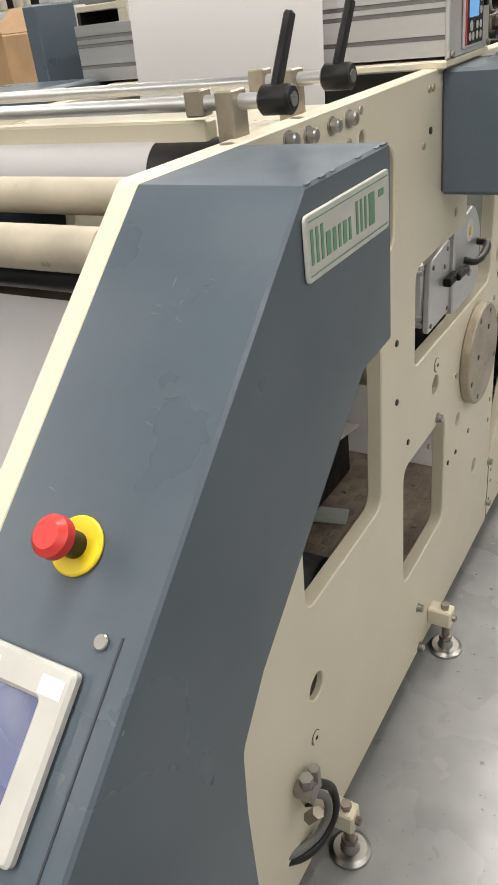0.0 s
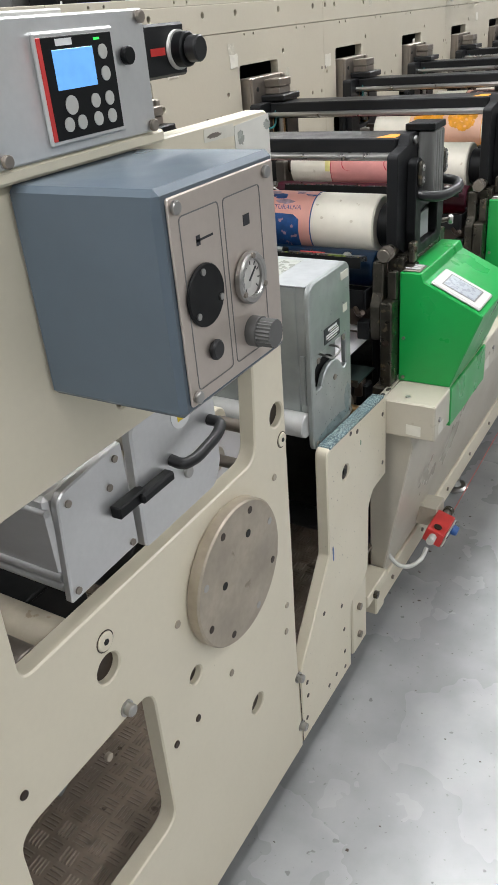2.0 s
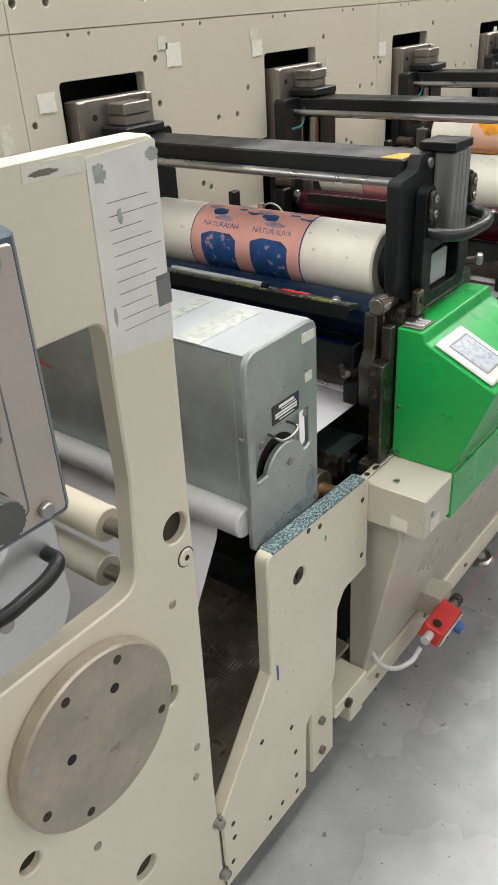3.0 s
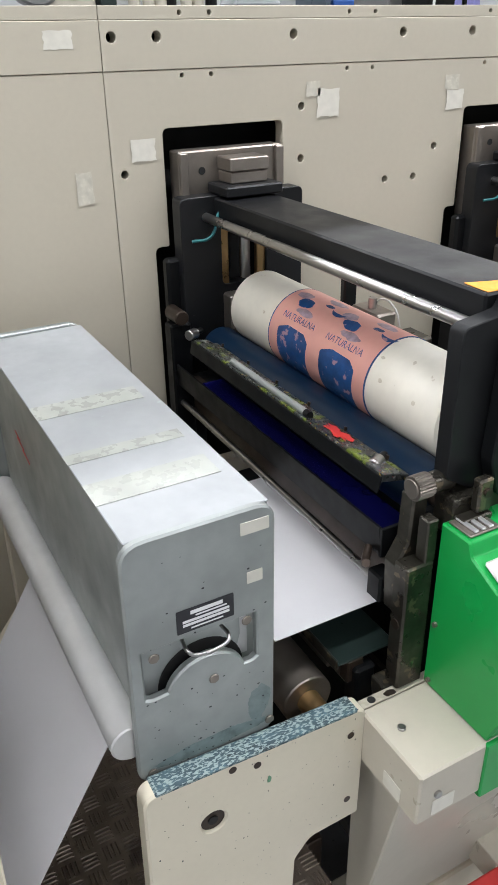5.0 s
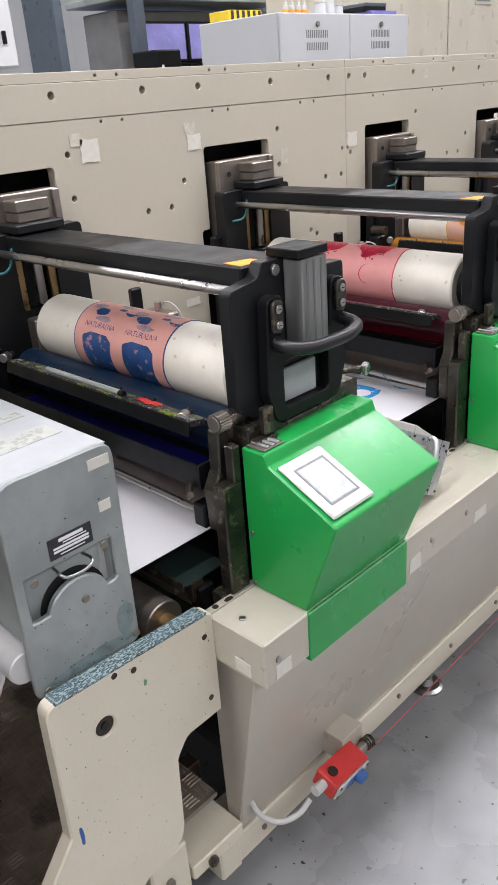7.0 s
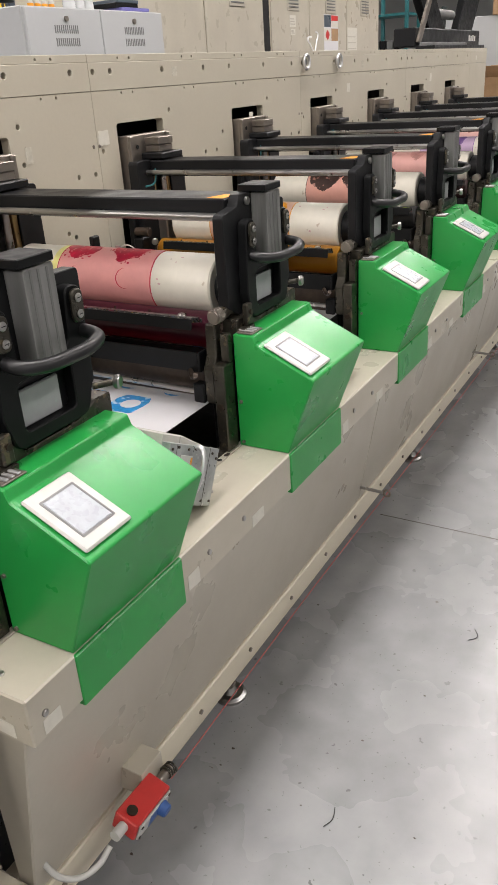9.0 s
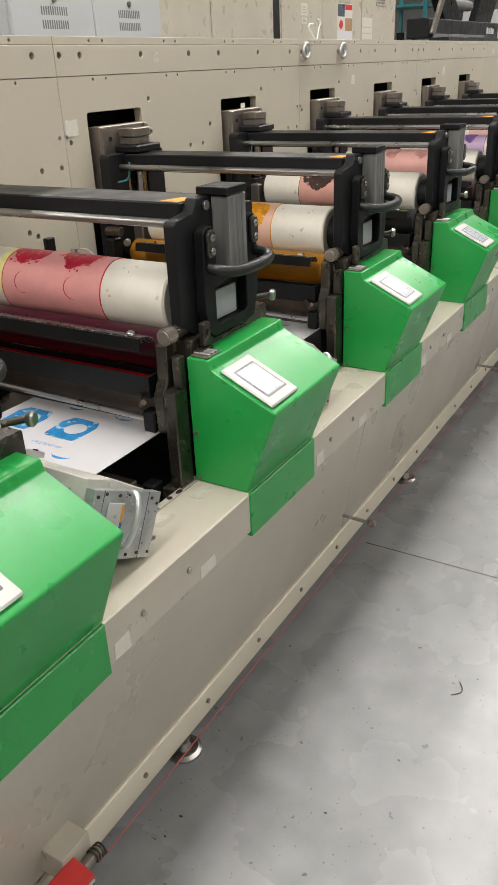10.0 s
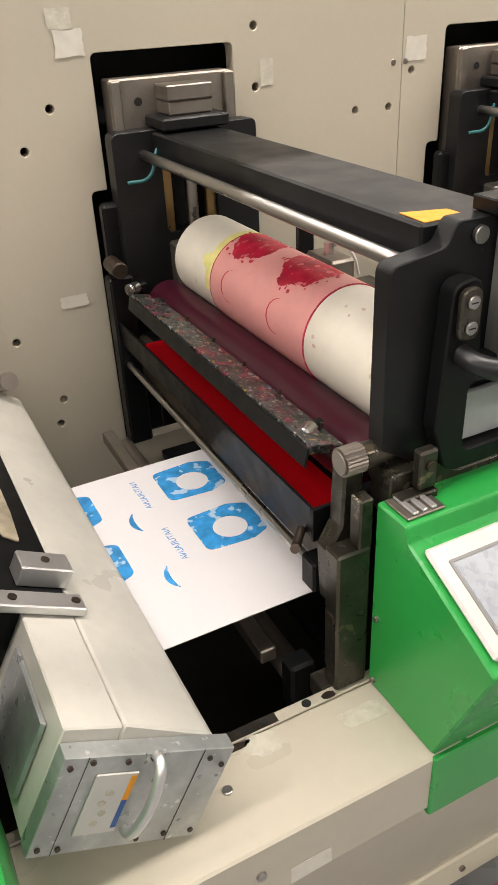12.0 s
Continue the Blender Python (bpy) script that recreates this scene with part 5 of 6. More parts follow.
sc = part("touch_screen", plate([rect(-0.444, -0.309, -0.556, -0.419, 0.006), rect(-0.43, -0.335, -0.535, -0.446, 0.003)], 0.0005, 0.012, "z", 0.003, m=face), bezel, root, "operator screen in a grey metal bezel")
part("screen_glass", box(-0.431, -0.334, -0.536, -0.445, 0.001, 0.006, 0, m=face), lcd_violet, sc)
part("bezel_label", box(-0.337, -0.315, -0.442, -0.428, 0.0122, 0.0127, 0, m=face), white_paint, sc)
part("bezel_label", box(-0.40, -0.38, -0.442, -0.428, 0.0122, 0.0127, 0, m=face), white_paint, sc)

# gauge box on the frame
root = thing("gauge_box", (-0.36, 1.55, 1.145), "slate grey steel box with brushed gauge panel", "control box")
GF = -0.266
part("body", box(SIDE + 0.0005, GF, 1.444, 1.652, 1.149, 1.369, 0.006), slate, root)
fp = part("front_panel", plate([rect(1.455, 1.643, 1.159, 1.360, 0.004)], GF + 0.0003, GF + 0.0035, bev=0.001), panel_face, root, "brushed beige metal front panel")
F = GF + 0.0036
for a, b in ((1.468, 1.534), (1.541, 1.612)):
    part("engraved_frame", plate([rect(a, b, 1.172, 1.342, 0.006), rect(a + 0.0012, b - 0.0012, 1.1732, 1.3408, 0.005)], F, F + 0.0004, bev=0), grey_plastic, fp)
for y, z in ((1.4635, 1.351), (1.624, 1.351), (1.4635, 1.168), (1.624, 1.168)):
    part("corner_screw", rod((F, y, z), (F + 0.005, y, z), 0.0065, seg=16, bev=0.001), steel, fp)
part("blank_disc", rod((F, 1.495, 1.262), (F + 0.004, 1.495, 1.262), 0.0305, seg=44, bev=0.001), black, fp, "black blanking disc")
for a in (100, 220, 340):
    part("disc_screw", rod((F + 0.004, 1.495 + 0.024 * math.cos(radians(a)), 1.262 + 0.024 * math.sin(radians(a))), (F + 0.0055, 1.495 + 0.024 * math.cos(radians(a)), 1.262 + 0.024 * math.sin(radians(a))), 0.0035, seg=10), steel, fp)
part("push_button", rod((F, 1.501, 1.204), (F + 0.007, 1.501, 1.204), 0.0105, seg=24, bev=0.002), rubber, fp)
gauge = part("pressure_gauge", plate([circle(1.575, 1.255, 0.027, 44), circle(1.575, 1.255, 0.019, 44)], F, F + 0.009, bev=0.002), steel, root, "round pressure gauge with chromed ring")
part("dial", rod((F, 1.575, 1.255), (F + 0.004, 1.575, 1.255), 0.0195, seg=36), dial_face, gauge)
part("needle", box(F + 0.0042, F + 0.005, -0.001, 0.001, -0.004, 0.014, 0, m=Matrix.Translation((0, 1.575, 1.255)) @ pose(0, 0, 0, -50, 0, 0)), ink_dark, gauge)
for q in range(9):
    a = radians(-45 + 33.75 * q)
    part("tick", box(F + 0.0042, F + 0.0047, -0.0005, 0.0005, 0.0135, 0.0175, 0, m=Matrix.Translation((0, 1.575, 1.255)) @ pose(0, 0, 0, math.degrees(a) - 90, 0, 0)), ink_dark, gauge)
for a in (90, 210, 330):
    part("ring_screw", rod((F + 0.008, 1.575 + 0.0235 * math.cos(radians(a)), 1.255 + 0.0235 * math.sin(radians(a))), (F + 0.0105, 1.575 + 0.0235 * math.cos(radians(a)), 1.255 + 0.0235 * math.sin(radians(a))), 0.003, seg=8), steel_dull, gauge)
kn = part("regulator_knob", rod((F, 1.576, 1.196), (F + 0.012, 1.576, 1.196), 0.0165, seg=28), knob_grey, root, "ribbed grey regulator knob")
bm = bmesh.new()
n = 48
ringa = [bm.verts.new((F + 0.012, 1.576 + (0.0155 if q % 2 else 0.0142) * math.cos(2 * math.pi * q / n), 1.196 + (0.0155 if q % 2 else 0.0142) * math.sin(2 * math.pi * q / n))) for q in range(n)]
ringb = [bm.verts.new((F + 0.029, v.co.y, v.co.z)) for v in ringa]
for q in range(n):
    bm.faces.new((ringa[q], ringa[(q + 1) % n], ringb[(q + 1) % n], ringb[q]))
bm.faces.new(ringb)
part("knob_grip", bm, knob_grey, kn)
part("pictogram", box(F, F + 0.0004, 1.492, 1.520, 1.313, 1.3152, 0), ink_dark, fp)
part("pictogram", box(F, F + 0.0004, 1.492, 1.498, 1.3095, 1.319, 0), ink_dark, fp)
part("pictogram", box(F, F + 0.0004, 1.588, 1.576, 1.307, 1.318, 0), ink_dark, fp)

# web guide with display, on an aluminium profile
root = thing("web_guide", (-0.8, 1.55, 1.385), "aluminium profile web guide with keypad and display", "web guide")
part("profile", plate([[(1.434, 1.39), (1.668, 1.39), (1.668, 1.503), (1.434, 1.503), (1.434, 1.482), (1.441, 1.482), (1.441, 1.474), (1.434, 1.474), (1.434, 1.466), (1.441, 1.466), (1.441, 1.458), (1.434, 1.458),
                        (1.434, 1.424), (1.441, 1.424), (1.441, 1.416), (1.434, 1.416)]], -1.275, -0.4365, bev=0.0008), alu, root)
# grey strips darken the groove bottoms in place of shade
for zz in (1.42, 1.462, 1.478):
    part("slot_liner", box(-1.275, -0.437, 1.4355, 1.4412, zz - 0.0036, zz + 0.0036, 0), grey_plastic, root)
part("end_plate", box(-0.436, -0.427, 1.428, 1.672, 1.385, 1.508, 0.002), alu, root)
key = part("keypad", box(-0.4268, -0.421, 1.496, 1.612, 1.394, 1.494, 0.002), alu, root)
part("keypad_face", box(-0.4208, -0.4195, 1.503, 1.605, 1.399, 1.489, 0.0005), black, key)
part("red_edge", box(-0.4208, -0.4190, 1.4975, 1.5028, 1.399, 1.489, 0.0005), red, key)
part("brand_bar", box(-0.4194, -0.4191, 1.522, 1.545, 1.481, 1.487, 0), white_paint, key)
part("display", box(-0.4194, -0.4185, 1.515, 1.573, 1.443, 1.478, 0.0003), lcd_blue, key, "lit blue display")
for i, row in enumerate((1.412, 1.429, 1.452, 1.472)):
    for yy in ((1.522, 1.541, 1.566, 1.588) if i == 0 else (1.530, 1.566, 1.588) if i == 1 else (1.588,)):
        part("key", rod((-0.4195, yy, row), (-0.4185, yy, row), 0.0088 if (i == 1 and yy == 1.530) else 0.0068, seg=18), bezel, key)
part("green_lamp", box(-0.4194, -0.4187, 1.577, 1.585, 1.483, 1.485, 0), mat("green_led", (0.05, 0.7, 0.1), 0.4, emit=1.5), key)
part("round_socket", rod((-0.4268, 1.632, 1.465), (-0.419, 1.632, 1.465), 0.009, seg=20, bev=0.001), black, root)
for y, z in ((1.437, 1.5), (1.663, 1.5), (1.437, 1.392), (1.663, 1.392)):
    part("plate_screw", rod((-0.4268, y, z), (-0.421, y, z), 0.0065, seg=14, bev=0.001), steel_dull, root)
part("seat", box(-1.2, -0.43, 1.42, 1.69, 1.3702, 1.3845, 0.003), cream, root)
arm = part("sensor_arm", box(-0.46, -0.444, 1.674, 1.772, 1.435, 1.492, 0.003), charcoal, root, "dark sensor arm with red mark")
part("red_mark", box(-0.4438, -0.4434, 1.70, 1.728, 1.459, 1.467, 0), red, arm)
part("sensor_knob", rod((-0.444, 1.752, 1.463), (-0.425, 1.752, 1.463), 0.019, seg=30, bev=0.002), black, arm)
part("knob_ring", rod((-0.4435, 1.752, 1.463), (-0.439, 1.752, 1.463), 0.0215, seg=30), bezel, arm)
part("knob_cap", rod((-0.425, 1.752, 1.463), (-0.409, 1.752, 1.463), 0.0145, seg=18, bev=0.002), rubber, arm)
part("roller_head", box(-1.1, -0.62, 1.44, 1.47, 1.508, 1.53, 0.003), black, root)
part("head_label", box(-0.72, -0.52, 1.44, 1.65, 1.5082, 1.516, 0.002), bezel, root)

# inspection drawer in the lower window
root = thing("inspection_unit", (-0.6, 1.58, 0.88), "aluminium drawer with black latch and bent handle", "drawer")
part("front", plate([rounded([(1.412, 0.872), (1.548, 0.875), (1.548, 1.035), (1.425, 1.022)], [0.004, 0.003, 0.006, 0.02])], -0.468, -0.455, bev=0.002), alu, root)
part("door", plate([rounded([(1.553, 0.862), (1.735, 0.862), (1.752, 0.90), (1.752, 1.01), (1.70, 1.075), (1.56, 1.045)], [0.01, 0.04, 0.02, 0.06, 0.06, 0.015])], -0.466, -0.448, bev=0.003), alu, root)
part("profile", box(-0.95, -0.469, 1.418, 1.54, 0.878, 1.02, 0.006), alu, root)
for zz in (0.89, 0.905, 1.0):
    part("profile_rib", rod((-0.95, 1.4175, zz), (-0.469, 1.4175, zz), 0.005, seg=12), alu, root)
la = part("latch", box(-0.455, -0.438, 1.505, 1.562, 0.943, 0.961, 0.002), black, root)
part("latch_lever", box(-0.4478, -0.430, 1.545, 1.615, 0.944, 0.959, 0.003), black, la)
part("handle", tube([(-0.448, 1.632, 0.962), (-0.428, 1.633, 0.96), (-0.422, 1.642, 0.96), (-0.419, 1.68, 0.964), (-0.422, 1.72, 0.972), (-0.428, 1.73, 0.975), (-0.448, 1.731, 0.977)], 0.0085), rubber, root)
part("round_label", rod((-0.448, 1.668, 1.02), (-0.4474, 1.668, 1.02), 0.024, seg=30), white_paint, root, "round white sticker")
part("label_mark", box(-0.4473, -0.4469, 1.658, 1.676, 1.008, 1.028, 0), yellow, root)
part("door_screw", rod((-0.448, 1.664, 0.925), (-0.442, 1.664, 0.925), 0.009, seg=16, bev=0.001), steel, root)
for y, z in ((1.425, 0.885), (1.535, 0.885), (1.44, 1.005), (1.53, 1.018), (1.512, 0.985)):
    part("screw", rod((-0.455, y, z), (-0.4525, y, z), 0.005, seg=12), steel_dull, root)

# infeed rollers, rods and web
def roller(name, label, y, z, r, x0, x1, m, group="infeed rollers", cap=None, reach=0.0):
    t = thing(name, ((x0 + x1) / 2, y, z), label, "roller", group)
    part("drum", rod((x0, y, z), (x1, y, z), r, seg=40, bev=0.002), m, t)
    part("shaft", rod((-1.175, y, z), (SIDE - 0.028 - reach, y, z), r * 0.45, seg=20), cap or steel_dull, t)
    return t


roller("fed_roller", "bare steel roller the paper leaves", 0.612, 1.238, 0.022, -1.16, -0.48, oily)
roller("guide_roller", "black banded steel guide roller", 0.80, 1.325, 0.045, -1.16, -0.49, rubber)
roller("cream_roller", "cream painted cross tube of the infeed", 0.585, 1.350, 0.0195, -1.17, -0.476, dirty_cream)
roller("cream_roller", "cream painted cross tube of the infeed", 0.522, 1.313, 0.0235, -1.17, -0.476, dirty_cream)
roller("black_roller", "dark rubber roller of the infeed", 0.550, 1.272, 0.016, -1.17, -0.48, rubber)
roller("brown_roller", "worn brownish steel roller", 1.17, 1.03, 0.03, -1.16, -0.49, oily)
roller("steel_roller", "bright steel roller in the infeed", 1.35, 0.80, 0.03, -1.16, -0.49, steel_dull)
roller("rubber_roller", "wide black rubber roller in the infeed", 1.60, 0.79, 0.055, -1.16, -0.49, rubber)
roller("cream_tube", "cream painted cross tube", 1.90, 0.87, 0.026, -1.17, -0.55, cream)
roller("steel_roller", "bright steel roller in the infeed", 1.885, 0.80, 0.024, -1.17, -0.55, cream_grey)
roller("cream_tube", "cream painted cross tube under the drawer", 1.425, 0.772, 0.032, -1.17, -0.476, dirty_cream)
roller("brown_roller", "dark roller near the deck", 0.95, 0.55, 0.05, -1.16, -0.50, rubber)

for y, z, lx, hubx in ((0.782, 1.411, -0.478, -0.416), (0.954, 1.414, -0.49, -0.42)):
    root = thing("clamp_lever", (hubx, y, z), "bright clamping rod with black plastic lever", "clamp", "clamping levers")
    part("rod", rod((-1.16, y, z), (hubx, y, z), 0.009, seg=20), alu, root)
    part("block", box(lx - 0.012, lx + 0.012, y - 0.02, y + 0.014, 1.355, z + 0.014, 0.002), plate_steel, root)
    part("block", box(lx - 0.06, lx - 0.035, y - 0.012, y + 0.012, z - 0.014, z + 0.016, 0.002), plate_steel, root)
    part("hub", rod((hubx - 0.022, y, z), (hubx + 0.018, y, z), 0.0165, seg=24, bev=0.003), rubber, root)
    part("hub_screw", rod((hubx + 0.018, y, z), (hubx + 0.0195, y, z), 0.008, seg=14), steel, root)
    lev = plate([rounded([(-0.0075, 0.0), (0.0075, 0.0), (0.0062, 0.082), (-0.0062, 0.082)], [0.004, 0.004, 0.004, 0.004])], -0.0055, 0.0055, bev=0.0025,
                m=Matrix.Translation((hubx - 0.004, y, z + 0.008)) @ pose(0, 0, 0, -18, 9, 0))
    part("lever", lev, rubber, root)
    part("frame_bolt", rod((-0.46, y - 0.05, 1.360), (-0.46, y - 0.05, 1.374), 0.009, seg=14), steel, root)
root = thing("press_bar", (-0.8, 0.83, 1.36), "cream cross bar over the infeed roller", "cross bar")
part("bar", box(-1.17, -0.52, 0.785, 0.81, 1.362, 1.392, 0.003), cream, root)
part("lip", box(-1.17, -0.52, 0.783, 0.80, 1.3505, 1.3615, 0.001), rubber, root)
root = thing("splice_table", (-0.8, 0.95, 1.36), "pale splicing table across the infeed", "table")
part("top", box(-1.17, -0.477, 0.83, 1.16, 1.345, 1.356, 0.002), cream_cover, root)

root = thing("infeed_web", (-0.78, 1.3, 1.2), "white paper web rising through the infeed", "paper web")
part("roll_wrap", plate([[(0.80 - 0.0465 * math.cos(radians(a)), 1.325 + 0.0465 * math.sin(radians(a))) for a in range(-20, 121, 10)] +
                         [(0.80 - 0.0455 * math.cos(radians(a)), 1.325 + 0.0455 * math.sin(radians(a))) for a in range(120, -21, -10)]], -1.05, -0.60, bev=0), web_paper, root)
part("riser", plate([[(1.328, 0.95), (1.330, 0.95), (1.415, 2.3), (1.413, 2.3)]], -1.06, -0.635, bev=0), web_paper, root)
part("lower_run", plate([[(1.327, 0.95), (1.3285, 0.9505), (1.13, 1.345), (1.1285, 1.3445)]], -1.06, -0.635, bev=0), web_paper, root)
part("feed_run", plate([[(0.592, 1.226), (0.5935, 1.2252), (0.40, 0.85), (0.3985, 0.8508)]], -1.06, -0.60, bev=0), web_paper, root)
part("inner_run", plate([[(0.85, 0.722), (0.85, 0.7235), (1.42, 0.6235), (1.42, 0.622)]], -1.06, -0.62, bev=0), web_paper, root)
root = thing("hanging_web", (-0.74, 2.0, 0.5), "white paper web hanging down to the deck rollers", "paper web")
part("sheet", plate([[(2.100, 0.78), (2.1015, 0.78), (2.0895, 0.72), (1.825, 0.268), (1.8235, 0.268), (2.088, 0.72)]], -0.935, -0.545, bev=0), paper, root)
root = thing("inner_link", (-0.56, 0.93, 0.6), "pale steel link arm inside the frame", "link arm")
part("arm", plate([rounded([(0.905, 0.735), (0.965, 0.748), (0.95, 1.02), (0.885, 1.02)], [0.01, 0.02, 0.015, 0.015])], -0.53, -0.497, bev=0.003), cream_grey, root)
part("pin", rod((-0.497, 0.935, 0.765), (-0.492, 0.935, 0.765), 0.009, seg=16), cream_grey, root)
part("pin", rod((-0.497, 0.925, 0.87), (-0.492, 0.925, 0.87), 0.009, seg=16), cream_grey, root)
root = thing("blue_rag", (-0.76, 1.5, 0.266), "small blue scrap lying on the tread deck", "scrap")
part("scrap", plate([rounded([(-0.80, 1.46), (-0.70, 1.48), (-0.72, 1.55), (-0.82, 1.53)], 0.004)], 0.267, 0.27, "z", 0.001), alu_grey, root)
# added box: its black sides and its shadow dim the infeed's inside
root = thing("drive_housing", (-1.0, 1.48, 0.265), "black box added on the tread deck to darken the infeed", "machine housing")
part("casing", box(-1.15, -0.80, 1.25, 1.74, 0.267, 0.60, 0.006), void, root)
part("lid", box(-1.155, -0.795, 1.245, 1.745, 0.6002, 0.612, 0.003), black, root)
# near-black sheet gives the frame windows their shaded depth
root = thing("dark_hood", (-1.1, 1.0, 0.4), "near-black sheet standing for the shade inside the infeed", "machine panel")
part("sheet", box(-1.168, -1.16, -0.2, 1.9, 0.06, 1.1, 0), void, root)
# dark grey instead of cream, so the window's inside stays dim
root = thing("cross_beam", (-0.8, 1.2, 1.2), "cross plate behind the web, coloured dark for the dim inside", "cross beam")
part("sheet", box(-1.17, -0.5, 1.60, 1.615, 1.13, 1.36, 0.002), knob_grey, root)

for ob in [o for o in bpy.data.objects if o.name not in standing and o.parent is None and not o.name.startswith("hanging_web")]:
    ob.location.y += INFEED_Y

# stand between infeed and press
root = thing("stand_plate", (SIDE, 2.18, 0.05), "cream painted steel stand plate with ink splashed top", "machine frame")
outer2 = rounded([(1.921, 0.055), (2.185, 0.055), (2.192, 0.25), (2.296, 0.258), (2.305, 0.455), (2.33, 0.486), (2.412, 0.488), (2.414, 0.702), (2.093, 0.718), (2.088, 0.462), (1.930, 0.258)],
                 [0.0, 0.004, 0.03, 0.06, 0.02, 0.02, 0.004, 0.02, 0.02, 0.01, 0.005])
part("plate", plate([outer2, circle(2.181, 0.621, 0.017)], SIDE - 0.028, SIDE, bev=0.003), cream_splashed, root)
part("ink_stain", plate([ragged(2.106, 0.455, 0.0035, 0.020, 8)], SIDE + 0.0002, SIDE + 0.0006, bev=0), blue_plastic, root, "smeared blue ink stain")
part("ink_stain", plate([ragged(2.262, 0.652, 0.003, 0.006, 9)], SIDE + 0.0002, SIDE + 0.0006, bev=0), logo_green, root)
rnd = random.Random(18)
speck = bmesh.new()
for q in range(70):
    sy, sz, r = 2.10 + 0.30 * rnd.random(), 0.705 - 0.42 * rnd.random() ** 1.6, 0.0005 + 0.0008 * rnd.random() ** 2
    if sz > 0.49 or sy < 2.28:
        speck.faces.new([speck.verts.new((SIDE + 0.0004, sy + r * math.cos(j * math.pi / 3), sz + 1.6 * r * math.sin(j * math.pi / 3))) for j in range(6)])
tagged(part("ink_specks", speck, ink_dark, root), kind="stuff")
part("boss", rod((SIDE - 0.02, 2.181, 0.621), (SIDE - 0.004, 2.181, 0.621), 0.0168, seg=22), oily, root)
part("boss_socket", rod((SIDE - 0.004, 2.181, 0.621), (SIDE - 0.002, 2.181, 0.621), 0.007, seg=10), void, root)
part("worn_edge", box(SIDE - 0.029, SIDE + 0.0006, 2.108, 2.40, -0.006, 0.0015, 0.002, m=Matrix.Translation((0, 2.254, 0.7105)) @ pose(0, 0, 0, -2.85, 0, 0) @ Matrix.Translation((0, -2.254, 0))), cream_worn, root, "top edge splashed with blue ink")
for y, z in ((2.245, 0.688), (2.39, 0.66), (2.39, 0.53), (2.21, 0.70), (2.05, 0.33), (2.15, 0.13), (2.15, 0.20), (2.15, 0.08), (1.955, 0.21), (1.955, 0.17), (1.945, 0.11), (2.06, 0.10), (2.10, 0.10), (2.14, 0.28)):
    part("hole", rod((SIDE - 0.001, y, z), (SIDE + 0.0006, y, z), 0.0055, seg=14), oily, root)
part("joint", box(SIDE + 0.0002, SIDE + 0.0012, 1.9195, 1.921, 0.06, 0.255, 0), oily, root)
root = thing("inner_stand", (-0.9, 2.1, 0.05), "cream painted inner stand plate", "machine frame")
part("plate", plate([outer2], -1.20, -1.17, bev=0.003), cream, root)
root = thing("base_bracket", (-0.48, 2.33, 0.06), "oily cream steel brackets at the press foot", "bracket")
part("upright", box(-0.50, -0.452, 2.215, 2.30, 0.055, 0.25, 0.004), cream, root)
part("shelf", box(-0.56, -0.45, 2.305, 2.437, 0.137, 0.172, 0.003), cream_splashed, root, "grease spattered cream bar")
part("shelf_bolt", rod((-0.45, 2.35, 0.152), (-0.440, 2.35, 0.152), 0.011, seg=6), greasy, root)
part("inner_plate", box(-0.60, -0.565, 2.20, 2.437, 0.055, 0.26, 0.002), oily, root)
part("block", box(-0.54, -0.455, 2.375, 2.43, 0.055, 0.135, 0.004), cream, root)
part("bolt", rod((-0.452, 2.25, 0.10), (-0.444, 2.25, 0.10), 0.009, seg=14), steel_dull, root)
part("bolt", rod((-0.452, 2.25, 0.19), (-0.444, 2.25, 0.19), 0.009, seg=14), steel_dull, root)

# grey corona treater between infeed and first station
root = thing("corona_treater", (-0.8, 2.2, 0.71), "scuffed grey aluminium web treater housing across the web", "web treater")
TF = -0.476
edge = rounded([(2.101, 0.706), (2.287, 0.706), (2.290, 1.052), (2.106, 1.052)], [0.018, 0.018, 0.026, 0.03])
bump = [(2.197 - 0.052 * math.cos(radians(a)), 0.822 + 0.047 * math.sin(radians(a))) for a in range(15, 166, 10)]
cut = [(2.120, 0.905), (2.120, 0.836), (2.128, 0.833)] + bump + [(2.258, 0.834), (2.264, 0.838), (2.264, 0.905)]
fp = part("front_plate", plate([edge, cut], TF - 0.012, TF, bev=0.0025), alu_grey, root, "scuffed grey front plate")
part("cut_back", plate([rounded([(2.115, 0.80), (2.236, 0.80), (2.2515, 0.862), (2.2515, 0.907), (2.115, 0.907)], 0.004)], TF - 0.030, TF - 0.020, bev=0.001), alu_grey, root)
part("slit_light", box(TF - 0.031, TF - 0.0305, 2.252, 2.266, 0.82, 0.91, 0), paper, root)
# flat dark arc painted as the shadow round the drum in the cut-out
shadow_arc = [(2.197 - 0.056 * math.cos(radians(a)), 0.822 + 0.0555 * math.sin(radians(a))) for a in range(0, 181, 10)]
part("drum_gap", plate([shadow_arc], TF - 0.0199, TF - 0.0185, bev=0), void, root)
part("pull", tube([(TF - 0.02, 2.175, 0.89), (TF + 0.004, 2.175, 0.886), (TF + 0.006, 2.18, 0.883), (TF + 0.006, 2.22, 0.883), (TF + 0.004, 2.225, 0.886), (TF - 0.02, 2.225, 0.89)], 0.0024), steel, root, "small wire pull")
for y, z in ((2.118, 0.718), (2.28, 0.722), (2.133, 0.895), (2.25, 0.900), (2.205, 0.83)):
    part("plate_screw", rod((TF, y, z), (TF + 0.0025, y, z), 0.0065, seg=16, bev=0.0008), steel_dull, fp)
rnd = random.Random(8)
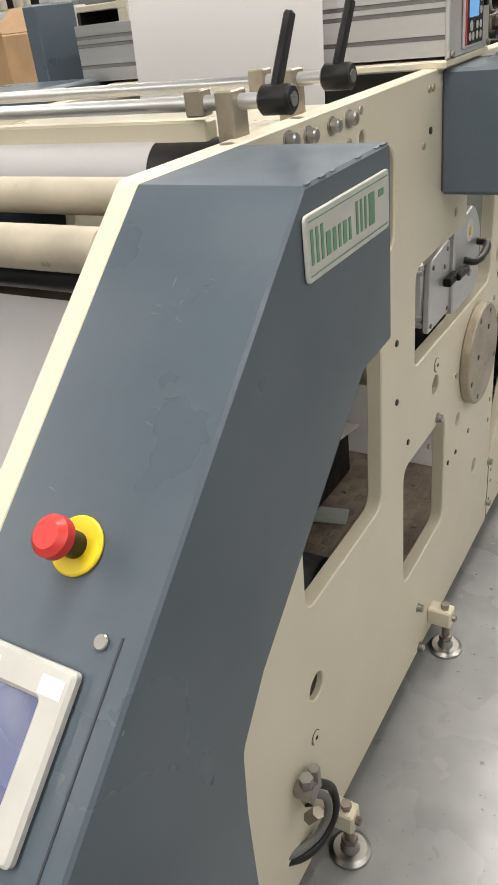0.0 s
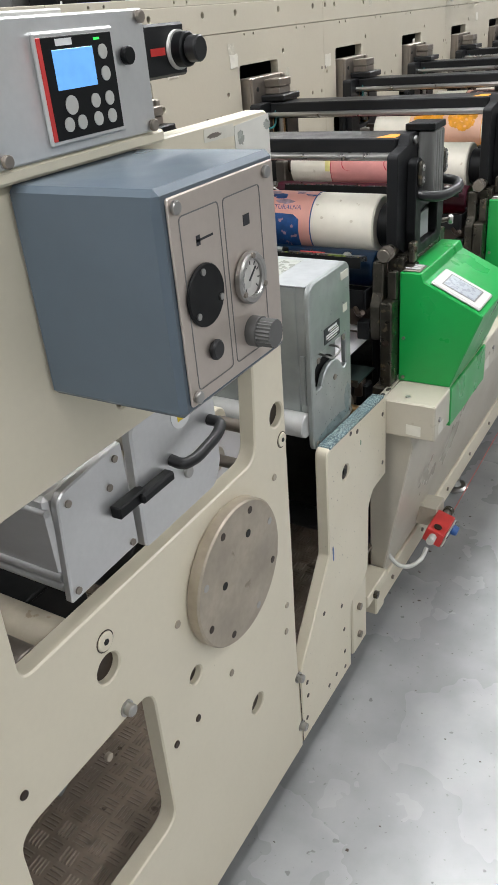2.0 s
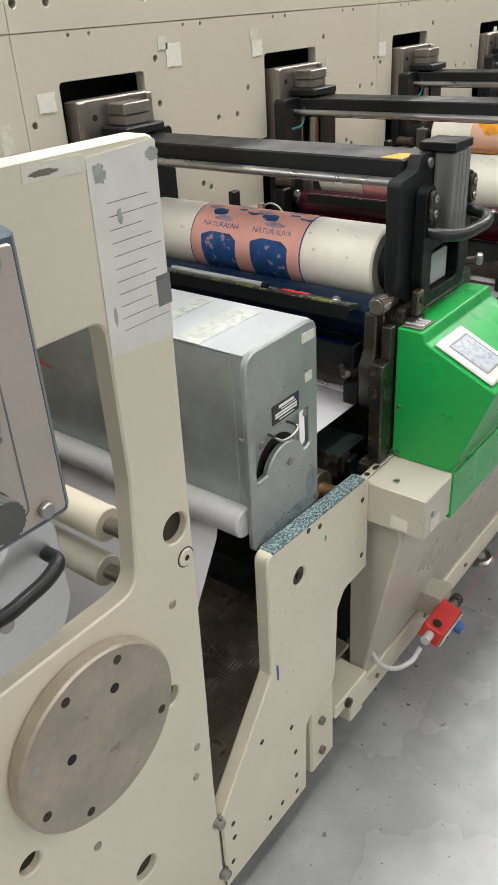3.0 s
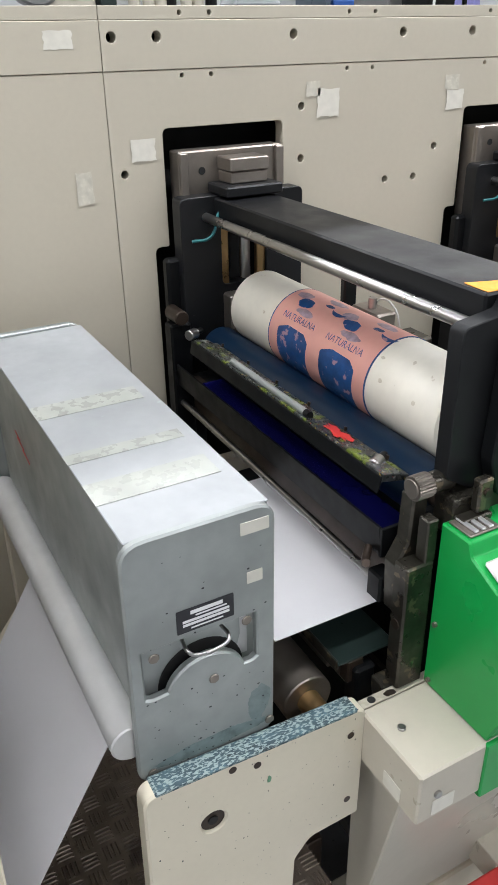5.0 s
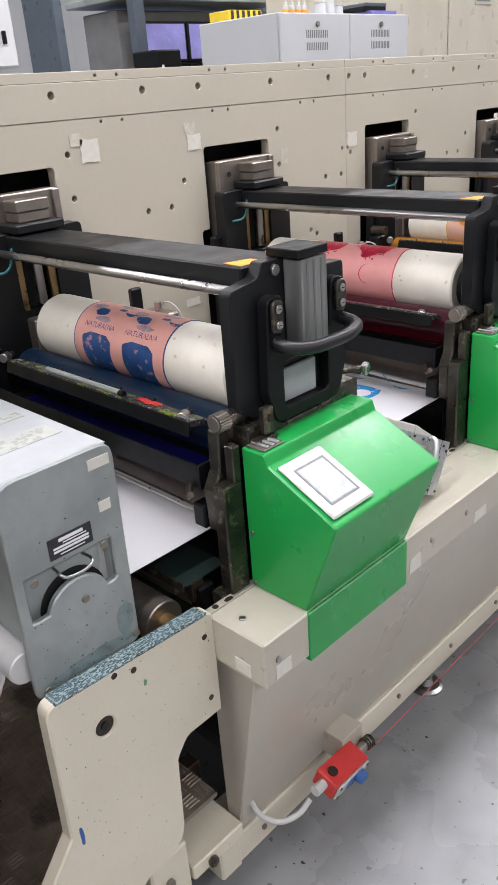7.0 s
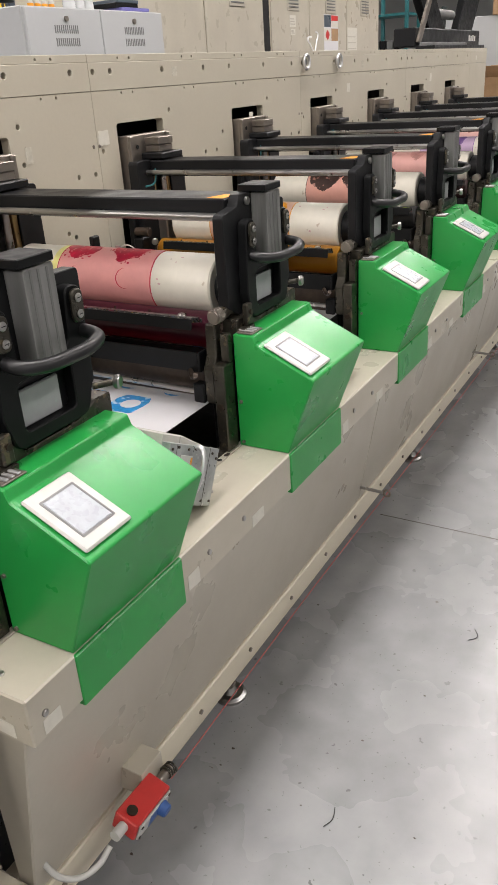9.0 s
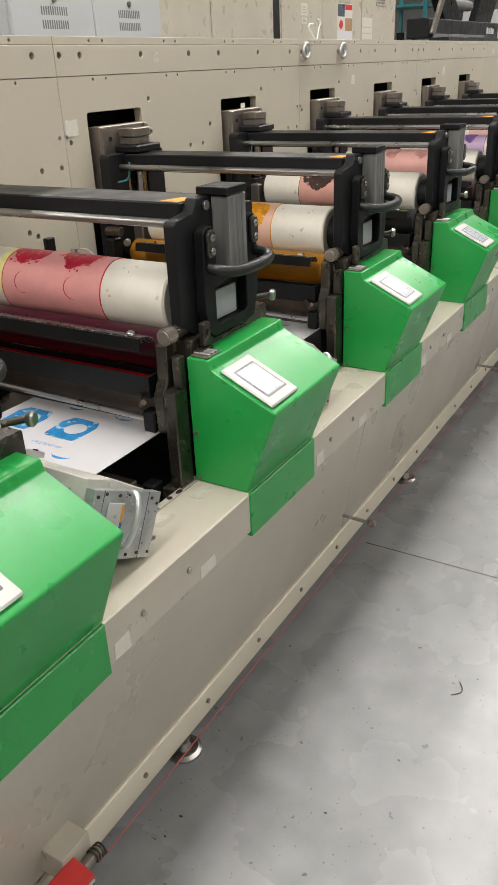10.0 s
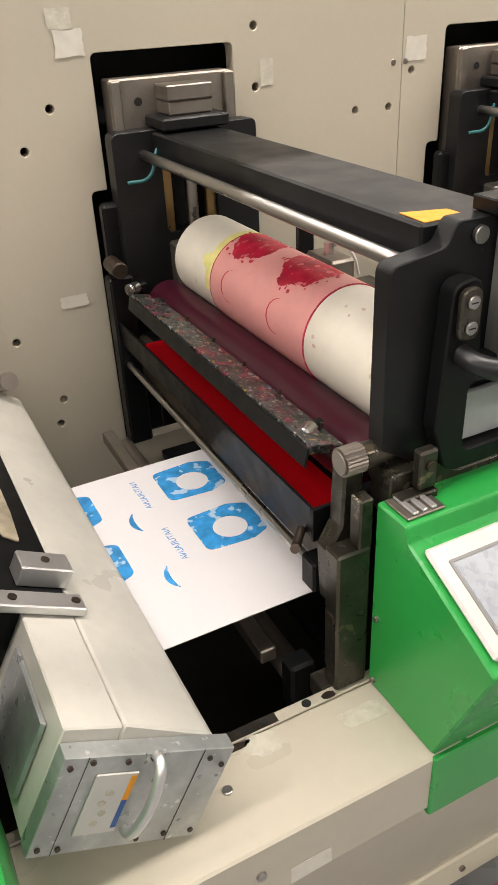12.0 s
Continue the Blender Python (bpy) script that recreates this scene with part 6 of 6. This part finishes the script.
speck = bmesh.new()
for q in range(70):
    sy, sz, r = 2.115 + 0.165 * rnd.random(), 0.715 + 0.12 * rnd.random() ** 1.5 + (0.19 if q % 5 == 0 else 0), 0.0005 + 0.0009 * rnd.random() ** 2
    speck.faces.new([speck.verts.new((TF + 0.0004, sy + 1.5 * r * math.cos(j * math.pi / 3), sz + r * math.sin(j * math.pi / 3))) for j in range(6)])
tagged(part("ink_specks", speck, ink_dark, fp), kind="stuff")
part("ink_smear", plate([ragged(2.20, 0.726, 0.070, 0.012, 21)], TF + 0.0002, TF + 0.0003, bev=0), smear_teal, fp, "thin teal ink smear")
part("ink_smear", plate([ragged(2.265, 0.760, 0.016, 0.028, 23)], TF + 0.0001, TF + 0.00015, bev=0), smear_teal, fp)
lab = part("type_plate", plate([rect(2.163, 2.234, 0.915, 0.947, 0.001)], TF + 0.0003, TF + 0.0012, bev=0), ink_dark, root, "black type plate with white lines")
for q, (a, b, z, h) in enumerate(((2.18, 2.22, 0.9385, 0.005), (2.186, 2.225, 0.9345, 0.002), (2.17, 2.228, 0.9285, 0.0035), (2.17, 2.228, 0.9235, 0.0035), (2.18, 2.22, 0.9185, 0.002))):
    part("plate_line", box(TF + 0.0013, TF + 0.0016, a, b, z, z + h, 0), white_paint, lab)
for y, z in ((2.245, 1.02), (2.252, 0.952)):
    part("tape", plate([rect(y, y + 0.036 if z > 1 else y + 0.02, z, z + 0.016, 0.001)], TF + 0.0003, TF + 0.001, bev=0), tape, root, "yellowed bit of tape")
part("housing", box(-1.17, TF - 0.034, 2.118, 2.286, 0.775, 1.044, 0.003), alu_grey, root)
part("cheek", box(TF - 0.0338, TF - 0.0125, 2.118, 2.1195, 0.775, 1.0438, 0), alu_grey, root)
part("cheek", box(TF - 0.0338, TF - 0.0125, 2.2845, 2.286, 0.93, 1.0438, 0), alu_grey, root)
part("top_cover", box(-1.17, TF - 0.0127, 2.116, 2.288, 1.0442, 1.047, 0.001), alu_top, root, "whitish worn top cover")
part("back_plate", plate([edge], -1.186, -1.1705, bev=0.002), alu_grey, root)
for q, (xx, ww) in enumerate(((-0.62, 0.05), (-0.70, 0.025), (-0.86, 0.045))):
    part("tape_band", box(xx, xx + ww, 2.1155, 2.27, 1.0472, 1.0478, 0), old_tape, root, "band of old tape")
for q, (xa, xb, za) in enumerate(((-1.02, -0.985, 0.944), (-1.01, -0.965, 0.936), (-0.98, -0.935, 0.926))):
    part("red_scrawl", plate([[(xa, za), (xb, za - 0.006), (xb, za - 0.003), (xa + 0.01, za + 0.003)]], 2.1168, 2.1174, "y", 0), red, root)
part("lower_bar", box(-1.17, TF - 0.013, 2.125, 2.15, 0.755, 0.774, 0.002), alu, root)
roller("treater_roller", "pale matt aluminium roller beside the treater", 2.100, 0.765, 0.0255, -1.16, -0.4885, pale_roller, reach=0.0195)
roller("lower_roller", "dark steel roller under the web", 2.372, 0.662, 0.040, -1.16, -0.525, steel_dull, cap=brass)
roller("lower_roller", "dark steel roller under the treater", 2.25, 0.74, 0.03, -1.16, -0.50, oily, reach=0.022)

# slate cover beyond the infeed and things behind the press
root = thing("slate_cover", (-1.3, 1.3, 1.0), "slate grey sheet steel cover at the far side of the infeed", "machine cover")
part("upright", box(-1.41, -1.37, 1.404, 1.54, 0.05, 1.555, 0.004), slate, root)
part("lid", box(-1.50, -1.215, 0.4, 1.403, 1.36, 1.40, 0.006), slate, root)
part("lower", box(-1.50, -1.30, -0.2, 1.403, 0.05, 1.3595, 0.006), slate, root)

# ---- behind the press ----
def vents(parent, x, y0, y1, z0, rows, m):
    for q in range(rows):
        part("vent_slot", box(x, x + 0.002, y0, y1, z0 + q * 0.012, z0 + q * 0.012 + 0.006, 0), m, parent)


root = thing("steel_cupboard", (-2.6, 4.9, 0), "light grey two door steel cupboard with vent slots", "cupboard")
part("carcass", box(-2.95, -2.405, 4.83, 5.91, 0.0, 1.812, 0.004), cab_grey, root)
for a in (4.833, 5.372):
    d = part("door", box(-2.4045, -2.385, a, a + 0.535, 0.08, 1.808, 0.004), cab_grey, root)
    part("knob", rod((-2.385, a + 0.27, 1.762), (-2.375, a + 0.27, 1.762), 0.012, seg=14), steel_dull, d)
    for q in range(12):
        for zz in (1.645, 1.70):
            part("vent", box(-2.3848, -2.384, a + 0.185 + q * 0.0145, a + 0.192 + q * 0.0145, zz, zz + 0.035, 0), grey_plastic, d)
root = thing("hazard_box", (-2.8, 4.98, 1.8125), "yellow and black striped box with small bottles", "box")
part("box", box(-2.9, -2.75, 4.86, 5.1, 1.8125, 1.86, 0.004), yellow, root)
for q in range(6):
    part("stripe", box(-2.7495, -2.749, 4.87 + q * 0.04, 4.89 + q * 0.04, 1.814, 1.858, 0), ink_dark, root)
for q in range(4):
    by = 5.13 + 0.05 * q
    b = thing("small_bottle", (-2.62, by, 1.8125), "slim white tube with orange band on the cupboard", "tube", "slim tubes")
    part("bottle", rod((-2.62, by, 1.8125), (-2.62, by + 0.008, 1.868), 0.015, seg=16, bev=0.003), bezel, b)
    part("band", rod((-2.62, by + 0.003, 1.832), (-2.62, by + 0.005, 1.848), 0.0156, seg=16), orange, b)
    part("cap", rod((-2.62, by + 0.008, 1.868), (-2.62, by + 0.010, 1.886), 0.009, seg=12), bezel, b)
for q, (by, r, high) in enumerate(((5.42, 0.035, 0.07), (5.50, 0.03, 0.09), (5.57, 0.032, 0.06))):
    b = thing("jar", (-2.62, by, 1.8125), "clear plastic jar standing on the cupboard", "jar", "jars on the cupboard")
    part("body", rod((-2.62, by, 1.8125), (-2.62, by, 1.8125 + high), r, r * 0.92, seg=24, bev=0.004), clear_plastic, b)
    part("rim", rod((-2.62, by, 1.8127 + high), (-2.62, by, 1.8205 + high), r * 0.96, seg=24), clear_plastic, b)
b = thing("folder_stack", (-2.6, 5.72, 1.8125), "dark and violet folders stacked on the cupboard", "folders")
part("folder", box(-2.86, -2.43, 5.62, 5.86, 1.813, 1.832, 0.003), violet_card, b, "violet folder")
part("folder", box(-2.85, -2.46, 5.60, 5.80, 1.8322, 1.856, 0.003), black, b)
part("folder", box(-2.82, -2.47, 5.63, 5.82, 1.8562, 1.874, 0.003), slate, b)

for q, (a, b, grille) in enumerate(((5.95, 7.26, 0), (7.266, 8.165, 7.62), (8.297, 9.044, 8.593), (9.05, 9.908, 9.40), (9.914, 10.808, 10.27))):
    cab = thing("switch_cabinet", (-3.2, (a + b) / 2, 0), "tall cream electrical switch cabinet with a vent grille", "cabinet", "switch cabinets")
    part("body", box(-3.5, -2.952, a, b, 0, 2.4, 0.004), cream, cab)
    dd = part("door", box(-2.9515, -2.94, a + 0.004, b - 0.004, 0.1, 2.38, 0.004), cream_cover, cab)
    if grille:
        g = part("grille", box(-2.9398, -2.934, grille, grille + 0.24, 1.948, 2.19, 0.004), cream_grey, dd)
        for s in range(8):
            part("louvre", box(-2.9338, -2.930, grille + 0.025, grille + 0.215, 1.972 + s * 0.025, 1.982 + s * 0.025, 0.001), grey_plastic, g)
    part("lock", rod((-2.94, a + 0.06, 1.5), (-2.93, a + 0.06, 1.5), 0.012, seg=12), black, dd)
gap = thing("cable_duct", (-3.2, 8.23, 0), "black gap with cable duct between the cabinets", "cable duct")
part("duct", box(-3.4, -2.955, 8.168, 8.294, 0, 2.4, 0), void, gap)
for q, (yy, z0, w, h) in enumerate(((8.64, 1.825, 0.12, 0.09), (8.655, 1.765, 0.09, 0.045), (9.93, 1.60, 0.25, 0.24))):
    s = thing("notice", (-2.93, yy, z0), "pale printed notice sheet on a cabinet door", "notice", "notices")
    part("sheet", plate([rect(yy, yy + w, z0, z0 + h, 0.003)], -2.9396, -2.9385, bev=0), tape, s)
    for r in range(3):
        part("line", box(-2.9384, -2.938, yy + 0.012, yy + w - 0.015 - 0.01 * r, z0 + h * (0.2 + 0.22 * r), z0 + h * (0.2 + 0.22 * r) + 0.008, 0), cream_grey, s)
s = thing("wall_calendar", (-2.93, 9.5, 1.6), "colourful picture calendar taped to a cabinet door", "calendar")
part("sheet", plate([rect(9.36, 9.695, 1.60, 1.94, 0.003)], -2.9396, -2.9385, bev=0), paper, s)
for yy, z0, w, h, col in ((9.365, 1.835, 0.155, 0.10, slate), (9.53, 1.89, 0.16, 0.045, red), (9.53, 1.835, 0.16, 0.05, tape), (9.365, 1.72, 0.155, 0.105, tape), (9.53, 1.72, 0.16, 0.105, cardboard)):
    part("picture", box(-2.9384, -2.938, yy, yy + w, z0, z0 + h, 0), col, s)
part("picture_spot", plate([ragged(9.44, 1.77, 0.045, 0.035, 6)], -2.9379, -2.9376, bev=0), red, s)
ties = thing("cable_ties", (-1.3, 5.2, 1.551), "two white cable ties sticking up from the rail", "cable ties")
for a, b, c in ((5.55, -0.06, 0.055), (5.565, 0.035, 0.075)):
    part("tie", tube([(-1.30, a, 1.546), (-1.30, a + b * 0.6, 1.546 + c * 0.6), (-1.30, a + b, 1.546 + c), (-1.30, a + b * 0.4, 1.55 + c * 1.08)], 0.0035), white_paint, ties)

root = thing("monitor_desk", (-4.3, 5.9, 0), "dark desk console with two lit monitors", "monitor desk")
part("desk", box(-4.95, -4.25, 5.3, 7.1, 0.0, 1.55, 0.01), grey_plastic, root)
part("hood", box(-4.9, -4.5, 5.5, 7.1, 1.55, 2.06, 0.01), grey_plastic, root)
violet = mat("violet_screen", (0.20, 0.19, 0.42), 0.2, var=0.15, scale=4, emit=0.75)
for a, b in ((5.62, 6.05), (6.06, 6.5)):
    for z0, z1 in ((1.715, 1.98), (1.48, 1.70)):
        mo = part("monitor", box(-4.45, -4.40, a, b, z0, z1, 0.006), black, root)
        part("monitor_glass", box(-4.3998, -4.397, a + 0.018, b - 0.018, z0 + 0.018, z1 - 0.016, 0.001), violet, mo)
part("printer", box(-4.2, -3.95, 5.36, 5.58, 1.55, 1.77, 0.01), black, root)
part("printer_label", box(-3.9495, -3.948, 5.40, 5.42, 1.62, 1.68, 0), white_paint, root)
part("blue_post", box(-4.3, -4.22, 5.44, 5.53, 1.77, 3.2, 0.006), slate, root)
part("shelf", box(-4.95, -4.3, 5.4, 7.1, 2.10, 2.14, 0.005), alu_grey, root)
root = thing("white_machine", (-3.7, 3.6, 0), "white and grey machine with blue cover behind the press", "machine")
part("body", box(-4.4, -3.61, 2.6, 4.2, 0.0, 1.61, 0.01), cab_grey, root)
part("green_post", box(-3.72, -3.6, 3.225, 3.30, 1.61, 2.6, 0.006), teal_dark, root)
part("left_block", box(-3.8, -3.62, 2.98, 3.21, 1.61, 1.90, 0.01), cream_cover, root)
for q in range(4):
    part("block_bolt", rod((-3.62, 3.11, 1.66 + q * 0.06), (-3.612, 3.11, 1.66 + q * 0.06), 0.013, seg=12), black, root)
part("round_guard", rod((-3.7, 2.95, 1.74), (-3.6, 2.95, 1.74), 0.12, seg=30, bev=0.01), grey_plastic, root)
part("back_sheet", box(-4.4, -4.36, 3.31, 4.2, 1.61, 2.6, 0.004), white_gloss, root)
part("tower", box(-4.2, -3.62, 3.98, 4.15, 1.68, 2.6, 0.01), white_gloss, root)
part("tower_handle", box(-3.6195, -3.60, 4.07, 4.09, 1.79, 1.85, 0.004), black, root)
part("tower_slot", box(-3.6195, -3.615, 4.0, 4.012, 1.72, 1.92, 0), grey_plastic, root)
part("arm", plate([rounded([(3.44, 2.3), (3.98, 2.3), (3.98, 1.70), (3.92, 1.70), (3.84, 1.80), (3.72, 1.80), (3.58, 1.90), (3.44, 1.93)], 0.02)], -3.75, -3.66, bev=0.006), white_gloss, root)
part("mirror_hood", plate([rounded([(3.40, 1.66), (3.70, 1.66), (3.74, 1.76), (3.56, 1.885), (3.42, 1.89)], 0.02)], -3.95, -3.80, bev=0.01), steel, root)
part("blue_cover", plate([rounded([(3.66, 1.73), (3.84, 1.73), (3.81, 1.79), (3.68, 1.795)], 0.02)], -3.79, -3.755, bev=0.006), blue_plastic, root)
part("yellow_tag", box(-3.655, -3.65, 3.455, 3.535, 1.905, 1.96, 0), yellow, root)
for q, (yy, hh, mm) in enumerate(((3.40, 0.08, 0), (3.47, 0.05, 0), (3.53, 0.11, 0), (3.58, 0.07, 1), (3.66, 0.09, 0), (3.72, 0.12, 0), (3.79, 0.05, 1))):
    part("clamp", rod((-3.65, yy, 1.61), (-3.65, yy, 1.61 + hh), 0.028, seg=18, bev=0.006), black if mm else cream_cover, root)
part("plastic_bag", box(-3.8, -3.62, 3.9, 4.17, 1.6102, 1.655, 0.02), alu_top, root)
for yy in (7.2, 8.2):
    s = thing("steel_column", (-7.9, yy, 0), "dark blue painted steel column", "column", "steel columns")
    part("web", box(-8.0, -7.8, yy - 0.008, yy + 0.008, 0, 5.2, 0), slate, s)
    part("flange", box(-8.02, -8.001, yy - 0.1, yy + 0.1, 0, 5.2, 0.002), slate, s)
    part("flange", box(-7.799, -7.78, yy - 0.1, yy + 0.1, 0, 5.2, 0.002), slate, s)
root = thing("grey_wall_panel", (-8.9, 7.5, 0), "pale grey corrugated wall cladding", "cladding")
for q in range(24):
    part("panel", box(-8.99, -8.96 + 0.02 * (q % 2), 1.0 + q * 0.6, 1.59 + q * 0.6, 0, 5.1, 0.004), cab_grey, root)
root = thing("blue_bin_rack", (-6.5, 7.5, 0), "rack with blue storage bins", "rack")
part("shelf", box(-6.8, -6.3, 6.2, 9.0, 1.52, 1.56, 0), alu_grey, root)
part("leg", box(-6.8, -6.3, 6.2, 6.25, 0, 2.4, 0), slate, root)
part("leg", box(-6.8, -6.3, 8.95, 9.0, 0, 2.4, 0), slate, root)
for q in range(5):
    b = thing("storage_bin", (-6.5, 6.4 + 0.5 * q, 1.56), "blue plastic storage bin on the rack", "bin", "storage bins")
    part("bin", box(-6.7, -6.4, 6.35 + 0.5 * q, 6.75 + 0.5 * q, 1.5605, 1.76, 0.01), blue_cloth, b)

root = thing("inspection_monitor", (-1.5, 8.4, 1.553), "dark metal inspection unit with tilted panels and grey roller", "inspection unit")
part("base", box(-1.43, -1.30, 7.45, 8.78, 1.5535, 1.575, 0.003), charcoal, root)
part("housing", box(-1.60, -1.45, 7.50, 9.20, 1.575, 1.69, 0.006), charcoal, root)
part("housing_foot", box(-1.44, -1.431, 7.55, 8.75, 1.5755, 1.60, 0.002), grey_plastic, root)
for q, (a, b) in enumerate(((8.86, 8.90), (8.915, 8.955), (8.97, 9.01), (9.025, 9.065))):
    part("badge_mark", box(-1.4495, -1.448, a, b, 1.612, 1.655 - 0.006 * (q % 2), 0), bezel, root)
part("left_screen", plate([rounded([(8.04, 1.69), (8.44, 1.69), (7.85, 2.15), (7.44, 2.15)], 0.02)], -1.58, -1.52, bev=0.006), black, root)
part("left_strut", plate([rounded([(7.50, 1.60), (7.58, 1.60), (7.80, 1.86), (7.72, 1.86)], 0.01)], -1.449, -1.43, bev=0.004), steel_dull, root)
part("right_screen", plate([rounded([(8.78, 1.69), (9.22, 1.69), (9.62, 2.15), (9.16, 2.15)], 0.02)], -1.58, -1.52, bev=0.006), black, root)
reel = part("roller", rod((-1.56, 8.20, 1.80), (-1.56, 8.72, 1.80), 0.035, seg=24, bev=0.004), grey_plastic, root, "grey rubber roller")
part("roller_end", rod((-1.56, 8.15, 1.80), (-1.56, 8.20, 1.80), 0.045, seg=24, bev=0.004), black, reel)
for yy in (8.16, 8.56):
    part("roller_arm", plate([rounded([(yy, 1.69), (yy + 0.10, 1.69), (yy + 0.14, 1.86), (yy + 0.02, 1.86)], 0.01)], -1.60, -1.585, bev=0.003), teal_dark, root)
root = thing("tool_rack", (-3.2, 12.0, 0), "dark green steel shelving with small goods", "shelving")
for zz in (0.6, 1.2, 1.6, 2.0):
    part("shelf", box(-3.45, -2.95, 11.8, 12.3, zz, zz + 0.03, 0.003), teal, root)
for xx, yy in ((-3.45, 11.8), (-2.99, 11.8), (-3.45, 12.26), (-2.99, 12.26)):
    part("post", box(xx, xx + 0.04, yy, yy + 0.04, 0, 2.4, 0.002), teal, root)
for q in range(5):
    part("small_carton", box(-3.42 + 0.09 * q, -3.35 + 0.09 * q, 11.9, 12.1, 1.6305, 1.75, 0.005), black if q % 2 else grey_plastic, root)


def carton(x, y, z, w, d, h, label):
    c = thing("cardboard_box", (x, y, z), label, "box", "cardboard boxes")
    part("carton", box(x - w / 2, x + w / 2, y - d / 2, y + d / 2, z + 0.0005, z + h, 0.004), cardboard, c)
    part("flap", box(-w / 2, w / 2, 0, 0.2 * d + 0.1, 0, 0.004, 0.001, m=Matrix.Translation((x, y + d / 2, z + h)) @ pose(0, 0, 0, 35, 0, 0)), cardboard, c)
    part("flap", box(-w / 2, w / 2, -0.2 * d - 0.1, 0, 0, 0.004, 0.001, m=Matrix.Translation((x, y - d / 2, z + h)) @ pose(0, 0, 0, -35, 0, 0)), cardboard, c)


root = thing("packing_table", (-0.6, 11.5, 0), "low wooden packing table past the press", "table")
part("top", box(-2.1, -0.3, 11.2, 12.0, 0.85, 0.89, 0.004), cardboard, root)
for xx in (-2.05, -0.4):
    part("leg", box(xx, xx + 0.05, 11.25, 11.3, 0, 0.85, 0.002), grey_plastic, root)
    part("leg", box(xx, xx + 0.05, 11.9, 11.95, 0, 0.85, 0.002), grey_plastic, root)
carton(-1.75, 11.6, 0.89, 0.5, 0.5, 0.40, "brown cardboard box on the packing table")
carton(-0.9, 11.6, 0.89, 0.5, 0.4, 0.45, "brown cardboard box on the packing table")
root = thing("side_table", (-2.5, 2.35, 0), "grey bench behind the infeed", "bench")
part("top", box(-2.9, -2.05, 1.6, 3.1, 1.2, 1.24, 0.004), grey_plastic, root)
part("side", box(-2.9, -2.05, 1.6, 1.64, 0, 1.2, 0.004), grey_plastic, root)
part("side", box(-2.9, -2.05, 3.06, 3.1, 0, 1.2, 0.004), grey_plastic, root)
carton(-2.29, 2.15, 1.24, 0.26, 0.2, 0.26, "open brown cardboard box on the bench")

root = thing("grey_partition", (-2.2, 12.6, 0), "pale grey partition wall past the press", "partition")
part("sheet", box(-2.85, 2.5, 12.6, 12.66, 0, 1.95, 0.004), cab_grey, root)
part("top_board", box(-2.15, -1.2, 12.56, 12.598, 1.95, 2.12, 0.004), cardboard, root)
